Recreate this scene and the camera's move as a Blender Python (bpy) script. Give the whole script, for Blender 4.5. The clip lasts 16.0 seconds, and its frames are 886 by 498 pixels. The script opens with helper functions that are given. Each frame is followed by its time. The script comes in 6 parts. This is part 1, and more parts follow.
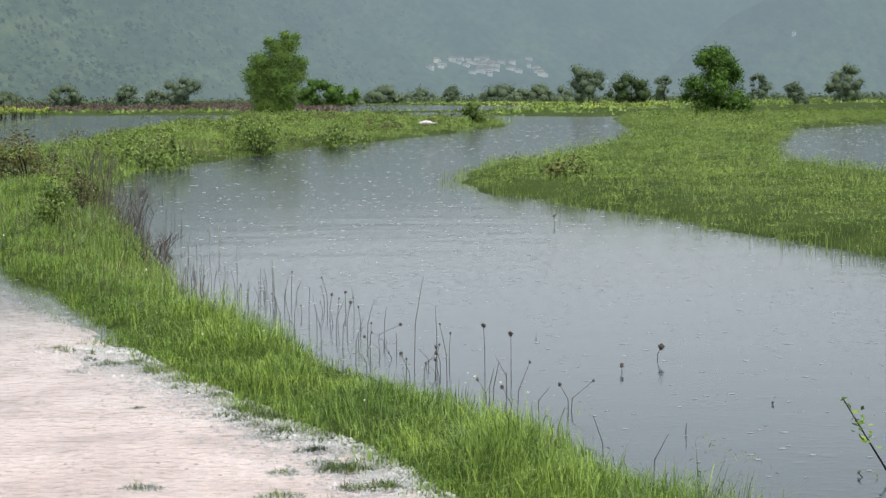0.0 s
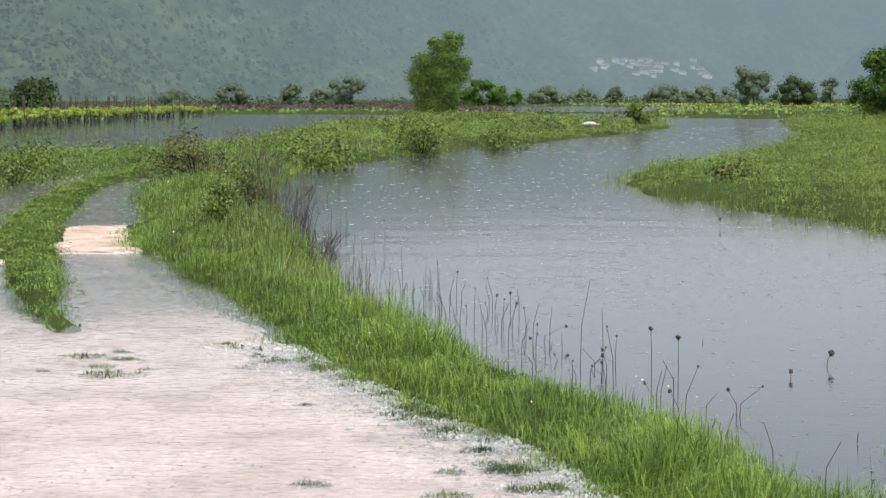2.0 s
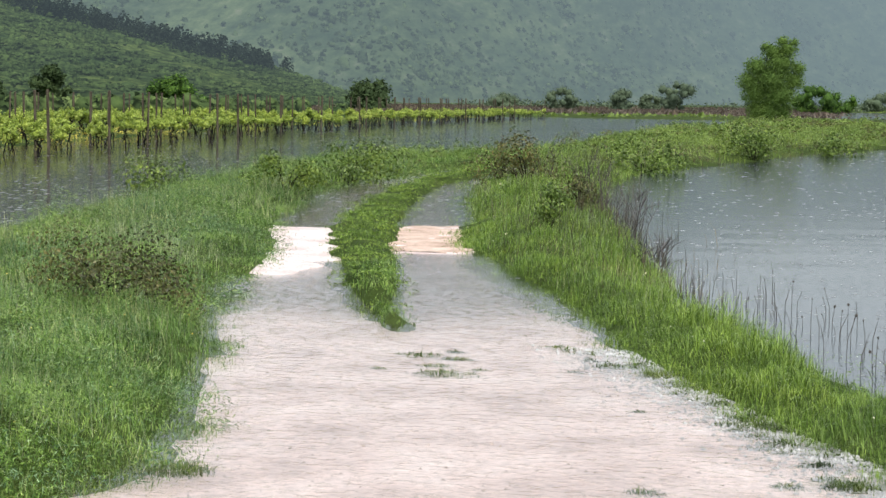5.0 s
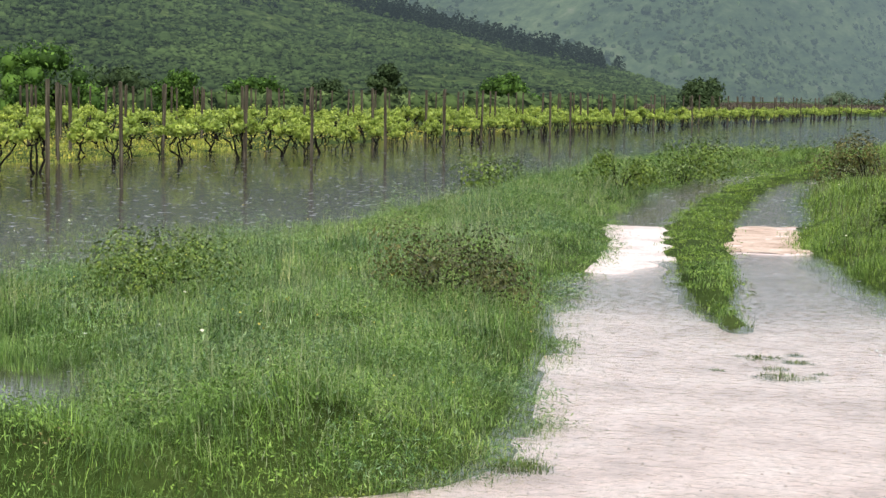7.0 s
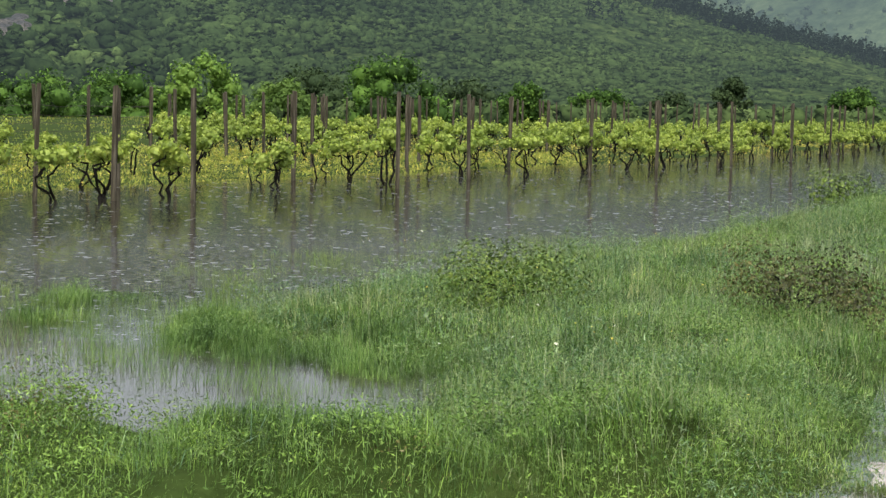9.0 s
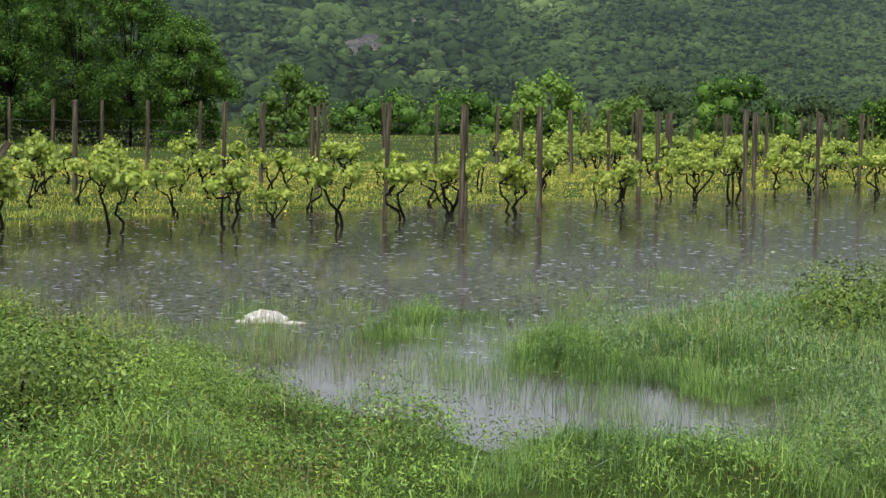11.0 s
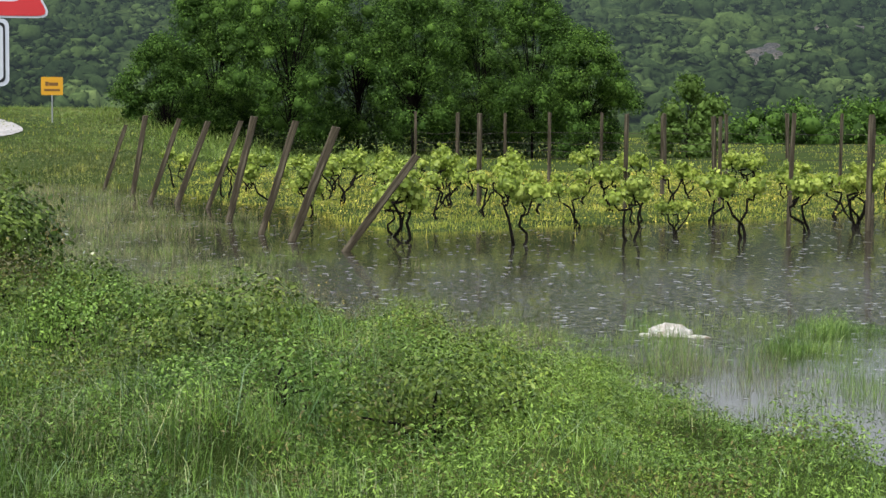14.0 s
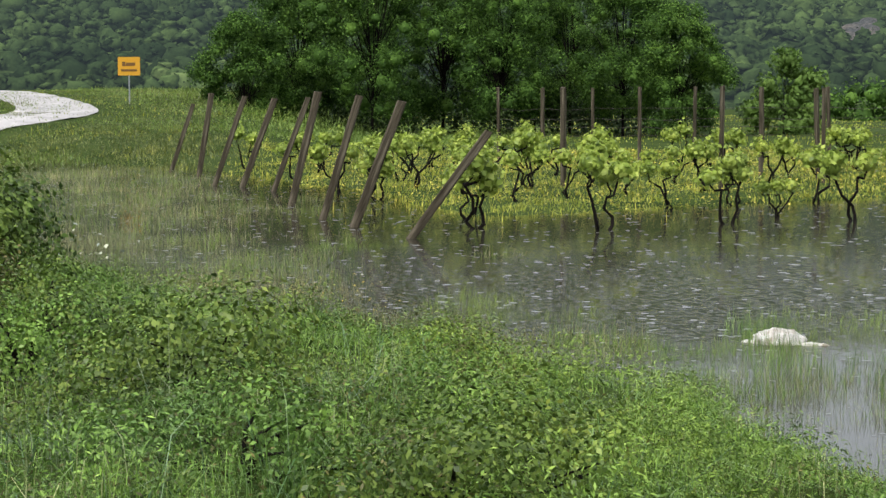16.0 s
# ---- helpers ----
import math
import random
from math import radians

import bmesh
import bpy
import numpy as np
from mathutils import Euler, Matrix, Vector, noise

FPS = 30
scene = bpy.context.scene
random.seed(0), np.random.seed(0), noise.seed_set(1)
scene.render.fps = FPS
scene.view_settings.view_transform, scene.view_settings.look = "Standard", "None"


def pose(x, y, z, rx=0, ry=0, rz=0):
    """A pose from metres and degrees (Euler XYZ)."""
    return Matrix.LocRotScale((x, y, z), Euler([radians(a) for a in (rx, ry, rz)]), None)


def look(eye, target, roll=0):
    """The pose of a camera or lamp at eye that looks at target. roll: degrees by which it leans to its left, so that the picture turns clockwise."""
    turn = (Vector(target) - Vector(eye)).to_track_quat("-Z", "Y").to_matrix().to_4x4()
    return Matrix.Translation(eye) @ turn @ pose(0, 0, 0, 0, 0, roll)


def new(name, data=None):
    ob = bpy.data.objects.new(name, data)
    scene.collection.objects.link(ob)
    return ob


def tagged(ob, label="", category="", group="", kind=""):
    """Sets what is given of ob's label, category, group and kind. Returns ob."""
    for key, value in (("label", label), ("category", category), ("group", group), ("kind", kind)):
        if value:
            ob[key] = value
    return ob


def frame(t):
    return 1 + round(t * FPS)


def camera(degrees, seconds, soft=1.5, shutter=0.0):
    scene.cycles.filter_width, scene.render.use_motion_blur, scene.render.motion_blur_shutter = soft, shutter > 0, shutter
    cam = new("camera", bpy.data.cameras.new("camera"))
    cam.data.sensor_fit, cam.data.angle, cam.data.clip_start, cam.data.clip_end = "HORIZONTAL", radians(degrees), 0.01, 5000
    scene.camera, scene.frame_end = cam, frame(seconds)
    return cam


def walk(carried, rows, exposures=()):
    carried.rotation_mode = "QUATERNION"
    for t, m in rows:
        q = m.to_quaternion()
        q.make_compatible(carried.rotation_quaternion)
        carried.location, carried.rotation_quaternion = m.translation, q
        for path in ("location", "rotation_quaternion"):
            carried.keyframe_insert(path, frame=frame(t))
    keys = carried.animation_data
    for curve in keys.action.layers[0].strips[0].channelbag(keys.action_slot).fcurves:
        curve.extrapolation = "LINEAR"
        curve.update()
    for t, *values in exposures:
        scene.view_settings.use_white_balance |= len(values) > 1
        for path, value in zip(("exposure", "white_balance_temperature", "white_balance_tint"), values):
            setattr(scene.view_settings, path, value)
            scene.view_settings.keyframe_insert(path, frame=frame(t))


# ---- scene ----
# The camera stands on the flooded track and turns to the left.
cam = camera(25.66, 16.0, soft=1.45)

# seconds, eye, then yaw (to the left of +y), pitch and roll in degrees
PATH = [
    (0, -0, 0, 1.6, 0.006, -4.468, -0.416),
    (0.5, -0.007, -0.013, 1.604, 0.825, -4.459, -0.338),
    (1, -0.019, -0.004, 1.6, 1.967, -4.449, -0.289),
    (1.5, -0.031, 0.004, 1.604, 3.357, -4.453, -0.213),
    (2, -0.04, 0.013, 1.602, 4.745, -4.432, -0.054),
    (2.5, -0.055, 0.039, 1.6, 6.712, -4.426, -0.002),
    (3, -0.071, 0.058, 1.598, 8.614, -4.42, 0.175),
    (3.2, -0.076, 0.06, 1.598, 9.219, -4.447, 0.485),
    (5.5, -0.123, 0.068, 1.601, 16.397, -4.322, 0.527),
    (6, -0.143, 0.084, 1.598, 18.93, -4.357, 0.627),
    (6.5, -0.165, 0.094, 1.596, 21.518, -4.444, 0.657),
    (7, -0.178, 0.092, 1.598, 24.037, -4.511, 0.707),
    (7.5, -0.205, 0.112, 1.596, 26.163, -4.486, 0.943),
    (8, -0.22, 0.101, 1.597, 28.705, -4.414, 0.999),
    (8.5, -0.234, 0.089, 1.6, 31.585, -4.362, 0.983),
    (9, -0.244, 0.083, 1.603, 34.083, -4.277, 1.008),
    (9.5, -0.273, 0.106, 1.603, 36.464, -4.164, 1.139),
    (10, -0.31, 0.121, 1.608, 39.079, -4.101, 1.212),
    (10.2, -0.304, 0.107, 1.61, 40.218, -4.07, 1.118),
    (12.5, -0.329, 0.086, 1.631, 50.015, -3.671, 0.406),
    (13, -0.326, 0.076, 1.635, 51.857, -3.614, 0.308),
    (13.5, -0.341, 0.079, 1.631, 53.58, -3.622, 0.352),
    (14, -0.354, 0.075, 1.632, 55.9, -3.714, 0.274),
    (14.5, -0.369, 0.079, 1.628, 56.971, -3.782, 0.275),
    (15, -0.506, 0.203, 1.612, 57.395, -3.879, 0.291),
    (15.5, -1.323, 0.85, 1.592, 58.037, -4.101, 0.067),
    (16, -2.274, 1.611, 1.547, 58.642, -4.301, -0.251),
]


def aim(x, y, z, yaw, pitch, roll):
    a, b = radians(yaw), radians(pitch)
    way = Vector((-math.sin(a) * math.cos(b), math.cos(a) * math.cos(b), math.sin(b)))
    return look((x, y, z), Vector((x, y, z)) + way, roll)


walk(cam, [(t, aim(*row)) for t, *row in PATH])

# ---- light: a bright, rainy, overcast sky ----
SUN_TURN, SUN_HIGH = radians(150), radians(55)
world = bpy.data.worlds.new("overcast_sky")
scene.world = world
world.use_nodes = True
wn, wl = world.node_tree.nodes, world.node_tree.links
wn.clear()
sky = wn.new("ShaderNodeTexSky")
sky.sky_type, sky.sun_disc = "NISHITA", False
sky.sun_elevation, sky.sun_rotation = SUN_HIGH, SUN_TURN
sky.air_density, sky.dust_density, sky.ozone_density = 1.0, 2.5, 1.0
veil = wn.new("ShaderNodeHueSaturation")
veil.inputs["Saturation"].default_value = 0.42
back = wn.new("ShaderNodeBackground")
back.inputs["Strength"].default_value = 0.15
out = wn.new("ShaderNodeOutputWorld")
wl.new(sky.outputs[0], veil.inputs["Color"])
wl.new(veil.outputs[0], back.inputs["Color"])
# an even deck of rain cloud lies over most of the clear sky's light
deck = wn.new("ShaderNodeBackground")
deck.inputs["Color"].default_value, deck.inputs["Strength"].default_value = (0.92, 1.0, 1.08, 1), 0.28
cover = wn.new("ShaderNodeMixShader")
cover.inputs[0].default_value = 0.7
wl.new(back.outputs[0], cover.inputs[1])
wl.new(deck.outputs[0], cover.inputs[2])
wl.new(cover.outputs[0], out.inputs["Surface"])

sun = new("sun", bpy.data.lights.new("sun", "SUN"))
sun.data.energy, sun.data.angle, sun.data.color = 1.2, radians(25), (1.0, 0.97, 0.93)
sun.matrix_world = look((0, 0, 0), (-math.sin(SUN_TURN) * math.cos(SUN_HIGH), -math.cos(SUN_TURN) * math.cos(SUN_HIGH), -math.sin(SUN_HIGH)))
scene.view_settings.exposure = 1.4

# ---- materials ----
def nodes_of(name):
    m = bpy.data.materials.new(name)
    m.use_nodes = True
    n, l = m.node_tree.nodes, m.node_tree.links
    n.clear()
    o = n.new("ShaderNodeOutputMaterial")
    return m, n, l, o


def noise_node(n, l, scale, detail=4, rough=0.6, coord=None, stretch=None):
    tex = n.new("ShaderNodeTexNoise")
    tex.inputs["Scale"].default_value, tex.inputs["Detail"].default_value, tex.inputs["Roughness"].default_value = scale, detail, rough
    if coord is None:
        coord = n.new("ShaderNodeNewGeometry").outputs["Position"]
    if stretch:
        mp = n.new("ShaderNodeMapping")
        mp.inputs["Scale"].default_value = stretch
        l.new(coord, mp.inputs["Vector"])
        coord = mp.outputs[0]
    l.new(coord, tex.inputs["Vector"])
    return tex


def ramp_node(n, l, source, stops):
    r = n.new("ShaderNodeValToRGB")
    e = r.color_ramp.elements
    while len(e) < len(stops):
        e.new(0.5)
    for el, (p, c) in zip(e, stops):
        el.position, el.color = p, (*c, 1)
    l.new(source, r.inputs["Fac"])
    return r


def mix_node(n, l, fac, a, b, blend="MIX"):
    m = n.new("ShaderNodeMix")
    m.data_type, m.blend_type = "RGBA", blend
    for sock, v in ((m.inputs[0], fac), (m.inputs[6], a), (m.inputs[7], b)):
        if isinstance(v, (int, float)):
            sock.default_value = v
        elif isinstance(v, tuple):
            sock.default_value = (*v, 1)
        else:
            l.new(v, sock)
    return m.outputs[2]


def leaf_material(name, dark, mid, pale, patch=0.5, sheer=0.16, gloss=0.4, mottle=1.0):
    """Foliage: each leaf takes its own green, and patches of the stand differ."""
    m, n, l, o = nodes_of(name)
    geo = n.new("ShaderNodeNewGeometry")
    r = ramp_node(n, l, geo.outputs["Random Per Island"], [(0.0, dark), (0.5, mid), (1.0, pale)])
    big = noise_node(n, l, patch, 3)
    shade = ramp_node(n, l, big.outputs["Fac"], [(0.3, (0.55, 0.64, 0.66)), (0.5, (0.95, 0.97, 0.8)), (0.7, (1.35, 1.22, 0.8))])
    col = mix_node(n, l, mottle, r.outputs[0], shade.outputs[0], "MULTIPLY")
    near = noise_node(n, l, patch * 7, 2)
    tone = ramp_node(n, l, near.outputs["Fac"], [(0.33, (0.5, 0.56, 0.6)), (0.67, (1.4, 1.32, 1.12))])
    col = mix_node(n, l, mottle, col, tone.outputs[0], "MULTIPLY")
    wet_ = n.new("ShaderNodeHueSaturation")
    wet_.inputs["Saturation"].default_value = 0.89
    l.new(col, wet_.inputs["Color"])
    col = wet_.outputs[0]
    p = n.new("ShaderNodeBsdfPrincipled")
    p.inputs["Roughness"].default_value = gloss
    p.inputs["Specular IOR Level"].default_value = 0.2
    l.new(col, p.inputs["Base Color"])
    t = n.new("ShaderNodeBsdfTranslucent")
    l.new(col, t.inputs["Color"])
    s = n.new("ShaderNodeMixShader")
    s.inputs[0].default_value = sheer
    l.new(p.outputs[0], s.inputs[1])
    l.new(t.outputs[0], s.inputs[2])
    l.new(s.outputs[0], o.inputs["Surface"])
    return m


def rough_material(name, dark, mid, pale, fine=30.0, coarse=2.0, rough=0.8, bump=0.4, dist=0.01, stretch=None, local=False, metal=0.0, gleam=0.5):
    """Bark, soil, wood, stone: two scales of stain and a fine relief."""
    m, n, l, o = nodes_of(name)
    coord = n.new("ShaderNodeTexCoord").outputs["Object"] if local else None
    a = noise_node(n, l, coarse, 4, 0.6, coord, stretch)
    b = noise_node(n, l, fine, 5, 0.65, coord, stretch)
    r = ramp_node(n, l, a.outputs["Fac"], [(0.3, dark), (0.5, mid), (0.72, pale)])
    g = ramp_node(n, l, b.outputs["Fac"], [(0.25, (0.65, 0.65, 0.65)), (0.75, (1.2, 1.2, 1.2))])
    col = mix_node(n, l, 1.0, r.outputs[0], g.outputs[0], "MULTIPLY")
    p = n.new("ShaderNodeBsdfPrincipled")
    p.inputs["Roughness"].default_value, p.inputs["Metallic"].default_value = rough, metal
    p.inputs["Specular IOR Level"].default_value = gleam
    l.new(col, p.inputs["Base Color"])
    bp = n.new("ShaderNodeBump")
    bp.inputs["Strength"].default_value, bp.inputs["Distance"].default_value = bump, dist
    l.new(b.outputs["Fac"], bp.inputs["Height"])
    l.new(bp.outputs[0], p.inputs["Normal"])
    l.new(p.outputs[0], o.inputs["Surface"])
    return m


def plain_material(name, colour, rough=0.5, metal=0.0):
    return rough_material(name, tuple(c * 0.9 for c in colour), colour, tuple(min(1, c * 1.06) for c in colour), 40, 3, rough, 0.05, 0.002, None, True, metal)


def enamel(name, colour, rough=0.35):
    """Painted sheet metal, a little dulled by rain."""
    m, n, l, o = nodes_of(name)
    a = noise_node(n, l, 6, 3, 0.6, n.new("ShaderNodeTexCoord").outputs["Object"])
    r = ramp_node(n, l, a.outputs["Fac"], [(0.3, tuple(c * 0.93 for c in colour)), (0.7, colour)])
    p = n.new("ShaderNodeBsdfPrincipled")
    p.inputs["Roughness"].default_value = rough
    l.new(r.outputs[0], p.inputs["Base Color"])
    l.new(p.outputs[0], o.inputs["Surface"])
    return m


def water_material():
    """Rain-pocked flood water: clear where it is a film, murky where it is deep."""
    m, n, l, o = nodes_of("flood_water")
    geo = n.new("ShaderNodeNewGeometry")
    depth = n.new("ShaderNodeAttribute")
    depth.attribute_name = "depth"
    chop = n.new("ShaderNodeAttribute")
    chop.attribute_name = "chop"
    murk = n.new("ShaderNodeMapRange")
    murk.inputs["From Min"].default_value, murk.inputs["From Max"].default_value = 0.015, 0.16
    murk.inputs["To Max"].default_value = 0.93
    l.new(depth.outputs["Fac"], murk.inputs["Value"])
    # wind ripples, long crests lying across the view, and the pocks of the rain
    ripple = noise_node(n, l, 13.0, 3, 0.55, geo.outputs["Position"], (0.8, 1.2, 1.0))
    swell = noise_node(n, l, 0.8, 2, 0.5, geo.outputs["Position"], (0.6, 1.2, 1.0))
    fine = noise_node(n, l, 28.0, 2, 0.5, geo.outputs["Position"])
    cells = n.new("ShaderNodeTexVoronoi")
    cells.inputs["Scale"].default_value = 3.2
    l.new(geo.outputs["Position"], cells.inputs["Vector"])
    pock = n.new("ShaderNodeMapRange")
    pock.inputs["From Min"].default_value, pock.inputs["From Max"].default_value = 0.0, 0.16
    pock.inputs["To Min"].default_value, pock.inputs["To Max"].default_value = 1.0, 0.0
    l.new(cells.outputs["Distance"], pock.inputs["Value"])
    crest = n.new("ShaderNodeMapRange")
    crest.inputs["From Min"].default_value, crest.inputs["From Max"].default_value = 0.5, 0.7
    l.new(ripple.outputs["Fac"], crest.inputs["Value"])
    bumps = None
    for src, strength, dist in ((swell.outputs["Fac"], 0.12, 0.04), (crest.outputs[0], 0.42, 0.009), (fine.outputs["Fac"], 0.045, 0.004), (pock.outputs[0], 0.12, 0.010)):
        b = n.new("ShaderNodeBump")
        b.inputs["Strength"].default_value, b.inputs["Distance"].default_value = strength, dist
        l.new(src, b.inputs["Height"])
        # a thin film can raise no waves
        calm = n.new("ShaderNodeMapRange")
        calm.inputs["From Min"].default_value, calm.inputs["From Max"].default_value = 0.01, 0.12
        calm.inputs["To Min"].default_value, calm.inputs["To Max"].default_value = strength * 0.6, strength
        l.new(depth.outputs["Fac"], calm.inputs["Value"])
        if src == crest.outputs[0]:
            # the wide lake is choppier than the sheltered river
            gust = n.new("ShaderNodeMath")
            gust.operation = "MULTIPLY"
            l.new(calm.outputs[0], gust.inputs[0])
            l.new(chop.outputs["Fac"], gust.inputs[1])
            l.new(gust.outputs[0], b.inputs["Strength"])
        else:
            l.new(calm.outputs[0], b.inputs["Strength"])
        if bumps:
            l.new(bumps.outputs[0], b.inputs["Normal"])
        bumps = b
    clear = n.new("ShaderNodeBsdfTransparent")
    clear.inputs["Color"].default_value = (0.96, 0.95, 0.93, 1)
    mud = n.new("ShaderNodeBsdfDiffuse")
    runoff = n.new("ShaderNodeAttribute")
    runoff.attribute_name = "runoff"
    # the field's runoff is browner than the river
    silt = n.new("ShaderNodeAttribute")
    silt.attribute_name = "silt"
    deep_ = mix_node(n, l, runoff.outputs["Fac"], (0.03, 0.046, 0.05), (0.05, 0.045, 0.032))
    l.new(mix_node(n, l, silt.outputs["Fac"], deep_, (0.1, 0.078, 0.067)), mud.inputs["Color"])
    body = n.new("ShaderNodeMixShader")
    l.new(murk.outputs[0], body.inputs[0])
    l.new(clear.outputs[0], body.inputs[1])
    l.new(mud.outputs[0], body.inputs[2])
    gloss = n.new("ShaderNodeBsdfGlossy")
    sheen = n.new("ShaderNodeMapRange")
    sheen.inputs["To Min"].default_value, sheen.inputs["To Max"].default_value = 0.085, 0.05
    l.new(runoff.outputs["Fac"], sheen.inputs["Value"])
    l.new(sheen.outputs[0], gloss.inputs["Roughness"])
    l.new(bumps.outputs[0], gloss.inputs["Normal"])
    fr = n.new("ShaderNodeFresnel")
    fr.inputs["IOR"].default_value = 1.33
    l.new(bumps.outputs[0], fr.inputs["Normal"])
    s = n.new("ShaderNodeMixShader")
    l.new(fr.outputs[0], s.inputs[0])
    l.new(body.outputs[0], s.inputs[1])
    l.new(gloss.outputs[0], s.inputs[2])
    l.new(s.outputs[0], o.inputs["Surface"])
    return m


# colour of the rain haze that far materials take on as emission
HAZE_GLOW = (0.086, 0.115, 0.131)


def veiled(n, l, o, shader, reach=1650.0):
    """Puts rain haze into a material: a glow growing outward from the plain's middle."""
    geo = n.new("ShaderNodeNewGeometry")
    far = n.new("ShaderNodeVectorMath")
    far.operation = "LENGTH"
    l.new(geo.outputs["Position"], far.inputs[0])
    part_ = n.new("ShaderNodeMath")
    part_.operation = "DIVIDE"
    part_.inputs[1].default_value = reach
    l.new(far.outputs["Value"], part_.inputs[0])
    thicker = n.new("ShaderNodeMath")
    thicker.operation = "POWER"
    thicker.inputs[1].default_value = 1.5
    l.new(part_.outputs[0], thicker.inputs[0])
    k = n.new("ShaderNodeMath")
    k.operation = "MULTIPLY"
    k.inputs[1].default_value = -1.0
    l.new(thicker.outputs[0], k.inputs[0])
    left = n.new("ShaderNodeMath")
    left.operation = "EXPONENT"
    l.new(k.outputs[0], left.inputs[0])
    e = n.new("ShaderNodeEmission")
    e.inputs["Color"].default_value, e.inputs["Strength"].default_value = (*HAZE_GLOW, 1), 1.0
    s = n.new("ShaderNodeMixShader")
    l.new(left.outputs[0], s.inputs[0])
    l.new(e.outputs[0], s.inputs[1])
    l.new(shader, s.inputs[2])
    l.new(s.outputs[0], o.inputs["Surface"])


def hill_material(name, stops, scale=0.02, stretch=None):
    """A far slope of scrub and bare stone, with haze glow mixed in."""
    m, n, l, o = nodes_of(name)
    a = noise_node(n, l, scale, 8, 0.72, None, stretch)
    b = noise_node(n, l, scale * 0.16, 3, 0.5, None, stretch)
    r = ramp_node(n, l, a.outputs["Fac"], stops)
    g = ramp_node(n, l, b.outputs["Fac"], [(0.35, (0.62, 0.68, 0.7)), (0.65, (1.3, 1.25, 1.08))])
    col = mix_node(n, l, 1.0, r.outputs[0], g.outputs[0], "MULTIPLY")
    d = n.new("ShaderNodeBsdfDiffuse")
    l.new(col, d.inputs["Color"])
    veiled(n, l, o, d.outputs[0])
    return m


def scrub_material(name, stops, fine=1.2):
    """Far-slope bushes: each its own green, a leafy grain, and mixed-in haze glow."""
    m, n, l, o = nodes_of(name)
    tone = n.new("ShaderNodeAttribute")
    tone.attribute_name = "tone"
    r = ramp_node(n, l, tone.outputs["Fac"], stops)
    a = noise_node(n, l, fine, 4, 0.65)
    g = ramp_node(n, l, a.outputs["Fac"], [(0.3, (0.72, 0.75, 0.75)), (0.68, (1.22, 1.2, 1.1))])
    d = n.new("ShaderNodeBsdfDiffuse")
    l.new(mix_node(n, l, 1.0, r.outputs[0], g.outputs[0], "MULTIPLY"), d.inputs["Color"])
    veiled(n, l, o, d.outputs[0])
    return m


M_WATER = water_material()
M_SOIL = rough_material("mossy_meadow_soil", (0.026, 0.044, 0.010), (0.044, 0.068, 0.016), (0.07, 0.092, 0.026), 12, 0.5, 0.95, 0.6, 0.03, gleam=0.04)
M_ROAD = rough_material("wet_limestone_gravel", (0.55, 0.43, 0.39), (0.78, 0.64, 0.6), (0.88, 0.765, 0.73), 26, 1.6, 0.6, 1.0, 0.016)
M_SAND = rough_material("tan_sandy_gravel", (0.4, 0.28, 0.21), (0.6, 0.44, 0.35), (0.74, 0.6, 0.51), 16, 2.5, 0.8, 1.0, 0.02, gleam=0.2)
M_ROAD_FAR = rough_material("wet_grey_gravel", (0.26, 0.24, 0.23), (0.42, 0.39, 0.375), (0.58, 0.54, 0.525), 5, 0.7, 0.5, 0.6, 0.02)
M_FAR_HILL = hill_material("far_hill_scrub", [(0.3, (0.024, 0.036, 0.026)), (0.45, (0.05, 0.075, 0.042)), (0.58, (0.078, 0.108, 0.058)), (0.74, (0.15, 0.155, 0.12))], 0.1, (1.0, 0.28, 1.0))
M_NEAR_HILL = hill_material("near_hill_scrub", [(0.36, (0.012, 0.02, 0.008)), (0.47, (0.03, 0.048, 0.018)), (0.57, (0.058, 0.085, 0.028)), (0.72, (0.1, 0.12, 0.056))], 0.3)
M_GRASS_STRIP = leaf_material("fresh_strip_grass", (0.06, 0.125, 0.007), (0.15, 0.265, 0.016), (0.28, 0.41, 0.058), 0.9, mottle=0.8)
M_GRASS_VERGE = leaf_material("tall_verge_grass", (0.045, 0.115, 0.012), (0.13, 0.26, 0.034), (0.29, 0.43, 0.13), 0.45)
M_GRASS_BLUE = leaf_material("blue_green_grass", (0.045, 0.12, 0.045), (0.12, 0.25, 0.11), (0.33, 0.47, 0.3), 0.7)
M_GRASS_SOUTH = leaf_material("lush_bank_grass", (0.055, 0.12, 0.01), (0.165, 0.315, 0.034), (0.26, 0.43, 0.075), 0.8)
M_GRASS_FAR = leaf_material("bank_sedge", (0.12, 0.2, 0.022), (0.175, 0.275, 0.034), (0.25, 0.345, 0.065), 0.18, mottle=0.55)
M_GRASS_PALE = leaf_material("pale_seeding_grass", (0.17, 0.22, 0.10), (0.28, 0.34, 0.18), (0.45, 0.5, 0.34), 0.6)
M_GRASS_MEADOW = leaf_material("olive_meadow_grass", (0.085, 0.11, 0.025), (0.15, 0.185, 0.042), (0.26, 0.285, 0.09), 0.3, mottle=0.9)
M_GRASS_STRAW = leaf_material("pale_straw_grass", (0.15, 0.15, 0.085), (0.24, 0.25, 0.14), (0.38, 0.38, 0.25), 0.5)
M_DRY = leaf_material("dry_reed", (0.045, 0.035, 0.028), (0.085, 0.068, 0.055), (0.16, 0.13, 0.10), 0.6, 0.1, 0.7)
M_YELLOW = leaf_material("yellow_flower", (0.5, 0.38, 0.02), (0.62, 0.5, 0.03), (0.7, 0.6, 0.08), 0.4)
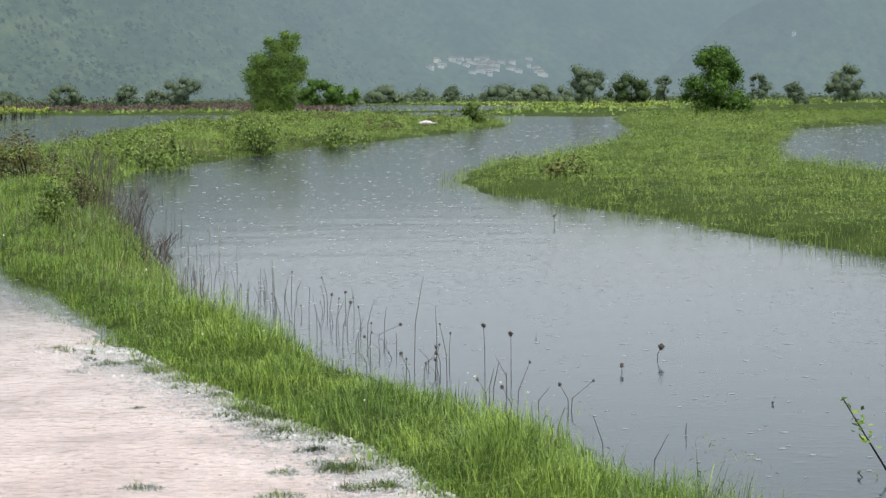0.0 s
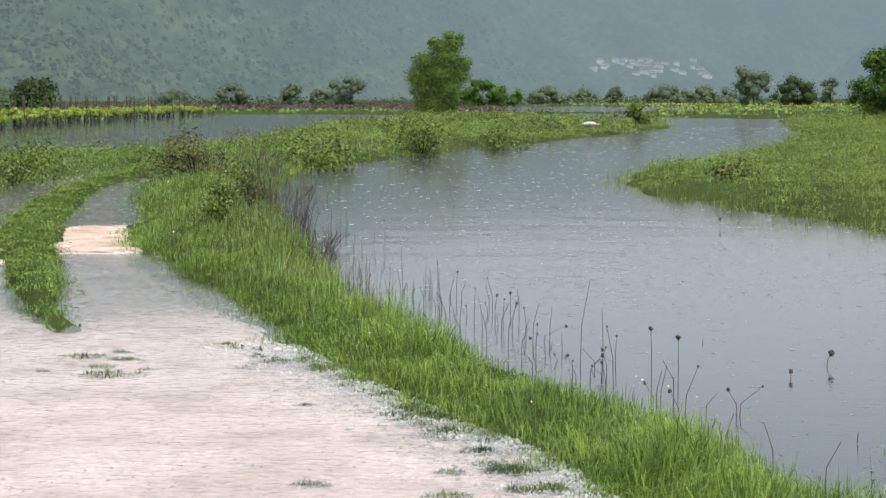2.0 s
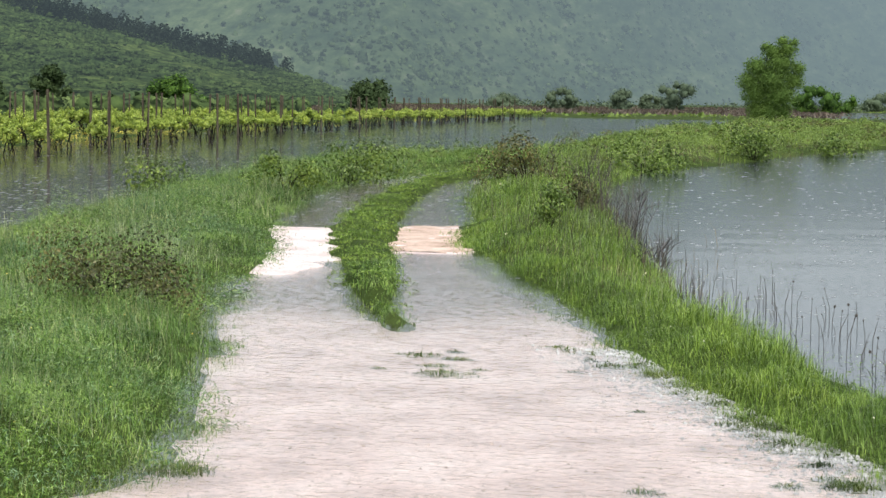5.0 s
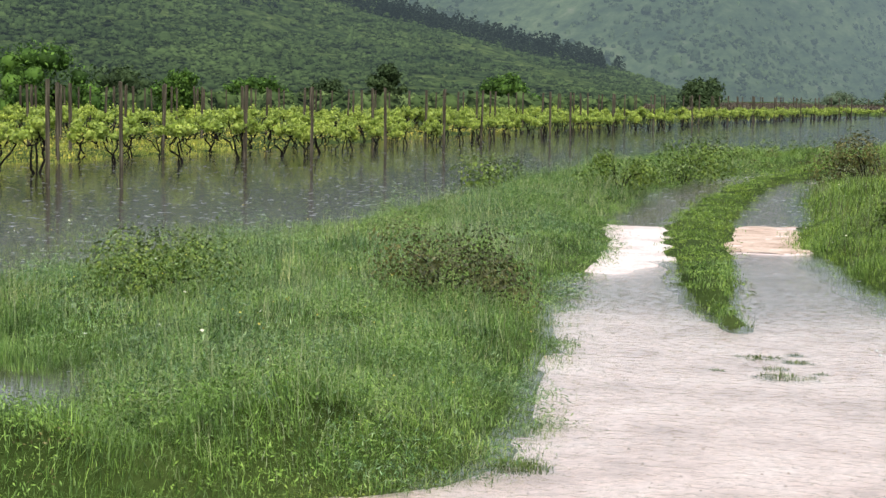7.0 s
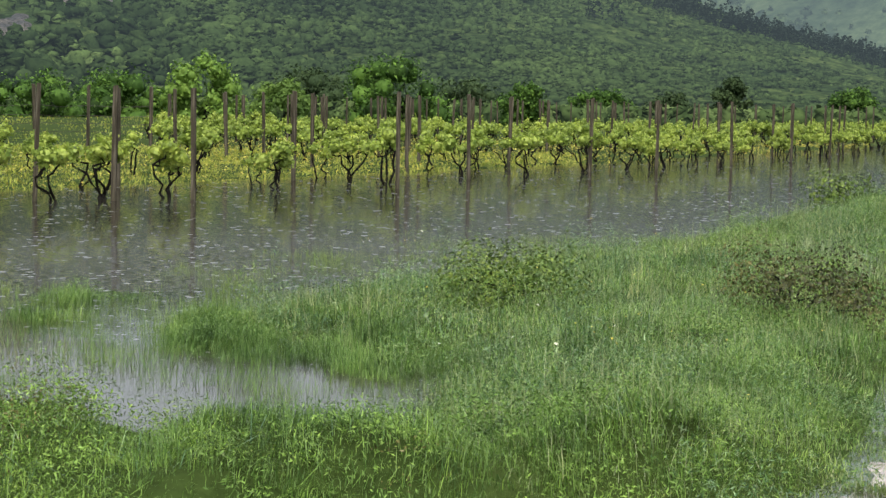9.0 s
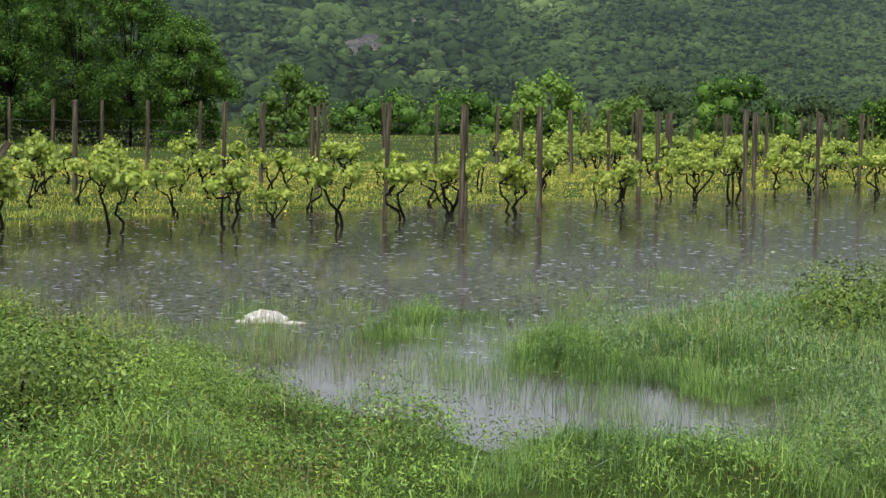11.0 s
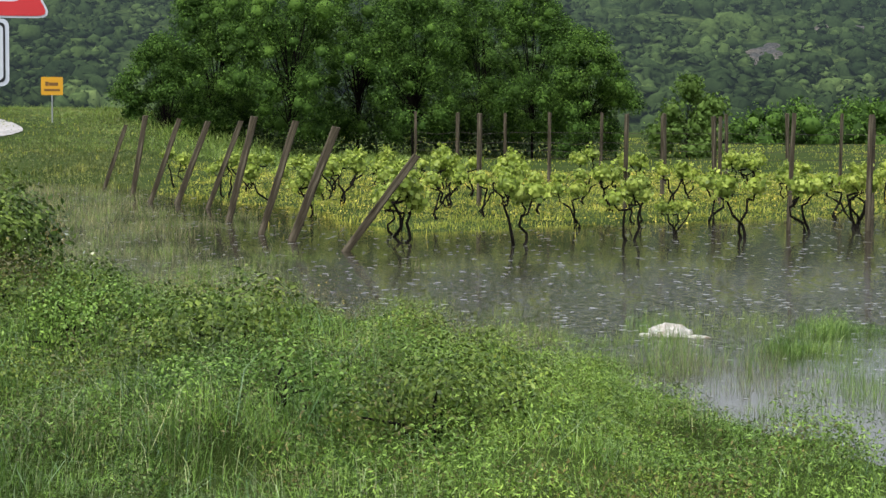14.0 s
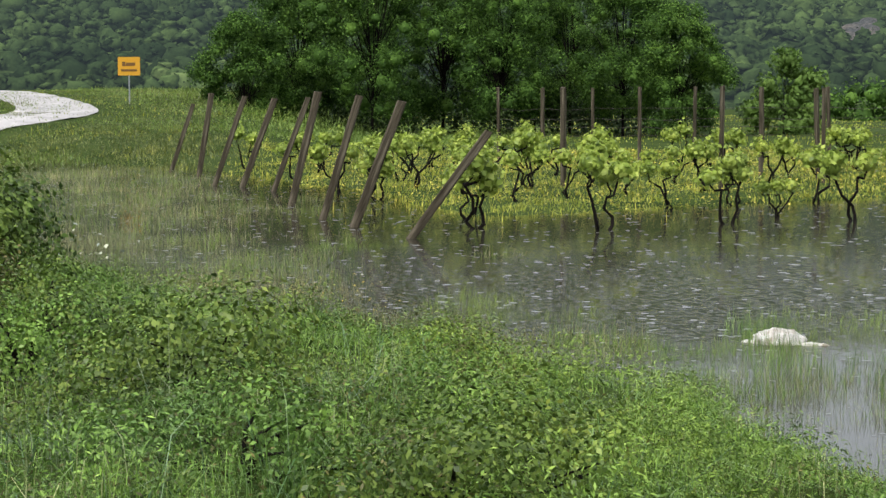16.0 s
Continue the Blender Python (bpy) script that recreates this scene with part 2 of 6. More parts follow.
M_WHITE_FLOWER = leaf_material("white_umbel", (0.55, 0.56, 0.5), (0.7, 0.7, 0.65), (0.8, 0.8, 0.76), 0.4)
M_LEAF_VINE = leaf_material("young_vine_leaf", (0.13, 0.205, 0.012), (0.29, 0.395, 0.026), (0.5, 0.59, 0.09), 0.6, 0.28, mottle=0.55)
M_LEAF_TREE = leaf_material("spring_tree_leaf", (0.018, 0.05, 0.003), (0.05, 0.125, 0.008), (0.135, 0.28, 0.02), 0.3, 0.3, 0.7, mottle=0.6)
M_LEAF_WILLOW = leaf_material("willow_leaf", (0.085, 0.165, 0.016), (0.105, 0.195, 0.022), (0.135, 0.235, 0.032), 0.5, 0.25, 0.7, mottle=0.45)
M_LEAF_FRESH = leaf_material("fresh_shoot_leaf", (0.1, 0.2, 0.014), (0.16, 0.29, 0.024), (0.25, 0.4, 0.045), 0.5, 0.25, 0.7, mottle=0.6)
M_LEAF_DARK = leaf_material("dark_bush_leaf", (0.032, 0.062, 0.02), (0.045, 0.08, 0.025), (0.06, 0.1, 0.033), 0.25, 0.16, 0.8, mottle=0.5)
M_LEAF_BRAMBLE = leaf_material("bramble_leaf", (0.048, 0.092, 0.008), (0.105, 0.18, 0.016), (0.2, 0.29, 0.048), 0.8)
# haze put into the base colour: leaves paler and greyer than near ones
M_LEAF_HAZED = leaf_material("haze_greyed_leaf", (0.085, 0.125, 0.07), (0.1, 0.145, 0.082), (0.12, 0.17, 0.095), 0.1, 0.2, 0.8, mottle=0.3)
SCRUB_GREENS = [(0.0, (0.018, 0.031, 0.013)), (0.45, (0.046, 0.073, 0.026)), (0.8, (0.083, 0.125, 0.04)), (1.0, (0.14, 0.19, 0.068))]
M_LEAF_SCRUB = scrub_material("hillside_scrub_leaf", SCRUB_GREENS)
M_GRASS_YELLOW = leaf_material("buttercup_grass", (0.22, 0.29, 0.02), (0.4, 0.44, 0.034), (0.6, 0.56, 0.05), 0.3, mottle=0.6)
M_ROCK = hill_material("bare_hillside_rock", [(0.35, (0.045, 0.04, 0.042)), (0.5, (0.1, 0.09, 0.088)), (0.7, (0.2, 0.18, 0.17))], 1.2)
M_LEAF_THICKET = leaf_material("thicket_leaf", (0.038, 0.075, 0.007), (0.1, 0.168, 0.016), (0.21, 0.29, 0.042), 0.9)
M_BROWN_FIELD = leaf_material("brown_field_stubble", (0.07, 0.05, 0.04), (0.11, 0.082, 0.066), (0.16, 0.125, 0.1), 0.05, mottle=0.5)
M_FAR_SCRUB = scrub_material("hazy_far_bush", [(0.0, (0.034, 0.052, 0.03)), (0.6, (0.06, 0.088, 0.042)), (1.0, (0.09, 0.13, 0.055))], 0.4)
M_BELT = hill_material("haze_mixed_conifer", [(0.3, (0.010, 0.015, 0.012)), (0.7, (0.026, 0.036, 0.026))], 0.3)
M_LEAF_BROWN = leaf_material("brown_green_leaf", (0.05, 0.052, 0.015), (0.105, 0.108, 0.03), (0.2, 0.18, 0.07), 0.8)
M_GRASS_TUFT = leaf_material("muddy_tuft_grass", (0.06, 0.095, 0.02), (0.1, 0.155, 0.032), (0.17, 0.24, 0.06), 0.9)
M_DRY_STEM = plain_material("dead_stem", (0.06, 0.05, 0.042), 0.7)
M_PEBBLE = rough_material("wet_pebble", (0.34, 0.27, 0.22), (0.5, 0.42, 0.37), (0.66, 0.58, 0.53), 40, 9, 0.5, 0.3, 0.004)
M_GRIT = rough_material("wet_grey_grit", (0.22, 0.22, 0.21), (0.45, 0.45, 0.44), (0.72, 0.71, 0.69), 40, 6, 0.4, 0.3, 0.004)
# pale flat colour for splashes, also standing in for sky glints on ripples
M_SPLASH_GLINT = plain_material("splash_and_glint", (0.25, 0.255, 0.25), 0.4)
M_SIGN_BROWN = plain_material("sign_lettering", (0.16, 0.07, 0.01), 0.5)
M_BARK = rough_material("wet_bark", (0.005, 0.004, 0.0034), (0.009, 0.0075, 0.006), (0.02, 0.016, 0.013), 60, 8, 0.85, 0.8, 0.01, (1, 1, 0.3), True, gleam=0.08)
M_POST = rough_material("weathered_post", (0.028, 0.023, 0.015), (0.078, 0.066, 0.046), (0.19, 0.165, 0.12), 110, 26, 0.9, 1.0, 0.01, (1, 1, 0.05), True, gleam=0.05)
M_WIRE = plain_material("rusty_wire", (0.09, 0.075, 0.065), 0.5, 0.6)
M_SACK = rough_material("wet_white_sack", (0.3, 0.24, 0.17), (0.62, 0.58, 0.53), (0.8, 0.79, 0.77), 30, 16, 0.45, 0.9, 0.03, None, True)
# village walls and roofs carry the same painted haze
M_WALL = hill_material("far_pale_plaster", [(0.3, (0.5, 0.5, 0.49)), (0.7, (0.85, 0.84, 0.83))], 0.3)
M_TILE = hill_material("far_clay_roof", [(0.3, (0.16, 0.12, 0.1)), (0.7, (0.3, 0.21, 0.18))], 0.3)
M_SIGN_WHITE = enamel("sign_white", (0.5, 0.53, 0.6))
M_SIGN_BLACK = enamel("sign_black", (0.006, 0.006, 0.008))
M_SIGN_RED = enamel("sign_red", (0.5, 0.02, 0.025))
M_SIGN_YELLOW = enamel("sign_yellow", (0.6, 0.3, 0.012))
M_STEEL = plain_material("galvanised_steel", (0.4, 0.41, 0.42), 0.45, 0.8)

# ---- the lie of the land ----
W_BANK = [(2.6, -6), (2.2, 0), (1.55, 4), (1.1, 7.0), (0.72, 7.9), (0.3, 9.1), (-0.1, 10.1), (-0.7, 11.4), (-1.3, 13.0), (-2.2, 15.6), (-3.2, 20.0),
          (-4.8, 27.5), (-6.2, 35.0), (-6.9, 43), (-6.2, 49.5), (-4.9, 58.3), (-2.8, 69.9), (0.3, 87), (3.2, 107), (3.0, 125), (-3, 152), (-10, 178),
          (-18, 178), (-15, 140), (-16, 112), (-13.5, 75), (-12.8, 58), (-13.5, 54), (-15.5, 50), (-15, 42), (-12.8, 32), (-11.2, 25), (-10.2, 19.3),
          (-9.8, 15), (-9.3, 11.5), (-8.3, 10.6), (-6.6, 9.9), (-5.8, 8.6), (-5.3, 7.4), (-6.46, 6.6), (-6.77, 6.71), (-7.22, 6.79), (-7.79, 6.94), (-8.52, 7.19), (-9.5, 7.59), (-10.34, 7.8), (-10.64, 7.56), (-11.57, 7.75), (-12.42, 7.83), (-12.98, 7.47), (-13.41, 7.18),
          (-16.6, 7.6), (-22, 8.4), (-34, 11), (-60, 18), (-120, 20), (-120, -60), (2.6, -60)]
R_BANK = [(0.3, 36), (1.1, 31.7), (2.2, 27.9), (3.0, 25.2), (3.9, 21.8), (4.4, 19.4), (6, 14), (9, 9), (30, 6), (60, 20), (20, 29), (9.6, 32.5), (8.2, 38),
          (8, 47), (10.4, 61), (16.5, 92), (26, 110), (90, 118), (400, 140), (900, 500), (60, 500), (20, 185), (13, 140), (9.8, 103), (7.3, 75), (5.0, 60), (2, 46), (0.6, 40)]
VINEYARD = [(-21.6, 13.4), (-22.4, 18), (-22.6, 24), (-23.4, 33), (-24.3, 41), (-25.4, 52), (-28, 66), (-32, 86), (-37, 130), (-41, 190), (-120, 260), (-400, 260),
            (-400, 20), (-120, 19), (-70, 20), (-50, 19.5), (-40, 17.5), (-31, 15.4), (-25, 13.2)]
FAR_LAND = [(-2000, 300), (-60, 205), (-40, 200), (-19, 188), (-16, 205), (3, 205), (4, 168), (12, 150), (22, 190), (60, 300), (2000, 300), (2000, 4000), (-2000, 4000)]
FAR_POOL = [(-60, 300), (-15, 216), (2, 214), (14, 240), (14, 330), (-20, 430), (-90, 440)]
ROAD = [(1.3, -16), (0.5, 5), (0.0, 7.7), (-0.3, 8.7), (-0.95, 10.0), (-1.65, 11.5), (-2.2, 12.8), (-2.95, 14.9), (-4.2, 17.9), (-5.1, 20.6), (-6.2, 24.8), (-7.6, 30.0), (-8.8, 36),
        (-9.3, 41), (-9.2, 47), (-10.6, 47.5), (-11.3, 44.3), (-11.1, 36.7), (-10.1, 30.9), (-8.4, 23.7), (-6.9, 19.3), (-6.1, 16.2), (-5.2, 13.2), (-4.7, 12.0),
        (-4.1, 10.1), (-3.6, 8.7), (-3.42, 8.0), (-3.45, 7.4), (-3.8, 6.7), (-4.5, 5.6), (-5, 3), (-6.2, -16)]
TONGUE = [(-11.7, 10.8), (-11.4, 12.4), (-11.2, 14.5), (-9.6, 14), (-9.2, 11.5), (-8.2, 10.7), (-6.6, 9.8), (-6.4, 8.9), (-7.3, 9.15), (-8.6, 9.15), (-9.5, 9.3), (-10.05, 9.25)]
ISLE = [(-3.85, 13.4), (-4.4, 14.5), (-5.2, 16.5), (-6.2, 19.5), (-7.6, 24.0), (-8.8, 29.5), (-9.75, 35.9), (-10.4, 44.0), (-9.9, 44), (-9.55, 39.8), (-9.3, 36.0), (-8.6, 31.7), (-7.2, 25.5),
        (-6.0, 20.6), (-5.1, 17.9), (-4.15, 14.3)]


def inside(x, y, poly):
    """Signed distance to a polygon's edge, positive inside."""
    p = np.asarray(poly, float)
    q = np.roll(p, -1, 0)
    best = np.full(x.shape, 1e18)
    odd = np.zeros(x.shape, bool)
    for (ax, ay), (bx, by) in zip(p, q):
        dx, dy = bx - ax, by - ay
        t = np.clip(((x - ax) * dx + (y - ay) * dy) / (dx * dx + dy * dy), 0, 1)
        best = np.minimum(best, (x - ax - t * dx) ** 2 + (y - ay - t * dy) ** 2)
        cross = (ay > y) != (by > y)
        with np.errstate(divide="ignore", invalid="ignore"):
            odd ^= cross & (x < (bx - ax) * (y - ay) / (by - ay if by != ay else 1e-9) + ax)
    return np.where(odd, 1, -1) * np.sqrt(best)


def ease(v, a, b):
    t = np.clip((v - a) / (b - a), 0, 1)
    return t * t * (3 - 2 * t)


_WAVE = np.random.RandomState(5).uniform(-1, 1, (14, 3))


def ruffle(x, y, size):
    """A smooth wander between about -1 and 1, at that size in metres."""
    s = np.zeros(np.shape(x))
    for a, b, c in _WAVE:
        s = s + np.sin((a * x + b * y) * 4.0 / size + 6 * c)
    return s / 5.0


def film_height(x, y):
    """The track's surface: a film of water in front, deeper water further on, and dry humps between."""
    wander = 0.55 * ruffle(x, y, 1.3) + 0.35 * ruffle(y, x, 0.5)
    r = np.hypot(x, y) + wander
    centre = np.interp(y, [13.4, 20, 24, 30, 36, 44], [-3.9, -6.1, -7.4, -8.9, -9.6, -10.2])
    edge = np.interp(y, [12.0, 16.2, 19.3, 23.7, 30.9], [-4.7, -6.1, -6.9, -8.4, -10.1])
    left = ease(centre - x, -0.1, 0.1)
    start = 20.6 + left * (-3.2 + 2.3 * np.clip(x - edge, 0, 1.3))
    h = -0.016 - 0.085 * ease(r, 13.0, 16.8) + 0.112 * ease(r - start, -0.9, 0.3) - 0.15 * ease(r, 24.6, 25.8) + 0.08 * ease(r, 37, 41)
    return h + 0.006 * ruffle(x, y, 1.7) + 0.004 * ruffle(x, y, 0.5)


def land(x, y):
    """The ground's height over the flood, and the signed distance into the dry land."""
    r = np.hypot(x, y)
    wob = ruffle(x, y, 2.2) * np.clip(r * 0.006, 0.08, 0.8)
    w, rb, v, f = (inside(x, y, p) for p in (W_BANK, R_BANK, VINEYARD, FAR_LAND))
    f = np.minimum(f, -inside(x, y, FAR_POOL))
    w, rb, v = w + wob, rb + wob, v + wob

    def shelf(d, low, high, wide):
        return low + (0.04 - low) * ease(d, -wide, 0.1) + high * ease(d, 0.0, wide)
    z = np.maximum.reduce([shelf(w, -0.55, 0.10, 0.7), shelf(rb, -0.6, 0.16, 0.9), shelf(v - 3.0, -0.28, 0.05, 2.8), shelf(f, -0.5, 0.2, 6.0)])
    z = z + 0.025 * ruffle(x, y, 0.7) * ease(z, -0.1, 0.1)
    # low mounds under the growth of the roadside bank
    bank = inside(x, y, W_BANK)
    z = z + ease(r, 6.2, 8.2) * np.where((x < -4) & (y < 8), np.clip(0.10 * bank, 0, 0.3) * (0.75 + 0.35 * np.clip(ruffle(x, y, 1.2), -1, 1)) + 0.09 * ruffle(y, x, 0.5) * ease(bank, 0.2, 0.8), 0)
    # the verge stands a little higher; the road lies sunk in a film of water, with two dry humps
    road = np.minimum(inside(x, y, ROAD), -inside(x, y, ISLE)) + 0.05 * ruffle(x, y, 0.5)
    film = film_height(x, y)
    soft_edge = np.where(inside(x, y, ISLE) > -0.3, 0.12, 0.6)
    z = np.where(road > -soft_edge, z + (film - z) * ease(road, -soft_edge, 0.04), z)
    # the shallow inlet on the field's side, and the rise towards the west
    inlet = 1 - np.hypot((x + 8.0) / 2.3, (y - 8.5) / 1.2)
    z = np.where(inlet > 0, np.minimum(z, 0.05 - 0.18 * ease(inlet, 0.0, 0.5)), z)
    z = np.where(y < 15, np.maximum(z, -0.55 + 0.5 * ease(inside(x, y, TONGUE), -0.5, 0.3)), z)
    west = ease(-x, 38, 95) * ease(np.degrees(np.arctan2(-x, y)), 60, 66)
    z = z + 2.1 * west
    return z, np.maximum.reduce([w, rb, v, f]), road


def mesh_np(name, verts, faces, material, smooth=False):
    """A mesh from arrays: faces is n x 3 or n x 4."""
    me = bpy.data.meshes.new(name)
    verts, faces = np.asarray(verts, np.float32), np.asarray(faces, np.int32)
    n, k = faces.shape
    me.vertices.add(len(verts))
    me.vertices.foreach_set("co", verts.ravel())
    me.loops.add(n * k)
    me.loops.foreach_set("vertex_index", faces.ravel())
    me.polygons.add(n)
    me.polygons.foreach_set("loop_start", np.arange(0, n * k, k, dtype=np.int32))
    me.polygons.foreach_set("loop_total", np.full(n, k, np.int32))
    if smooth:
        me.polygons.foreach_set("use_smooth", np.ones(n, bool))
    me.materials.append(material)
    me.update(calc_edges=True)
    return me


def compact(verts, faces):
    used, back_ = np.unique(faces, return_inverse=True)
    return verts[used], back_.reshape(faces.shape)


# azimuths to the left of +y, dense where the ground is near the walk
AZ = np.radians(np.concatenate([np.arange(-22, 76, 0.36), np.arange(76, 338, 4.0)]))
RR = np.concatenate([[0.05, 1.0, 2.5, 4.0, 5.0], np.geomspace(5.8, 260, 190), np.geomspace(290, 4200, 26)])
ga, gr = np.meshgrid(AZ, RR, indexing="ij")
gx, gy = -np.sin(ga) * gr, np.cos(ga) * gr
gz, gland, groad = land(gx, gy)
na, nr = ga.shape
idx = np.arange(na * nr).reshape(na, nr)
nxt = np.roll(idx, -1, 0)
quads = np.stack([idx[:, :-1], idx[:, 1:], nxt[:, 1:], nxt[:, :-1]], -1).reshape(-1, 4)
gverts = np.stack([gx, gy, gz], -1).reshape(-1, 3)
under = gverts.copy()
under[:, 2] -= 0.05 * ease(groad.ravel(), 0.12, 0.35)
tagged(new("ground", mesh_np("ground", under, quads, M_SOIL, True)), "wet meadow soil under flood water and grass", "ground", kind="structure")
# the track's own sheet of gravel, between its two edges; the grass isle rises through it
def along(edge, count_):
    p = np.asarray(edge, float)
    s = np.concatenate([[0], np.cumsum(np.hypot(*np.diff(p, axis=0).T))])
    q = np.linspace(0, 1, count_) * s[-1]
    return np.stack([np.interp(q, s, p[:, 0]), np.interp(q, s, p[:, 1])], -1)


right_edge, left_edge = along(ROAD[:15], 420), along(ROAD[:14:-1], 420)
cross = np.linspace(-0.06, 1.06, 60)[None, :, None]
rxy = right_edge[:, None] * (1 - cross) + left_edge[:, None] * cross
rz, _, rroad = land(rxy[..., 0], rxy[..., 1])
rfilm = film_height(rxy[..., 0], rxy[..., 1])
rz = np.where(rroad > 0.0, rfilm, rfilm - 0.06) + 0.004
i_ = np.arange(420 * 60).reshape(420, 60)
rq = np.stack([i_[:-1, :-1], i_[:-1, 1:], i_[1:, 1:], i_[1:, :-1]], -1).reshape(-1, 4)
tagged(new("road", mesh_np("road", np.concatenate([rxy, rz[..., None]], -1).reshape(-1, 3), rq, M_ROAD, True)), "flooded farm track of pale wet limestone gravel", "track", kind="structure")
# a dry hump of sandy gravel across the river-side wheel track
hx, hy = np.meshgrid(np.linspace(-7.4, -4.4, 60), np.linspace(19.4, 26.0, 90), indexing="ij")
hfilm = film_height(hx, hy)
mid_ = np.interp(hy, [13.4, 20, 24, 30], [-3.9, -6.1, -7.4, -8.9])
hroad = land(hx, hy)[2]
hi = np.arange(60 * 90).reshape(60, 90)
hq = np.stack([hi[:-1, :-1], hi[1:, :-1], hi[1:, 1:], hi[:-1, 1:]], -1).reshape(-1, 4)
dry = ((hfilm > 0.001) & (hx > mid_ + 0.1) & (hroad > -0.02)).ravel()
hv, hf = compact(np.stack([hx, hy, hfilm + 0.009 + 0.006 * ruffle(hx, hy, 0.25)], -1).reshape(-1, 3), hq[dry[hq].all(1)])
tagged(new("gravel_hump", mesh_np("gravel_hump", hv, hf, M_SAND, True)), "dry hump of tan sandy gravel across the flooded wheel track", "gravel", kind="structure")
# the flood's surface, where it can stand over the ground
wet = gz.ravel()[quads].min(1) < 0.03
v_, f_ = compact(np.stack([gx.ravel(), gy.ravel(), 0 * gx.ravel()], -1), quads[wet])
used = np.unique(quads[wet])
me = mesh_np("water", v_, f_, M_WATER, True)
att = me.attributes.new("depth", "FLOAT", "POINT")
att.data.foreach_set("value", np.maximum(0, -gz.ravel()[used]).astype(np.float32))
field_side = ease(np.degrees(np.arctan2(-gx, gy)).ravel()[used], 14, 22)
sheltered = 1 - 0.8 * ease(gr.ravel()[used], 15, 26)
wx_, wy_ = gx.ravel()[used], gy.ravel()[used]
lee = 0.12 + 0.88 * ease(np.hypot((wx_ + 8.0) / 3.0, (wy_ - 8.6) / 1.9), 0.75, 1.45)
silty = ease(groad.ravel()[used], -0.05, 0.15)
for key, value in (("silt", silty), ("chop", (0.16 + 0.84 * field_side) * np.where(field_side > 0, sheltered, 1) * lee * (1 - silty) + 0.9 * silty), ("runoff", field_side)):
    att = me.attributes.new(key, "FLOAT", "POINT")
    att.data.foreach_set("value", value.astype(np.float32))
tagged(new("water", me), "grey rain-pocked flood water with fine ripples", "water", kind="structure")


# ---- hills round the plain ----
def bent(points):
    xs, ys = zip(*points)
    return lambda a: np.interp(a, xs, ys)


FAR_CREST = bent([(-180, 5), (-40, 5.0), (-12, 3.6), (-7, 3.05), (-4, 3.1), (0, 3.6), (10, 4.6), (25, 5), (180, 5)])
FAR_FOOT = bent([(-180, 2300), (-8, 2300), (2, 1900), (9, 1350), (16, 1000), (40, 950), (110, 1500), (180, 2300)])
NEAR_CREST = bent([(15.5, 0.0), (17.2, 0.4), (19, 0.98), (21, 1.6), (22.6, 1.98), (24.6, 2.5), (26.4, 3.0), (29, 3.8), (36, 5.6), (50, 7.4), (75, 8.2), (110, 7)])


def far_slope_at(azdeg, t):
    """Places on the far hills: arrays of azimuth in degrees and of the way up."""
    a, foot = np.radians(azdeg), FAR_FOOT(azdeg)
    d = foot * (1 + 0.24 * t)
    x, y = -np.sin(a) * d, np.cos(a) * d
    top = np.tan(np.radians(FAR_CREST(azdeg)))
    k = foot / 2300
    z = d * top * (0.06 * ease(t, 0, 0.08) + 0.94 * t ** 1.25) + k * (9 * ruffle(x, y, 368 * k) * t + 3.1 * ruffle(y, x, 115 * k) * ease(t, 0, 0.2))
    return x, y, z


def hill_height(azdeg, t):
    """Places on the near hill's slope: arrays of azimuth in degrees and of the way up it."""
    a = np.radians(azdeg)
    d = 340 + 260 * t
    x, y = -np.sin(a) * d, np.cos(a) * d
    top = np.tan(np.radians(NEAR_CREST(azdeg)))
    z = d * top * (0.06 * ease(t, 0, 0.08) + 0.94 * t ** 1.25) + 1.6 * ruffle(x, y, 54) * t * ease(azdeg, 18, 30) + 0.6 * ruffle(y, x, 17) * ease(t, 0, 0.2)
    return x, y, z


def hill_sheet(name, az0, az1, place, material, label, step, rows):
    """A slope from its foot to its crest, and its far side down to the plain."""
    az = np.arange(az0, az1 + step, step)
    a, t = np.meshgrid(az, np.linspace(0, 1, rows), indexing="ij")
    x, y, z = place(a, t)
    z = np.where(t == 0, -1.0, z)
    m, n = a.shape
    i = np.arange(m * n).reshape(m, n)
    q = np.stack([i[:-1, :-1], i[1:, :-1], i[1:, 1:], i[:-1, 1:]], -1).reshape(-1, 4)
    tagged(new(name, mesh_np(name, np.stack([x, y, z], -1).reshape(-1, 3), q, material, True)), label, "hill", kind="structure")


hill_sheet("backdrop_far_hills", -180, 180, far_slope_at, M_FAR_HILL, "grey-green scrub-covered hillside with rain haze painted in", 1.0, 40)
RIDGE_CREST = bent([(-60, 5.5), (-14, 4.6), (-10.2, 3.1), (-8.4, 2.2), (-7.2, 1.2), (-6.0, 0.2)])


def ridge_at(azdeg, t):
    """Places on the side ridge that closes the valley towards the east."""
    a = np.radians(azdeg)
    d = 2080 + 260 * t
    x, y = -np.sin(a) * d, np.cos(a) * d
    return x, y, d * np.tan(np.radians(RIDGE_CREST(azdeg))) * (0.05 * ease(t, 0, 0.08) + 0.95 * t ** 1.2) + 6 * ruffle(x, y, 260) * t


hill_sheet("backdrop_side_ridge", -60, -6, ridge_at, M_FAR_HILL, "dark side ridge closing the valley, haze painted in", 0.5, 40)
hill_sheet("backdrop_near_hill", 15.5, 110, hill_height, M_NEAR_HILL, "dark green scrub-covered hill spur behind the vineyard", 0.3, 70)


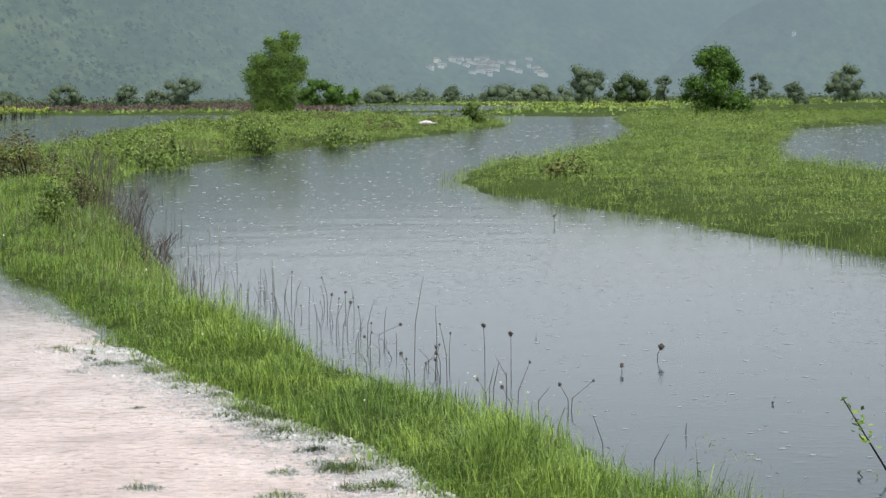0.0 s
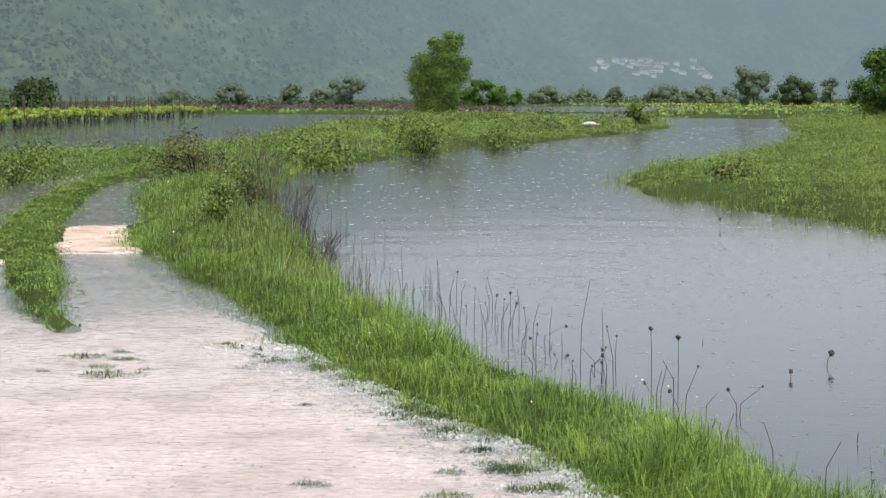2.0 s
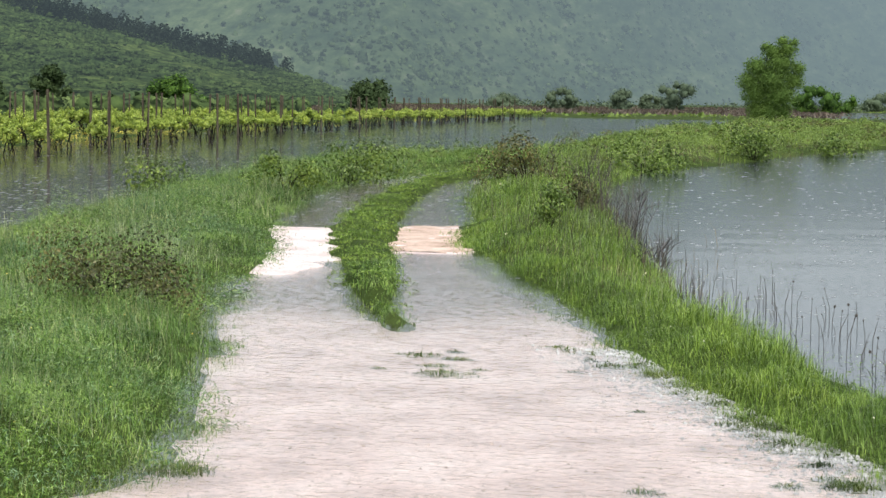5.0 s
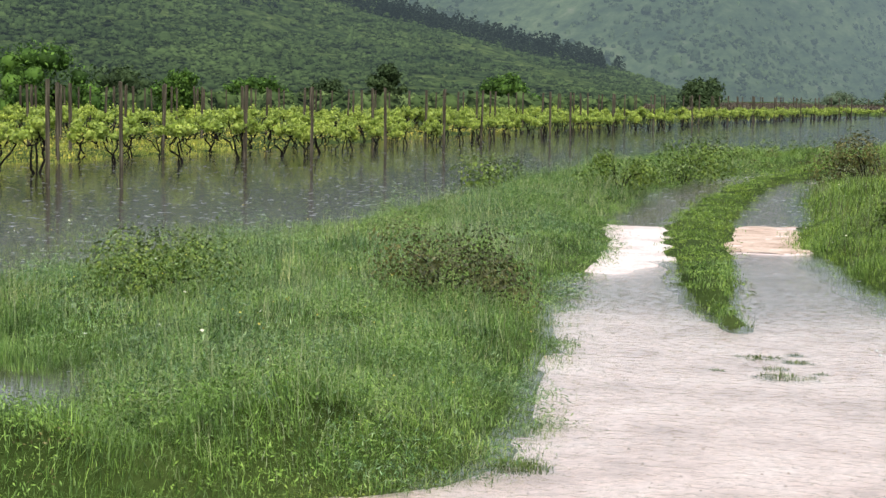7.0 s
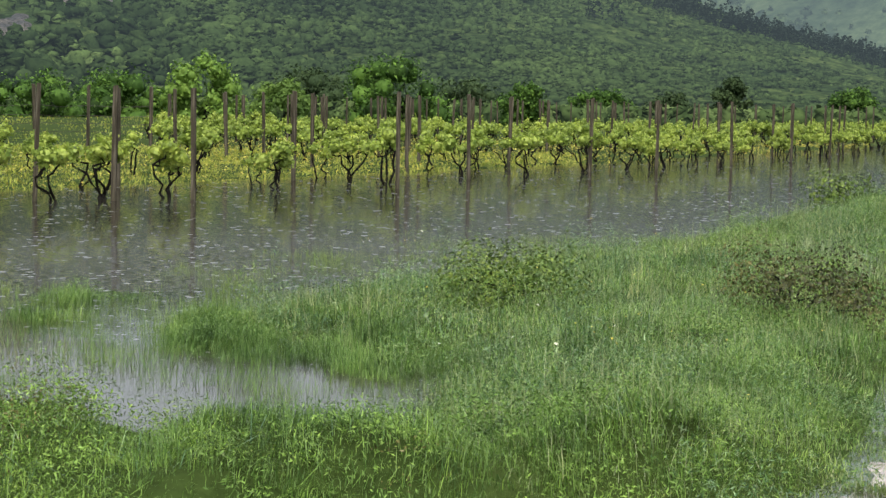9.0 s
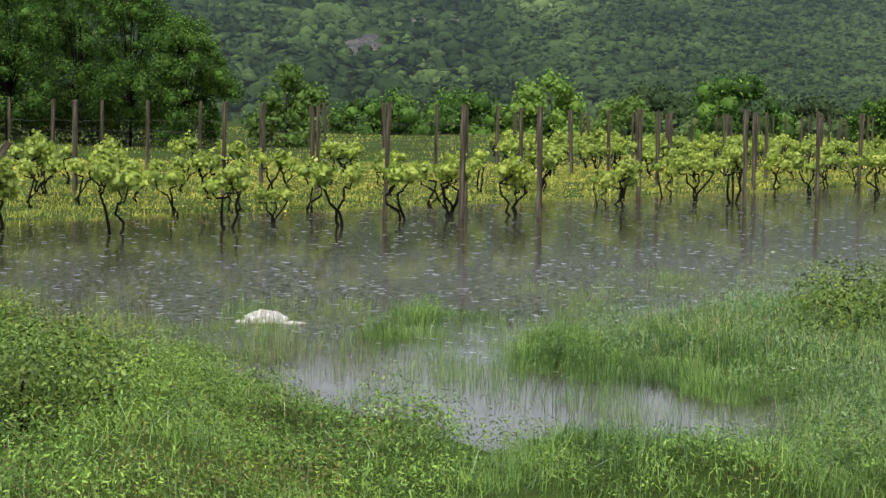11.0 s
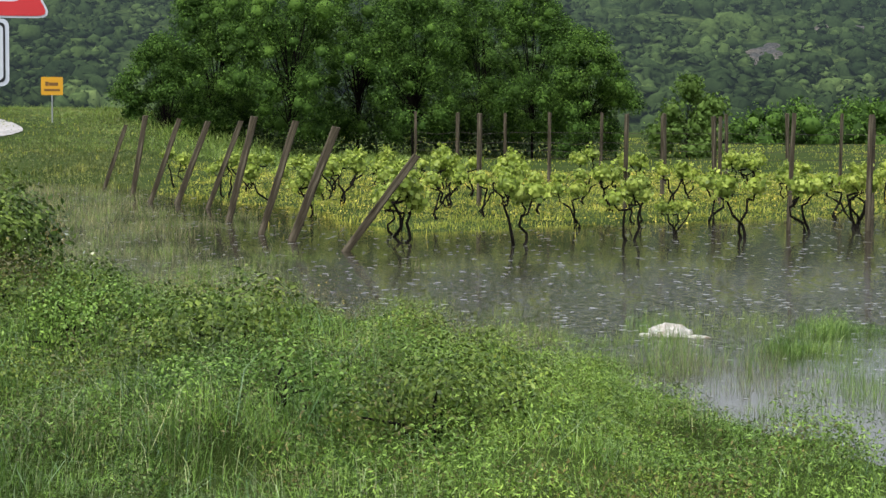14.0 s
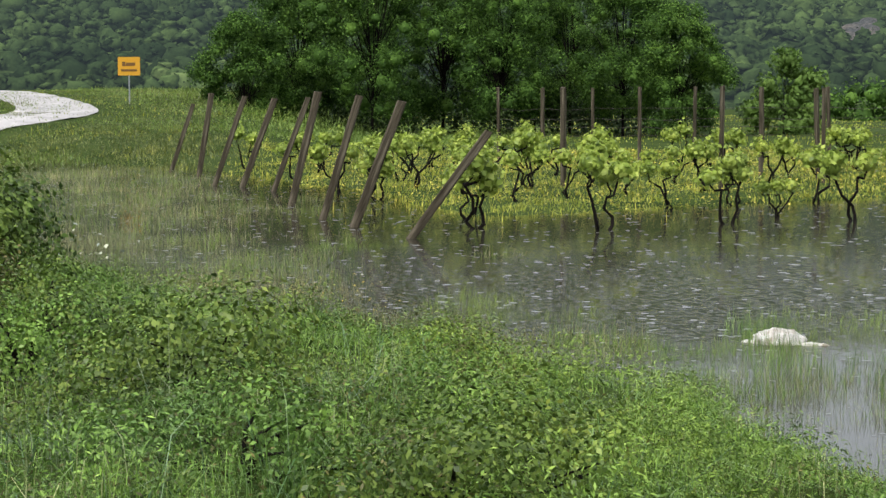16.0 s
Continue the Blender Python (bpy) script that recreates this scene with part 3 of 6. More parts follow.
# ---- foliage tools ----
def leaf_quads(rng, centre, size, flat=0.5, long=1.5, thin=0.45, facing=None):
    """Leaves as folded kites at the given places: vertices and faces. facing: which way each one mostly looks."""
    n = len(centre)
    nrm = rng.normal(size=(n, 3))
    if facing is None:
        nrm[:, 2] = np.abs(nrm[:, 2]) + flat
    else:
        nrm = nrm * 0.5 + facing
        nrm[:, 2] += 0.25
    nrm /= np.linalg.norm(nrm, axis=1)[:, None]
    u = np.cross(nrm, rng.normal(size=(n, 3)))
    u /= np.linalg.norm(u, axis=1)[:, None] + 1e-9
    w = np.cross(nrm, u)
    s = (np.asarray(size) * rng.uniform(0.6, 1.35, n))[:, None]
    a, b = centre - u * s * long * 0.5, centre + u * s * long * 0.5
    c, d = centre + w * s * thin + nrm * s * 0.12, centre - w * s * thin + nrm * s * 0.12
    v = np.stack([a, c, b, d], 1).reshape(-1, 3)
    return v, np.arange(n * 4).reshape(n, 4)


def cloud(rng, n, blobs):
    """n places in a crown of overlapping lobes (x, y, z, rx, ry, rz), denser towards the skin."""
    b = np.asarray(blobs, float)
    vol = b[:, 3] * b[:, 4] * b[:, 5]
    pick = rng.choice(len(b), n, p=vol / vol.sum())
    v = rng.normal(size=(n, 3))
    v /= np.linalg.norm(v, axis=1)[:, None]
    rad = rng.uniform(0.2, 1.0, n) ** 0.45 * rng.uniform(0.8, 1.2, n)
    return b[pick, :3] + v * rad[:, None] * b[pick, 3:], v


def hearts(rng, blobs, k=0.5):
    """The dense inside of each lobe: an uneven closed form of quads."""
    vs, fs, base = [], [], 0
    lat = np.radians([-88, -50, -15, 18, 50, 88])
    for x, y, z, rx, ry, rz in blobs:
        la, lo = np.meshgrid(lat, np.arange(8) * math.pi / 4, indexing="ij")
        q = k * rng.uniform(0.8, 1.18, la.shape)
        vs.append(np.stack([x + np.cos(la) * np.cos(lo) * rx * q, y + np.cos(la) * np.sin(lo) * ry * q, z + np.sin(la) * rz * q], -1).reshape(-1, 3))
        i = np.arange(48).reshape(6, 8)
        w = np.roll(i, -1, 1)
        fs.append(np.stack([i[:-1], w[:-1], w[1:], i[1:]], -1).reshape(-1, 4) + base)
        base += 48
    return np.concatenate(vs), np.concatenate(fs)


def lobes(rng, n, height, width, base, lean=0.0, deep=None):
    """Lobes that fill an uneven crown from base to height."""
    out_ = []
    for i in range(n):
        t = (i + rng.uniform(0, 1)) / n
        wide = width * 0.62 * math.sin(math.pi * min(1, 0.28 + 0.66 * t)) ** 0.6
        a = rng.uniform(0, 6.283)
        d = wide * rng.uniform(0.15, 0.75)
        s = width * rng.uniform(0.13, 0.25)
        out_.append((math.cos(a) * d + lean * t, math.sin(a) * d * (deep or 1), base + (height - base) * (0.1 + 0.82 * t), s, s, s * rng.uniform(0.7, 1.05)))
    return out_


def crown_lobes(r_, count_, height, width, base):
    """Many small lobes over an uneven rounded crown, more of them outside than in."""
    out_ = []
    for i in range(count_):
        z_ = r_.uniform(-0.85, 1.0)
        a_ = r_.uniform(0, 6.283)
        reach = math.sqrt(1 - min(0.98, abs(z_)) ** 2.4) * r_.uniform(0.45, 1.0) * (1 + 0.16 * math.sin(3 * a_ + 5 * z_))
        s_ = width * r_.uniform(0.085, 0.16) * (52 / count_) ** 0.4
        out_.append((math.cos(a_) * reach * width * 0.44, math.sin(a_) * reach * width * 0.44, base + (height - base) * (0.5 + 0.46 * z_), s_ * 1.1, s_ * 1.1, s_ * 1.0))
    return out_


def tube(bm, points, radii, sides=6):
    """A tapered limb through points."""
    rings = []
    for i, (p, r) in enumerate(zip(points, radii)):
        a = Vector(points[max(0, i - 1)])
        b = Vector(points[min(len(points) - 1, i + 1)])
        way = (b - a).normalized()
        side = way.orthogonal().normalized()
        up = way.cross(side)
        rings.append([bm.verts.new(Vector(p) + (side * math.cos(6.2832 * k / sides) + up * math.sin(6.2832 * k / sides)) * r) for k in range(sides)])
    for lo, hi in zip(rings, rings[1:]):
        for k in range(sides):
            bm.faces.new((lo[k], lo[(k + 1) % sides], hi[(k + 1) % sides], hi[k]))
    bm.faces.new(rings[0][::-1])
    bm.faces.new(rings[-1])


def part(name, bm, material, parent, label=""):
    me = bpy.data.meshes.new(name)
    bmesh.ops.recalc_face_normals(bm, faces=bm.faces)
    bm.to_mesh(me)
    bm.free()
    me.materials.append(material)
    ob = new(name, me)
    ob.parent = parent
    return tagged(ob, label)


def part_np(name, v, f, material, parent, label="", smooth=False):
    ob = new(name, mesh_np(name, v, f, material, smooth))
    ob.parent = parent
    return tagged(ob, label)


def ground_z(x, y):
    return float(land(np.array([float(x)]), np.array([float(y)]))[0][0])


def thing(name, x, y, z, label, category, group="", turn=0.0, kind=""):
    e = new(name)
    e.empty_display_size = 0.1
    e.matrix_world = pose(x, y, z, 0, 0, turn)
    return tagged(e, label, category, group, kind)


def tree(name, x, y, z, height, width, leaves, leaf, material, label, seed, base=0.15, lean=0.0, lob=16, group="", trunk=0.05, deep=None, bare=0, shape=None, heart=0.0):
    rng = np.random.RandomState(seed)
    t = thing(name, x, y, z, label, "bush" if "bush" in name else "tree", group)
    blobs = shape or lobes(rng, lob, height, width, height * base, lean, deep)
    bm = bmesh.new()
    r0 = height * trunk * 0.5
    tube(bm, [(0, 0, -0.15), (lean * 0.1, 0, height * 0.2), (lean * 0.35, 0.05 * width, height * 0.45), (lean * 0.7, 0, height * 0.8)], [r0 * 1.25, r0, r0 * 0.7, r0 * 0.15], 8)
    for b in blobs[::2]:
        s = Vector((lean * 0.15, 0, height * rng.uniform(0.12, 0.4)))
        e = Vector(b[:3])
        mid = s.lerp(e, 0.5) + Vector((0, 0, height * 0.04))
        tube(bm, [s, mid, e], [r0 * 0.5, r0 * 0.3, r0 * 0.08], 5)
    for k in range(bare):
        s = Vector((rng.uniform(-0.2, 0.2) * width * 0.5, 0, height * 0.7))
        e = s + Vector((rng.uniform(-0.1, 0.1) * width, rng.uniform(-0.1, 0.1) * width, height * rng.uniform(0.3, 0.5)))
        tube(bm, [s, s.lerp(e, 0.55) + Vector((0.08, 0, 0)), e], [r0 * 0.3, r0 * 0.18, r0 * 0.05], 5)
    part("trunk", bm, M_BARK, t, "dark wet branching trunk")
    spots_, ways_ = cloud(rng, leaves, blobs)
    v, f = leaf_quads(rng, spots_, leaf, facing=ways_ * 0.6)
    if heart:
        hv, hf = hearts(rng, blobs, heart)
        v, f = np.concatenate([v, hv]), np.concatenate([f, hf + len(v)])
    part_np("crown", v, f, material, t, "crown of fresh green leaves")
    return t


# ---- grass: thin bent blades ----
def blades(rng, x, y, z, high, wide, lean=0.35, way=None, plain=False):
    """Bent blades of five vertices, or plain ones of three: vertices and triangles. high and wide are arrays."""
    n = len(x)
    a = rng.uniform(0, 6.283, n) if way is None else way + rng.normal(0, 1.7, n)
    h = high * rng.uniform(0.55, 1.2, n)
    bend = np.abs(rng.normal(0, lean, n)) + 0.05
    dx, dy = np.cos(a) * bend * h, np.sin(a) * bend * h
    b = a + rng.uniform(0.6, 2.4, n)
    wx, wy = np.cos(b) * wide * 0.5, np.sin(b) * wide * 0.5
    root = np.stack([x, y, z], -1)
    side = np.stack([wx, wy, 0 * wx], -1)
    mid = root + np.stack([dx * 0.3, dy * 0.3, h * 0.58], -1)
    tip = root + np.stack([dx, dy, h * (1 - 0.42 * np.minimum(bend, 1.4))], -1)
    if plain:
        return np.stack([root - side, root + side, tip], 1).reshape(-1, 3), np.arange(n * 3).reshape(n, 3)
    v = np.stack([root - side, root + side, mid - side * 0.85, mid + side * 0.85, tip], 1).reshape(-1, 3)
    i = np.arange(n)[:, None] * 5
    f = np.concatenate([i + [0, 1, 3], i + [0, 3, 2], i + [2, 3, 4]], 0)
    return v, f


def sow(rng, n, az0, az1, r0, r1, fall=1.0):
    """Places spread over a sector of the plan, thinning out with distance."""
    az = np.radians(rng.uniform(az0, az1, n))
    u = rng.uniform(0, 1, n)
    p = 2.0 - fall
    r = (r0 ** p + u * (r1 ** p - r0 ** p)) ** (1 / p) if abs(p) > 1e-3 else r0 * (r1 / r0) ** u
    return -np.sin(az) * r, np.cos(az) * r, r


def hem(x, y):
    """How far the growth is up to its full height: low along the roadside bank's edge."""
    return np.where((x < -4.5) & (y < 8.2), np.clip(0.65 + 0.25 * inside(x, y, W_BANK), 0.65, 1.15), 1.0)


def stand(name, rng, n, sector, where, high, wide, material, label, category="grass", lean=0.35, tuft=5, spread=0.05, plain=False):
    """A stand of grass: tufts sown in a sector and kept where where(x, y, z, into, road) holds."""
    x, y, r = sow(rng, n, *sector)
    z, into, road = land(x, y)
    keep = where(x, y, z, into, road)
    x, y, r, z, road = (np.repeat(q[keep], tuft) for q in (x, y, r, z, road))
    k = len(x)
    s = spread * (1 + r / 25)
    x, y = x + rng.normal(0, 1, k) * s, y + rng.normal(0, 1, k) * s
    hh = high(x, y, r) if callable(high) else np.full(k, high)
    tall = np.repeat(rng.uniform(0.65, 1.25, k // tuft), tuft) * (0.85 + 0.4 * np.clip(ruffle(x, y, 0.3 + 0.01 * r), -1, 1))
    hh = hh * np.clip(0.38 - road * 0.8, 0.38, 1.0) * hem(x, y)
    v, f = blades(rng, x, y, np.maximum(z, -0.04) - 0.02, hh * tall, wide * (0.6 + r / 14), lean, 2.5 * ruffle(y, x, 0.9 + 0.02 * r), plain)
    ob = new(name, mesh_np(name, v, f, material))
    return tagged(ob, label, category, kind="stuff")


rng = np.random.RandomState(11)


def on_strip(x, y):
    return (x > -9.3 + 0 * y) & (inside(x, y, W_BANK) < 3.2) & (x > -1.0 - (y - 7.7) * 0.285 - 0.6)


def is_strip(x, y, z, into, road):
    e = np.interp(y, [-3, 7.7, 10, 12.8, 17.9, 24.8, 36, 47], [0.5, 0.0, -0.95, -2.2, -4.2, -6.2, -8.8, -9.2])
    return (x > e - 0.3) & (inside(x, y, W_BANK) > -0.12) & (road < 0.14) & (y < 44)


def is_isle(x, y, z, into, road):
    return inside(x, y, ISLE) > -0.07


def is_verge(x, y, z, into, road):
    e = np.interp(y, [-3, 3, 6.2, 7.6, 8.7, 12, 16.2, 19.3, 23.7, 30.9, 36.7, 47], [-5.5, -5, -4.3, -3.5, -3.5, -4.6, -6.0, -6.8, -8.3, -10.0, -11.1, -11.1])
    return (x < e + 0.4) & (road < 0.13) & (inside(x, y, W_BANK) > -0.5) & (z > -0.12) & (y > 6.9 - 0.05 * x) & (y < 58)


def is_south(x, y, z, into, road):
    return (x < -3.2) & (y <= 6.9 - 0.05 * x + 0.8) & (road < 0.13) & (z > -0.1) & (x > -40)


def is_pen(x, y, z, into, road):
    return (inside(x, y, W_BANK) > -0.1) & (y >= 40) & (road < 0.0)


def is_right(x, y, z, into, road):
    return inside(x, y, R_BANK) > -0.15


def patchy(low, high_, size):
    return lambda x, y, r: low + (high_ - low) * (0.5 + 0.5 * np.clip(ruffle(x, y, size), -1, 1))


stand("strip_grass", rng, 84000, (-18, 17, 6.0, 46, 1.2), is_strip, patchy(0.11, 0.26, 1.0), 0.0028, M_GRASS_STRIP, "bright green bank grass along the flooded track", lean=0.8, spread=0.03)
stand("isle_grass", rng, 40000, (9, 24, 12.5, 46, 1.1), is_isle, patchy(0.05, 0.13, 1.2), 0.0032, M_GRASS_STRIP, "short yellow-green grass between the wheel tracks", lean=0.7, spread=0.03)
stand("verge_grass", rng, 80000, (10, 62, 6.5, 26, 1.0), is_verge, patchy(0.09, 0.2, 1.4), 0.0026, M_GRASS_VERGE, "tall blue-green verge grass beaten by rain", lean=0.95, spread=0.05)
stand("far_verge_grass", rng, 60000, (10, 62, 24, 60, 1.0), is_verge, patchy(0.16, 0.40, 1.4), 0.0034, M_GRASS_VERGE, "tall green grass of the verge along the bend", lean=0.9, spread=0.05, plain=True)
stand("seed_grass", rng, 46000, (10, 62, 6.5, 45, 1.0), is_verge, patchy(0.24, 0.36, 2.0), 0.003, M_GRASS_PALE, "pale seeding grass stalks in the verge", lean=0.5, tuft=3, plain=True)
stand("south_bank_grass", rng, 60000, (18, 76, 6.3, 30, 1.2), is_south, patchy(0.09, 0.2, 1.0), 0.0027, M_GRASS_SOUTH, "lush green grass on the roadside bank", lean=1.1, spread=0.045)
stand("peninsula_grass", rng, 30000, (-6, 18, 40, 180, 1.0), is_pen, patchy(0.16, 0.42, 6), 0.0045, M_GRASS_FAR, "mixed grass and sedge on the low river bank", lean=0.9, spread=0.07, plain=True)
stand("right_bank_grass", rng, 24000, (-18, 4, 16, 170, 1.45), is_right, patchy(0.12, 0.26, 5), 0.0024, M_GRASS_FAR, "tall green sedge on the opposite river bank", lean=0.9, spread=0.07)


def weeds(name, rng, n, sector, where, high_, size, material, label, per=9, long=1.5, thin=0.45, mound=1.3):
    """Broad-leaved weeds: domed clumps of small leaves that look outward, among the grass."""
    x, y, r = sow(rng, max(1, n * per // 24), *sector)
    z, into, road = land(x, y)
    k = where(x, y, z, into, road) & (ruffle(x, y, 0.4 + r / 60) > -0.42)
    x, y, z, r, road = (q[k] for q in (x, y, z, r, road))
    tall = rng.uniform(0.35, 1.05, len(x)) * high_ * (0.48 + 0.75 * np.clip(ruffle(y, x, mound), -0.5, 1)) * np.clip(0.3 - road * 0.8, 0.3, 1.0) * hem(x, y)
    broad = rng.uniform(0.07, 0.17, len(x)) * (1 + r / 60)
    x, y, z, r, tall, broad = (np.repeat(q, 24) for q in (x, y, z, r, tall, broad))
    m = len(x)
    d = rng.normal(size=(m, 3))
    d[:, 2] = np.abs(d[:, 2]) * 1.2
    d /= np.linalg.norm(d, axis=1)[:, None]
    out_ = rng.uniform(0.55, 1.0, m) ** 0.5
    c_ = np.stack([x + d[:, 0] * broad * out_, y + d[:, 1] * broad * out_, np.maximum(z, 0) + tall * (0.35 + 0.65 * d[:, 2] * out_)], -1)
    v, f = leaf_quads(rng, c_, size * (0.75 + r / 40), 0.5, long, thin, facing=d)
    return tagged(new(name, mesh_np(name, v, f, material)), label, "weeds", kind="stuff")


stand("strip_seed_heads", rng, 9000, (-8, 17, 9.5, 46, 1.0), lambda x, y, z, i, d: is_strip(x, y, z, i, d) & (d < -0.3) & (ruffle(x, y, 1.5) > -0.2), patchy(0.26, 0.42, 1.5), 0.0024, M_GRASS_PALE, "pale seed heads rising from the bank grass", lean=0.4, tuft=2, plain=True)
stand("dry_bank_stalks", rng, 10000, (-2, 17, 14, 70, 0.8), lambda x, y, z, i, d: (inside(x, y, W_BANK) > -0.2) & (inside(x, y, W_BANK) < 2.6) & (x > -9.6) & (d < -0.3) & (ruffle(x, y, 3.0) > -0.1), patchy(0.3, 0.6, 2.5), 0.0026, M_DRY, "brown dead stalks standing in the bank grass", "stalks", lean=0.3, tuft=3, plain=True)
stand("brown_field", rng, 9000, (3.5, 18, 235, 620, 0.6), lambda x, y, z, i, d: (inside(x, y, FAR_LAND) > 0), 0.5, 0.03, M_BROWN_FIELD, "brown stubble field beyond the flood", "field", lean=0.5, spread=0.2, plain=True)
weeds("peninsula_sedge", rng, 16000, (-6, 18, 38, 180, 1.0), is_pen, 0.6, 0.02, M_GRASS_FAR, "leafy green sedge tops on the river bank", 5, 2.2, 0.3, 5)
weeds("peninsula_brown_weeds", rng, 9000, (-6, 18, 30, 180, 1.0), lambda x, y, z, i, d: (is_pen(x, y, z, i, d) | (is_strip(x, y, z, i, d) & (y > 28))) & (ruffle(x, y, 5) < 0.1), 0.6, 0.018, M_LEAF_BROWN, "olive-brown withered weeds on the long river bank", 9, 1.8, 0.4, 4)
weeds("peninsula_dark_weeds", rng, 7000, (-6, 18, 34, 180, 1.0), lambda x, y, z, i, d: is_pen(x, y, z, i, d) & (ruffle(y, x, 6) > 0.2), 0.75, 0.02, M_LEAF_THICKET, "dark green leafy clumps on the long river bank", 12, 1.6, 0.45, 4)
weeds("right_bank_sedge", rng, 42000, (-18, 4, 16, 150, 1.4), is_right, 0.5, 0.012, M_GRASS_FAR, "leafy green sedge tops on the opposite bank", 6, 2.2, 0.3, 4)
weeds("bank_weeds", rng, 40000, (24, 76, 6.2, 20, 1.0), lambda x, y, z, i, d: is_south(x, y, z, i, d) & (z > 0.05) & (inside(x, y, W_BANK) > 1.0) & (x < -6.4) & (ruffle(x, y, 1.3) > -0.1), 0.33, 0.0115, M_LEAF_THICKET, "broad-leaved weeds and bramble shoots on the bank")
weeds("fresh_bank_weeds", rng, 25000, (26, 76, 6.3, 18, 1.0), lambda x, y, z, i, d: is_south(x, y, z, i, d) & (z > 0.03) & (inside(x, y, W_BANK) > 0.1), 0.32, 0.0115, M_GRASS_SOUTH, "bright green feathery weeds on the bank", 14, 2.1, 0.3, 0.9)
weeds("bank_ground_cover", rng, 24000, (18, 76, 6.2, 16, 1.3), is_south, 0.17, 0.0085, M_LEAF_THICKET, "low clover and ground ivy under the bank grass", 7, 1.5, 0.45, 0.6)
weeds("verge_blue_leaves", rng, 34000, (12, 62, 6.5, 32, 1.1), lambda x, y, z, i, d: is_verge(x, y, z, i, d) & (ruffle(x, y, 2.4) > -0.1), 0.52, 0.0105, M_GRASS_BLUE, "drooping blue-green grass leaves in the tall verge", 8, 3.2, 0.2, 0.7)
weeds("verge_leaf_tips", rng, 70000, (12, 62, 6.5, 45, 1.1), is_verge, 0.5, 0.0092, M_GRASS_VERGE, "drooping leaf tips of the tall verge grass", 10, 3.0, 0.24, 1.0)
weeds("strip_leaf_tips", rng, 16000, (-14, 17, 7.0, 44, 1.1), is_strip, 0.42, 0.0075, M_GRASS_STRIP, "drooping leaf tips of the bank grass", 8, 3.4, 0.22, 0.9)
weeds("isle_leaf_tips", rng, 20000, (9, 24, 12.5, 46, 1.1), is_isle, 0.45, 0.013, M_GRASS_STRIP, "small leaves in the grass between the wheel tracks", 5, 2.6, 0.28, 0.9)
weeds("far_bank_weeds", rng, 7000, (-16, 17, 30, 170, 1.0), lambda x, y, z, i, d: (is_pen(x, y, z, i, d) | is_right(x, y, z, i, d)) & (ruffle(x, y, 7) > 0.15), 0.7, 0.018, M_LEAF_BRAMBLE, "low leafy bushes in the river bank sedge", 18)


def is_emergent(x, y, z, into, road):
    d = inside(x, y, W_BANK)
    return (x < -5.0) & (d < 0.0) & (d > -3.0 + 1.2 * ruffle(x, y, 1.5)) & (y > 5) & (z > -0.6) & ((ruffle(x, y, 1.1) > 0.0) | (d > -0.6))


def is_shallow_west(x, y, z, into, road):
    return (x < -12.5) & (y > 6.5) & (y + 1.3 * ruffle(x, y, 2.2) + 0.8 * ruffle(y, x, 0.7) < 8.4 - 0.40 * (x + 14)) & (inside(x, y, VINEYARD) < 1.0) & (z < 0.1)


def from_bed(high_):
    return lambda x, y, r: np.full(len(x), high_ + 0.06)


stand("inlet_grass", rng, 16000, (28, 60, 9, 17, 1.0), lambda x, y, z, i, d: (x < -4.8) & (z < 0.06) & (z > -0.5) & (np.hypot((x + 8.6) / 3.4, (y - 9.3) / 2.2) + 0.35 * ruffle(x, y, 0.8) < 1.0) & (ruffle(y, x, 0.5) > -0.35), from_bed(0.17), 0.0026, M_GRASS_VERGE, "sparse green grass standing in the shallow inlet", lean=0.3, tuft=3, spread=0.05, plain=True)
stand("water_grass", rng, 34000, (28, 64, 7.2, 24, 1.0), is_emergent, from_bed(0.09), 0.0026, M_GRASS_FAR, "thin grass standing in shallow flood water", lean=0.3, tuft=4, spread=0.06, plain=True)
stand("fringe_seed_grass", rng, 26000, (46, 74, 9, 26, 1.0), lambda x, y, z, i, d: (x < -8.5) & (inside(x, y, W_BANK) < 0.35) & (inside(x, y, W_BANK) > -1.3 + 0.5 * ruffle(x, y, 1.2)) & (z > -0.6), from_bed(0.2), 0.0021, M_GRASS_STRAW, "pale fine seed heads along the bank's flooded fringe", lean=0.45, tuft=3, spread=0.06, plain=True)
stand("tongue_grass", rng, 36000, (32, 50, 10.3, 19, 1.0), lambda x, y, z, i, d: (inside(x, y, TONGUE) + 0.25 * ruffle(x, y, 0.7) > 0.0) & (ruffle(y, x, 0.9) > np.interp(x, [-11.5, -9.2, -7.5], [0.75, 0.35, -0.9])), from_bed(0.14), 0.0025, M_GRASS_VERGE, "green grass of the half-drowned spit beside the inlet", lean=0.6, tuft=4, spread=0.05)
weeds("tongue_leaves", rng, 14000, (32, 50, 10.3, 19, 1.0), lambda x, y, z, i, d: (inside(x, y, TONGUE) + 0.25 * ruffle(x, y, 0.7) > 0.1) & (ruffle(y, x, 0.9) > np.interp(x, [-11.5, -9.2, -7.5], [0.9, 0.4, -0.6])), 0.3, 0.0095, M_GRASS_VERGE, "drooping leaves on the half-drowned spit", 9, 3.0, 0.22, 0.8)
stand("flooded_seed_grass", rng, 30000, (52, 76, 14, 48, 1.0), is_shallow_west, from_bed(0.17), 0.003, M_GRASS_STRAW, "pale seeding grass standing in shallow flood water", lean=0.4, tuft=3, spread=0.1, plain=True)
stand("flooded_grass", rng, 13000, (52, 76, 14, 48, 1.0), is_shallow_west, from_bed(0.12), 0.0045, M_GRASS_FAR, "thin yellow-green grass standing in shallow flood water", lean=0.35, tuft=4, spread=0.08, plain=True)


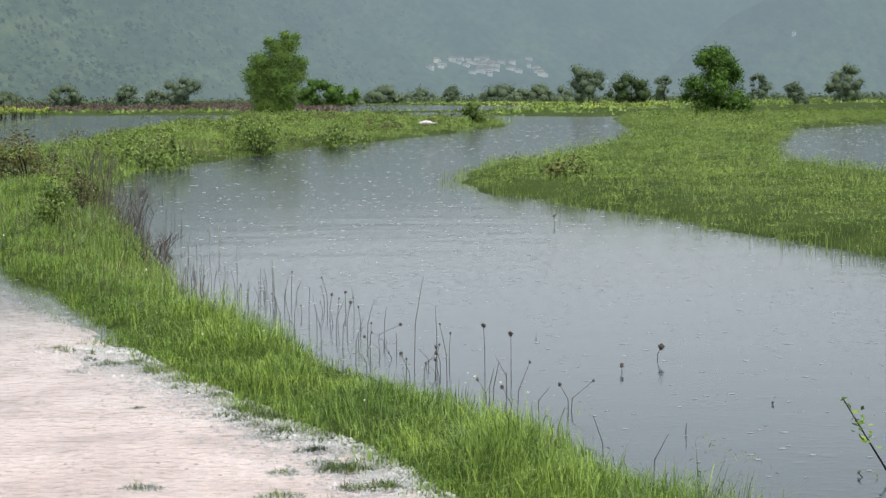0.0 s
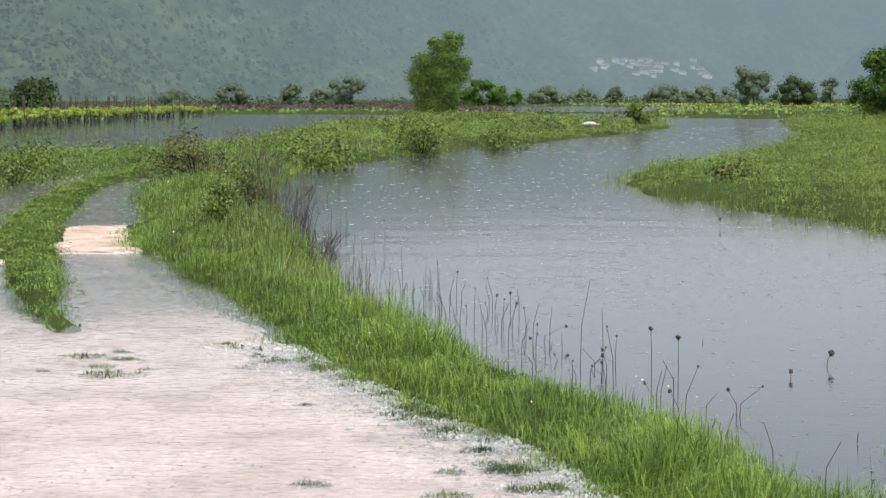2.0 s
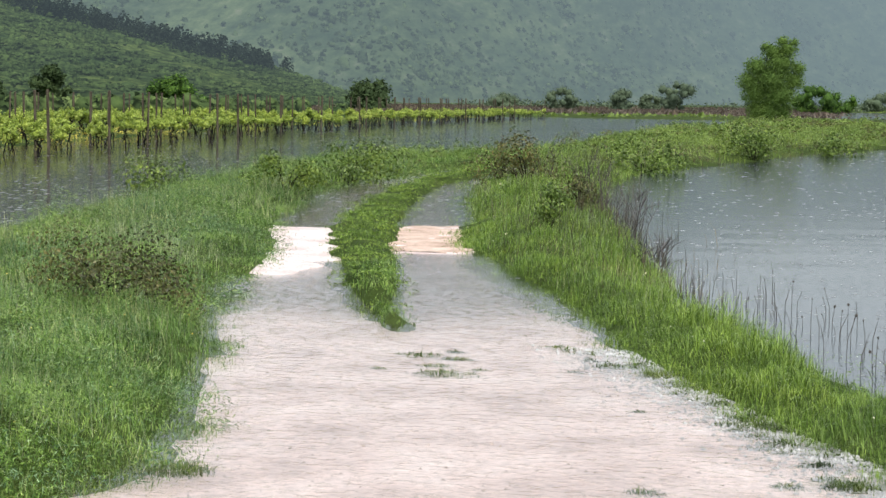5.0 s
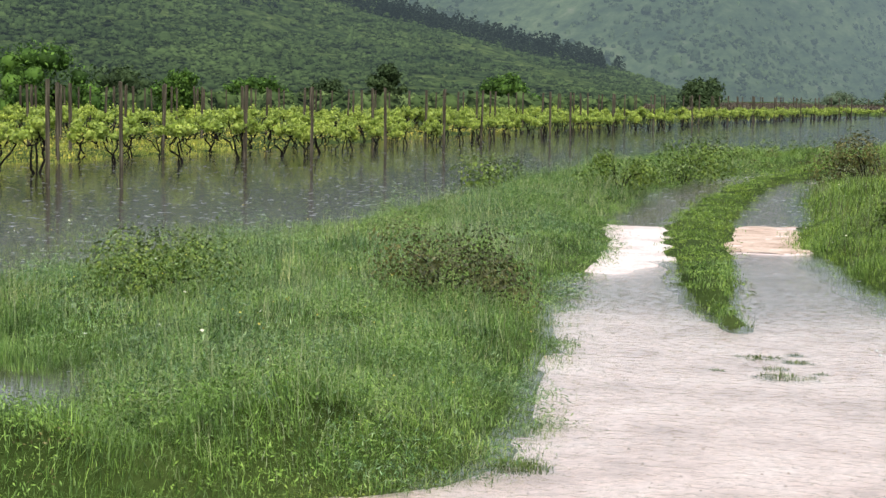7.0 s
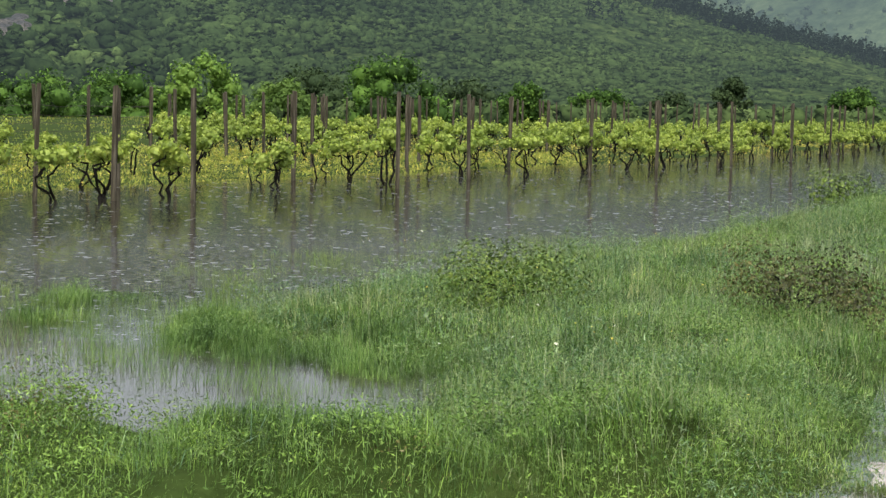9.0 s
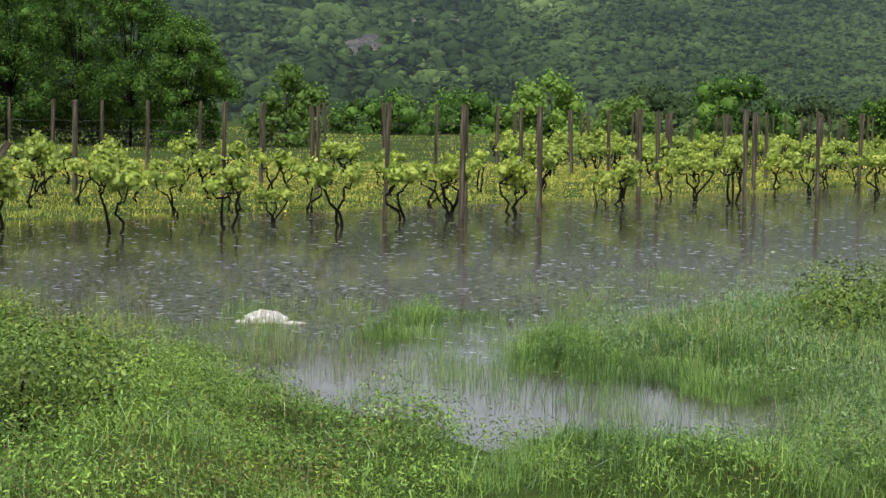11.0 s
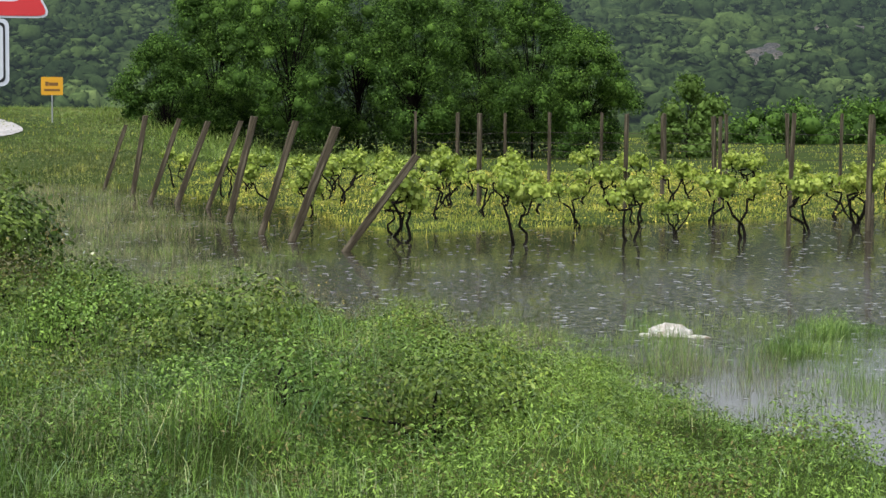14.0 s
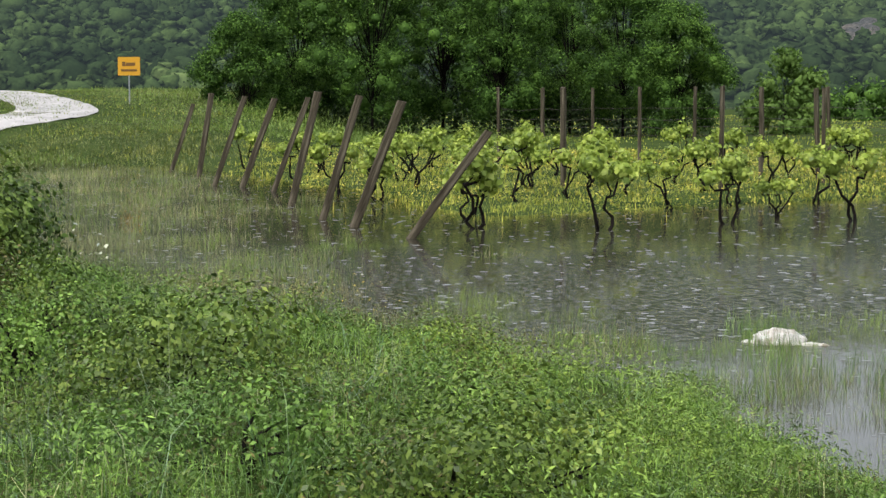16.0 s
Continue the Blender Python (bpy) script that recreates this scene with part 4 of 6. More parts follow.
def is_vine_floor(x, y, z, into, road):
    return inside(x, y, VINEYARD) > -0.3


stand("vineyard_edge_grass", rng, 26000, (30, 64, 22, 62, 1.0), lambda x, y, z, i, d: (inside(x, y, VINEYARD) > 1.2) & (x > -62) & (z > -0.12), 0.12, 0.006, M_GRASS_YELLOW, "yellow-flowering wet grass under the front vines", lean=0.7, spread=0.07, tuft=4, plain=True)
stand("vineyard_grass", rng, 8000, (10, 70, 20, 210, 0.9), is_vine_floor, 0.16, 0.007, M_GRASS_YELLOW, "low wet grass and buttercups between the vines", lean=0.5, spread=0.1, plain=True)


def is_far_field(x, y, z, into, road):
    return (inside(x, y, FAR_LAND) > 0) & (inside(x, y, FAR_POOL) < 0)


stand("far_field_grass", rng, 4500, (-18, 18, 150, 700, 0.6), lambda x, y, z, i, d: is_far_field(x, y, z, i, d) & ((x > -0.06 * y) | (y < 235)), 0.45, 0.03, M_GRASS_FAR, "far wet meadow beyond the river", lean=0.5, spread=0.2, plain=True)


# the pale road in the far west, and how far a place lies from it
FAR_TRACK = [(-math.sin(radians(a_)) * d_, math.cos(radians(a_)) * d_) for a_, d_ in ((73.5, 61), (71.6, 65), (70.0, 68.5), (68.7, 72), (68.7, 77), (69.4, 83), (70.1, 89), (71, 97), (73, 112))]


def off_track(x, y):
    best = np.full(np.shape(x), 1e9)
    for (ax, ay), (bx, by) in zip(FAR_TRACK, FAR_TRACK[1:]):
        t = np.clip(((x - ax) * (bx - ax) + (y - ay) * (by - ay)) / ((bx - ax) ** 2 + (by - ay) ** 2), 0, 1)
        best = np.minimum(best, np.hypot(x - ax - t * (bx - ax), y - ay - t * (by - ay)))
    return best


def is_west(x, y, z, into, road):
    return (x < -24) & (z > -0.02) & ((inside(x, y, VINEYARD) < 1.0) | (x < -58)) & (off_track(x, y) > 1.25)


stand("west_meadow_grass", rng, 34000, (56, 76, 24, 115, 0.9), is_west, lambda x, y, r: patchy(0.2, 0.4, 5)(x, y, r) * np.clip(off_track(x, y) / 9, 0.25, 1), 0.006, M_GRASS_FAR, "rough meadow grass rising to the far road", lean=0.8, spread=0.25, plain=True)
stand("field_corner_grass", rng, 26000, (65.2, 76, 34, 100, 0.9), lambda x, y, z, i, d: (z > -0.2) & (off_track(x, y) > 1.25), lambda x, y, r: patchy(0.1, 0.3, 4)(x, y, r) * np.clip(off_track(x, y) / 9, 0.3, 1), 0.006, M_GRASS_MEADOW, "olive-brown rough grass at the corner of the vineyard", lean=0.9, spread=0.2, plain=True)


def is_edge(x, y, z, into, road):
    return (road > -0.55) & (road < 0.06 + 0.10 * ruffle(x, y, 0.6)) & (inside(x, y, W_BANK) > -0.1) & (is_strip(x, y, z, into, road))


stand("track_edge_grass", rng, 46000, (-16, 17, 6.2, 24, 1.2), is_edge, patchy(0.14, 0.3, 0.7), 0.0027, M_GRASS_STRIP, "short green grass growing over the edge of the track", lean=1.0, spread=0.03)


def is_near_edge(x, y, z, into, road):
    return (x < -2.9) & (road > -1.0) & (road < 0.05 + 0.08 * ruffle(x, y, 0.6)) & (y > 5.5)


stand("verge_edge_grass", rng, 26000, (14, 46, 6.2, 18, 1.2), is_near_edge, patchy(0.12, 0.22, 0.8), 0.0026, M_GRASS_VERGE, "short thick grass along the edge of the track", lean=0.8, spread=0.03)
stand("bank_seed_grass", rng, 17000, (28, 76, 6.3, 30, 1.1), lambda x, y, z, i, d: is_south(x, y, z, i, d) & (ruffle(x, y, 2.1) > 0.1), patchy(0.16, 0.28, 1.2), 0.0022, M_GRASS_PALE, "pale feathery seed heads of the bank grass", lean=0.6, tuft=3)
stand("arching_grass", rng, 2400, (12, 76, 6.5, 20, 1.1), lambda x, y, z, i, d: (is_verge(x, y, z, i, d) | is_south(x, y, z, i, d)) & (d < -0.5), patchy(0.18, 0.28, 1.0), 0.003, M_GRASS_BLUE, "long arching blades of wet grass", lean=1.5, tuft=4)
weeds("bank_edge_weeds", rng, 26000, (30, 76, 6.6, 18, 1.0), lambda x, y, z, i, d: is_south(x, y, z, i, d) & (x < -5.8) & (z > 0.02) & (inside(x, y, W_BANK) > 0.05) & (inside(x, y, W_BANK) < 2.1), 0.34, 0.0105, M_GRASS_STRIP, "bright fresh weeds along the bank's wet edge", 18, 2.2, 0.3, 0.8)
weeds("brown_weeds", rng, 16000, (34, 76, 6.3, 24, 1.1), lambda x, y, z, i, d: is_south(x, y, z, i, d) & (z > 0.05) & (inside(x, y, W_BANK) > 0.3) & (ruffle(y, x, 1.9) > 0.1), 0.4, 0.010, M_LEAF_BROWN, "withered brown dock and bramble tips on the bank", 9, 2.0, 0.35)


def flowers(name, rng, n, sector, where, low, high_, size, material, label):
    x, y, r = sow(rng, n, *sector)
    z, into, road = land(x, y)
    k = where(x, y, z, into, road)
    x, y, z, r = x[k], y[k], z[k], r[k]
    c = np.stack([x, y, np.maximum(z, 0) + rng.uniform(low, high_, len(x))], -1)
    v, f = leaf_quads(rng, c, size * (0.7 + r / 40), 1.5, 1.0)
    return tagged(new(name, mesh_np(name, v, f, material)), label, "flowers", kind="stuff")


flowers("buttercups", rng, 46000, (20, 68, 20, 90, 0.9), lambda x, y, z, i, d: (inside(x, y, VINEYARD) > 1.6) & (x > -46) & (y > -0.53 * x) & (ruffle(x, y, 7) > -0.5), 0.03, 0.18, 0.024, M_YELLOW, "yellow buttercups flowering under the vines")
flowers("verge_buttercups", rng, 700, (15, 60, 6.5, 22, 1.0), lambda x, y, z, i, d: is_verge(x, y, z, i, d) & (ruffle(x, y, 2.5) > 0.3), 0.25, 0.5, 0.012, M_YELLOW, "scattered yellow buttercups in the verge")
flowers("bank_buttercups", rng, 700, (57, 64, 13.5, 16.5, 1.0), lambda x, y, z, i, d: np.hypot((x + 13.0) / 0.7, (y - 7.2) / 0.5) < 1, 0.2, 0.36, 0.011, M_YELLOW, "cluster of yellow flowers on the wet bank")
flowers("bank_umbels", rng, 1100, (60, 72, 14, 22, 1.0), lambda x, y, z, i, d: (np.hypot((x + 16.9) / 0.8, (y - 7.0) / 0.45) < 1) & (z > 0.0), 0.2, 0.42, 0.034, M_WHITE_FLOWER, "white umbel flowers beside the bramble thicket")
flowers("field_flowers", rng, 1500, (-6.8, -0.5, 200, 420, 0.6), lambda x, y, z, i, d: (inside(x, y, FAR_LAND) > 0) & (x > 8), 0.1, 0.3, 0.025, M_GRASS_YELLOW, "band of yellow flowers in the far meadow")


# ---- vineyard ----
def post_mesh(rng, height, wide):
    bm = bmesh.new()
    bmesh.ops.create_cube(bm, size=1.0)
    bmesh.ops.subdivide_edges(bm, edges=[e for e in bm.edges if abs(e.verts[0].co.z - e.verts[1].co.z) > 0.5], cuts=5)
    for v in bm.verts:
        v.co = Vector((v.co.x * wide * rng.uniform(0.9, 1.1), v.co.y * wide * rng.uniform(0.9, 1.1), (v.co.z + 0.5) * (height + 0.4) - 0.4))
        if v.co.z > height - 0.01:
            v.co.z += rng.uniform(-0.03, 0.02)
    bmesh.ops.bevel(bm, geom=[e for e in bm.edges if abs((e.verts[0].co - e.verts[1].co).normalized().z) > 0.8], offset=wide * 0.14, segments=1, affect="EDGES")
    me = bpy.data.meshes.new("vine_post")
    bm.to_mesh(me)
    bm.free()
    me.materials.append(M_POST)
    return me


prng = np.random.RandomState(3)
POSTS = [post_mesh(prng, 1.8, w) for w in (0.066, 0.078, 0.07, 0.08)]


def post(x, y, tilt=0.0, toward=0.0, i=0, sink=0.0, label="weathered brown wooden vineyard post standing in shallow water", scale=1.0):
    ob = new("vine_post", POSTS[i % len(POSTS)])
    ob.matrix_world = Matrix.Translation((x, y, -sink)) @ Matrix.Rotation(radians(toward), 4, "Z") @ Matrix.Rotation(radians(tilt), 4, "Y") @ Matrix.Rotation(radians(prng.uniform(0, 90)), 4, "Z") @ Matrix.Scale(scale, 4)
    return tagged(ob, label, "post", "vineyard posts")


# end posts lean back along their rows
ENDS = [((-21.41, 12.84), (-20.93, 13.6, 1.22)), ((-23.59, 13.3), (-23.28, 13.83, 1.58)), ((-25.22, 13.72), (-24.97, 14.16, 1.67)), ((-28.57, 14.95), (-28.37, 15.32, 1.72)),
        ((-33.16, 16.93), (-32.87, 17.49, 1.65)), ((-35.24, 17.32), (-34.96, 17.88, 1.65)), ((-35.98, 17.09), (-35.72, 17.63, 1.71)), ((-39.38, 18.29), (-39.25, 18.55, 1.76)), ((-42.85, 19.17), (-42.63, 19.65, 1.55))]
for i, ((x, y), top) in enumerate(ENDS):
    way = Vector(top) - Vector((x, y, 0))
    ob = new("end_post", POSTS[i % 4])
    ob.matrix_world = Matrix.Translation((x, y, 0)) @ way.to_track_quat("Z", "Y").to_matrix().to_4x4() @ Matrix.Diagonal((1.45, 1.45, way.length / 1.8, 1))
    tagged(ob, "weathered wooden row-end post leaning over the flood water", "post", "leaning row-end posts")

FRONT = [(-22.2, 21.3), (-21.5, 22.3), (-21.0, 23.6), (-21.24, 29.56), (-23.01, 34.65), (-23.85, 41.27), (-23.52, 44.11), (-24.64, 50.76), (-25.48, 56.78), (-26.79, 59.71),
         (-29.73, 70.72), (-29.23, 78.43), (-30.97, 85.45), (-29.81, 25.25), (-28.3, 25.4)]
taken = list(FRONT)
for i, (x, y) in enumerate(FRONT):
    post(x, y, prng.normal(0, 1.2), prng.uniform(0, 360), i, scale=1.0 if x > -40 else 1.15)


FENCE = [56.87, 55.65, 54.25, 52.97, 51.48, 49.61, 47.81, 46.08, 44.61, 42.82]
fence_at = [(-math.sin(radians(a)) * 50, math.cos(radians(a)) * 50) for a in FENCE]
for i, (x, y) in enumerate(fence_at):
    post(x, y, prng.normal(0, 0.8), prng.uniform(0, 360), i, label="grey-brown wooden post of the wire fence behind the vines", scale=1.06)
for h in (0.75, 0.95, 1.15, 1.4):
    for (ax, ay), (bx, by) in zip(fence_at, fence_at[1:]):
        sag = prng.uniform(0.01, 0.06)
        bm = bmesh.new()
        tube(bm, [(ax, ay, h), ((ax + bx) / 2, (ay + by) / 2, h - sag), (bx, by, h)], [0.006] * 3, 4)
        me = bpy.data.meshes.new("fence_wire")
        bm.to_mesh(me)
        bm.free()
        me.materials.append(M_WIRE)
        tagged(new("fence_wire", me), "thin rusty wire strung between the fence posts", "wire", "fence wires")


def row_x(k, y):
    """Where row k runs, counted from the river's side."""
    return -21.7 - 2.5 * k - np.interp(y, [12, 30, 60, 90, 190], [0, 0.6, 5.0, 9.5, 16])


def row_start(k):
    return 12.9 + 0.75 * k + 0.6


for k in range(11):
    y = row_start(k) + 5.0 + (k % 3)
    while y < 185:
        x = float(row_x(k, y)) + prng.normal(0, 0.1)
        if k < 3 and y < 90 and any(abs(x - a) < 1.6 and abs(y - b) < 3.0 for a, b in taken):
            y += 2.7
            continue
        azm = math.degrees(math.atan2(-x, y))
        if (y < 100 or k < 5) and not (azm > 43 and math.hypot(x, y) > 40) and math.hypot(x, y) > 33:
            post(x, y, prng.normal(0, 1.5), prng.uniform(0, 360), k + int(y), label="weathered brown vineyard post among the vine rows")
        y += 5.6 + prng.uniform(-0.5, 0.5) + (y > 60) * 3.0


def limb(name, points, radii, sides):
    bm = bmesh.new()
    tube(bm, points, radii, sides)
    bmesh.ops.recalc_face_normals(bm, faces=bm.faces)
    me = bpy.data.meshes.new(name)
    bm.to_mesh(me)
    bm.free()
    me.materials.append(M_BARK)
    return me


def vine_meshes(seed):
    """A gnarled old vine: its stems, their arms, and its young leaves."""
    r = np.random.RandomState(seed)
    wood, heads = [], []
    stems = r.randint(2, 4)
    for s in range(stems):
        fan = (s - (stems - 1) / 2) * 0.13 + r.normal(0, 0.05)
        h0 = r.uniform(0.34, 0.52)
        off = Vector((fan * 0.35, r.uniform(-0.06, 0.06), 0))
        pts = [off + Vector((0, 0, -0.3))]
        bow = r.uniform(-0.09, 0.09)
        for q in (0.0, 0.22, 0.45, 0.7, 1.0):
            pts.append(off + Vector((fan * 1.45 * q + bow * math.sin(5.5 * q) + r.normal(0, 0.016), r.normal(0, 0.03), 0.02 + h0 * q)))
        wood.append(limb("trunk", pts, [0.026, 0.023, 0.02, 0.018, 0.016, 0.013], 6))
        for b in range(r.randint(1, 3)):
            a = r.uniform(-1.0, 1.0)
            e = pts[-1] + Vector((a * 0.2, r.uniform(-0.18, 0.18), r.uniform(0.08, 0.26)))
            arm = [pts[-1]]
            for q in (0.3, 0.6, 0.85):
                arm.append(pts[-1].lerp(e, q) + Vector((a * 0.08 * math.sin(3.14 * q) + r.normal(0, 0.016), r.normal(0, 0.018), -0.04 * math.sin(3.14 * q) + r.normal(0, 0.015))))
            arm.append(e)
            wood.append(limb("arm", arm, [0.016, 0.014, 0.012, 0.010, 0.007], 5))
            heads.append(e)
    blobs = []
    for e in heads:
        blobs.append((e.x, e.y, e.z + 0.04, 0.17, 0.17, 0.13))
        for q in range(r.randint(0, 3)):
            blobs.append((e.x + r.uniform(-0.13, 0.13), e.y + r.uniform(-0.08, 0.08), e.z + r.uniform(0.12, 0.22), 0.055, 0.055, 0.1))
    core = [q for q in blobs if q[3] > 0.1]
    spots_, ways_ = cloud(r, 100 * len(heads), blobs)
    v, f = leaf_quads(r, spots_, 0.062, 0.4, 1.1, facing=ways_ * 0.8)
    hv, hf = hearts(r, core, 0.62)
    return wood + [mesh_np("leaves", np.concatenate([v, hv]), np.concatenate([f, hf + len(v)]), M_LEAF_VINE)]


VINES = [vine_meshes(40 + s) for s in range(9)]


def vine(x, y, z, i, turn, scale):
    e = new("grapevine")
    e.empty_display_size = 0.1
    e.matrix_world = Matrix.Translation((x, y, z)) @ Matrix.Rotation(radians(turn), 4, "Z") @ Matrix.Scale(scale, 4)
    tagged(e, "gnarled old grapevine with young yellow-green leaves in flood water", "vine", "grapevines")
    for me_ in VINES[i % len(VINES)]:
        o_ = new(me_.name.split(".")[0], me_)
        o_.parent = e


vrng = np.random.RandomState(8)
# the river-side row, plant by plant, then the rows behind
FIRST_ROW = [(-22.5, 14.4), (-21.4, 15.5), (-21.4, 17.5), (-22.1, 18.9), (-21.0, 19.3), (-21.6, 21.1), (-22.0, 22.5), (-22.3, 23.0), (-21.6, 23.7), (-22.5, 27.5), (-23.3, 27.9),
             (-22.8, 31.4), (-23.9, 31.6), (-24.3, 36.4), (-23.7, 38.1), (-23.9, 41.0), (-24.3, 44.0)]
spots = [(0.0, x, y, (2 * q) % 9, 90 + vrng.uniform(-30, 30), 0.75 if q in (3, 10) else vrng.uniform(1.08, 1.32)) for q, (x, y) in enumerate(FIRST_ROW)]
for k in range(14):
    y = 45.2 if k == 0 else row_start(k) + 1.2
    while y < (185 if k < 3 else 120 if k < 7 else 75):
        x = float(row_x(k, y)) + vrng.normal(0, 0.15)
        far_off = math.hypot(x, y)
        behind_fence = math.degrees(math.atan2(-x, y)) > 43 and far_off > 48
        if vrng.uniform() > (0.12 if y > 40 else 0.42) and not behind_fence:
            spots.append((far_off + 4 * k, x, y, vrng.randint(0, 9), vrng.choice([90, 270]) + vrng.uniform(-25, 25), vrng.uniform(0.9, 1.2)))
        y += (1.5 if far_off < 60 else 1.7) * vrng.uniform(0.75, 1.3)
spots.sort()
for _, x, y, i, turn, s in spots[:290]:
    vine(x, y, max(-0.08, ground_z(x, y) - 0.02), i, turn, s)


def joined(name, leafy, picks, material, label, category):
    """Far repeats in one mesh: the vines past those that can be told apart."""
    vs, fs, base = [], [], 0
    for _, x, y, i, turn, s in picks:
        for src in VINES[i][-1:] if leafy else VINES[i][:-1]:
            co = np.empty(len(src.vertices) * 3, np.float32)
            src.vertices.foreach_get("co", co)
            if leafy:
                fa = np.empty(len(src.loops), np.int32)
                src.loops.foreach_get("vertex_index", fa)
                fa = fa.reshape(-1, 4)
            else:
                src.calc_loop_triangles()
                fa = np.empty(len(src.loop_triangles) * 3, np.int32)
                src.loop_triangles.foreach_get("vertices", fa)
                fa = fa.reshape(-1, 3)
            co = co.reshape(-1, 3) * s
            c_, s_ = math.cos(radians(turn)), math.sin(radians(turn))
            vs.append(np.stack([co[:, 0] * c_ - co[:, 1] * s_ + x, co[:, 0] * s_ + co[:, 1] * c_ + y, co[:, 2]], -1))
            fs.append(fa + base)
            base += len(co)
    return tagged(new(name, mesh_np(name, np.concatenate(vs), np.concatenate(fs), material)), label, category, kind="stuff")


joined("far_vine_trunks", False, spots[290:], M_BARK, "dark trunks of the far vine rows", "vines")
joined("far_vine_leaves", True, spots[290:], M_LEAF_VINE, "young yellow-green leaves of the far vine rows", "vines")


# ---- trees and bushes ----
WILLOW = [(0.0, 0, 0.9, 1.3, 1.2, 0.9), (-1.0, 0.3, 1.0, 0.8, 0.8, 0.9), (1.1, 0, 0.9, 0.8, 0.8, 0.7), (-0.9, 0.2, 2.4, 1.3, 1.2, 1.2), (0.9, -0.2, 2.2, 1.4, 1.2, 1.2), (-1.5, 0, 3.5, 1.0, 1.0, 1.0), (0.3, 0, 3.6, 1.5, 1.4, 1.2),
          (1.9, 0.2, 3.6, 0.9, 0.9, 1.0), (-0.9, 0, 4.7, 1.1, 1.1, 1.0), (0.9, 0, 5.0, 1.3, 1.2, 1.1), (2.3, 0, 4.6, 0.6, 0.7, 0.7), (0.3, 0.2, 6.0, 1.0, 1.0, 0.8), (1.4, 0, 6.3, 0.9, 0.9, 0.8), (1.0, 0, 7.0, 0.6, 0.6, 0.5), (-0.3, 0, 6.5, 0.5, 0.5, 0.5), (1.9, 0, 6.9, 0.4, 0.4, 0.4)]
WILLOW = [(x * 1.12 + 0.1, y, z, rx * 1.15, ry * 1.1, rz) for x, y, z, rx, ry, rz in WILLOW]
tree("willow_tree", -15.0, 172, 0.1, 7.4, 5.6, 26000, 0.1, M_LEAF_WILLOW, "round leafy green willow standing on the river bank", 21, 0.06, 0.9, 22, trunk=0.03, shape=WILLOW, heart=0.55)
tree("poplar_bush", 19.5, 139, 0.15, 4.6, 5.2, 12000, 0.12, M_LEAF_TREE, "dense green bush with bare twigs rising from its top", 22, 0.03, 0, 18, bare=5, trunk=0.03, shape=crown_lobes(np.random.RandomState(480), 46, 4.6, 5.0, -0.5), heart=0.5)
tree("bank_bush", 1.6, 104, 0.12, 1.15, 1.6, 1200, 0.09, M_LEAF_BRAMBLE, "small dark bush on the tip of the bank", 23, 0.05, 0, 8)
# undergrowth at the grove's foot, its leaves coloured dark for shade under the crowns
grng = np.random.RandomState(92)
n = 15000
ga_, gd_ = np.radians(grng.uniform(50.9, 64.8, n)), grng.uniform(88, 99, n)
c = np.stack([-np.sin(ga_) * gd_, np.cos(ga_) * gd_, 0.1 + grng.uniform(0, 1, n) ** 0.7 * (2.1 + 0.7 * ruffle(ga_ * 80, gd_, 2.5))], -1)
v, f = leaf_quads(grng, c, 0.15)
tagged(new("grove_shade_undergrowth", mesh_np("grove_shade_undergrowth", v, f, M_LEAF_DARK)), "leafy undergrowth at the foot of the grove, coloured dark for shade", "undergrowth", kind="stuff")
# grove behind the vineyard
for i, (azm, dist, h, w) in enumerate([(64.1, 84, 5.2, 4.2), (62.6, 88, 8.0, 6.4), (60.5, 84, 8.6, 6.8), (58.5, 89, 9.2, 6.8), (56.9, 84, 7.6, 5.2), (54.9, 90, 8.2, 5.4), (53.4, 86, 7.8, 5.0), (51.8, 83, 5.4, 4.2), (55.9, 95, 7.6, 6), (61.5, 96, 9.4, 7)]):
    a = radians(azm)
    shape_ = crown_lobes(np.random.RandomState(300 + i), 84, h, w, 0.2 if 53 < azm < 63.5 else -0.5)
    tree("grove_tree", -math.sin(a) * dist, math.cos(a) * dist, 0.1, h, w, 32000 if dist < 92 else 14000, 0.07, M_LEAF_TREE, "leafy green tree in the grove behind the vineyard", 60 + i, 0.02, 0, 24, "grove trees", trunk=0.013, shape=shape_, heart=0.42)
for i, (azm, dist, h, w, mat) in enumerate([(41.2, 96, 3.6, 4.2, M_LEAF_FRESH), (38.9, 105, 2.5, 4.2, M_LEAF_WILLOW), (35.4, 150, 4.8, 9.0, M_LEAF_TREE), (31.8, 140, 3.0, 4.0, M_LEAF_TREE), (48.9, 90, 3.6, 3.8, M_LEAF_WILLOW),
                                            (25.8, 210, 4.6, 4.4, M_LEAF_DARK), (22.2, 230, 3.6, 6.5, M_LEAF_TREE), (16.6, 260, 3.8, 7.5, M_LEAF_DARK), (43.6, 160, 3.2, 10, M_LEAF_TREE), (46, 150, 2.6, 9, M_LEAF_TREE),
                                            (33.5, 170, 3.2, 7, M_LEAF_DARK), (29.6, 190, 3.0, 6, M_LEAF_TREE), (38.0, 175, 3.8, 9, M_LEAF_DARK), (27.5, 220, 2.8, 6, M_LEAF_DARK)]):
    a = radians(azm)
    tree("hedge_tree", -math.sin(a) * dist, math.cos(a) * dist, 0.0, h, w, 4200, 0.07 + dist / 1100, mat, "leafy green bush at the far edge of the vineyard", 90 + i, 0.0, 0, 14, "bushes behind the vineyard", trunk=0.02, shape=crown_lobes(np.random.RandomState(400 + i), 40, h, w, -1.3), heart=0.5)
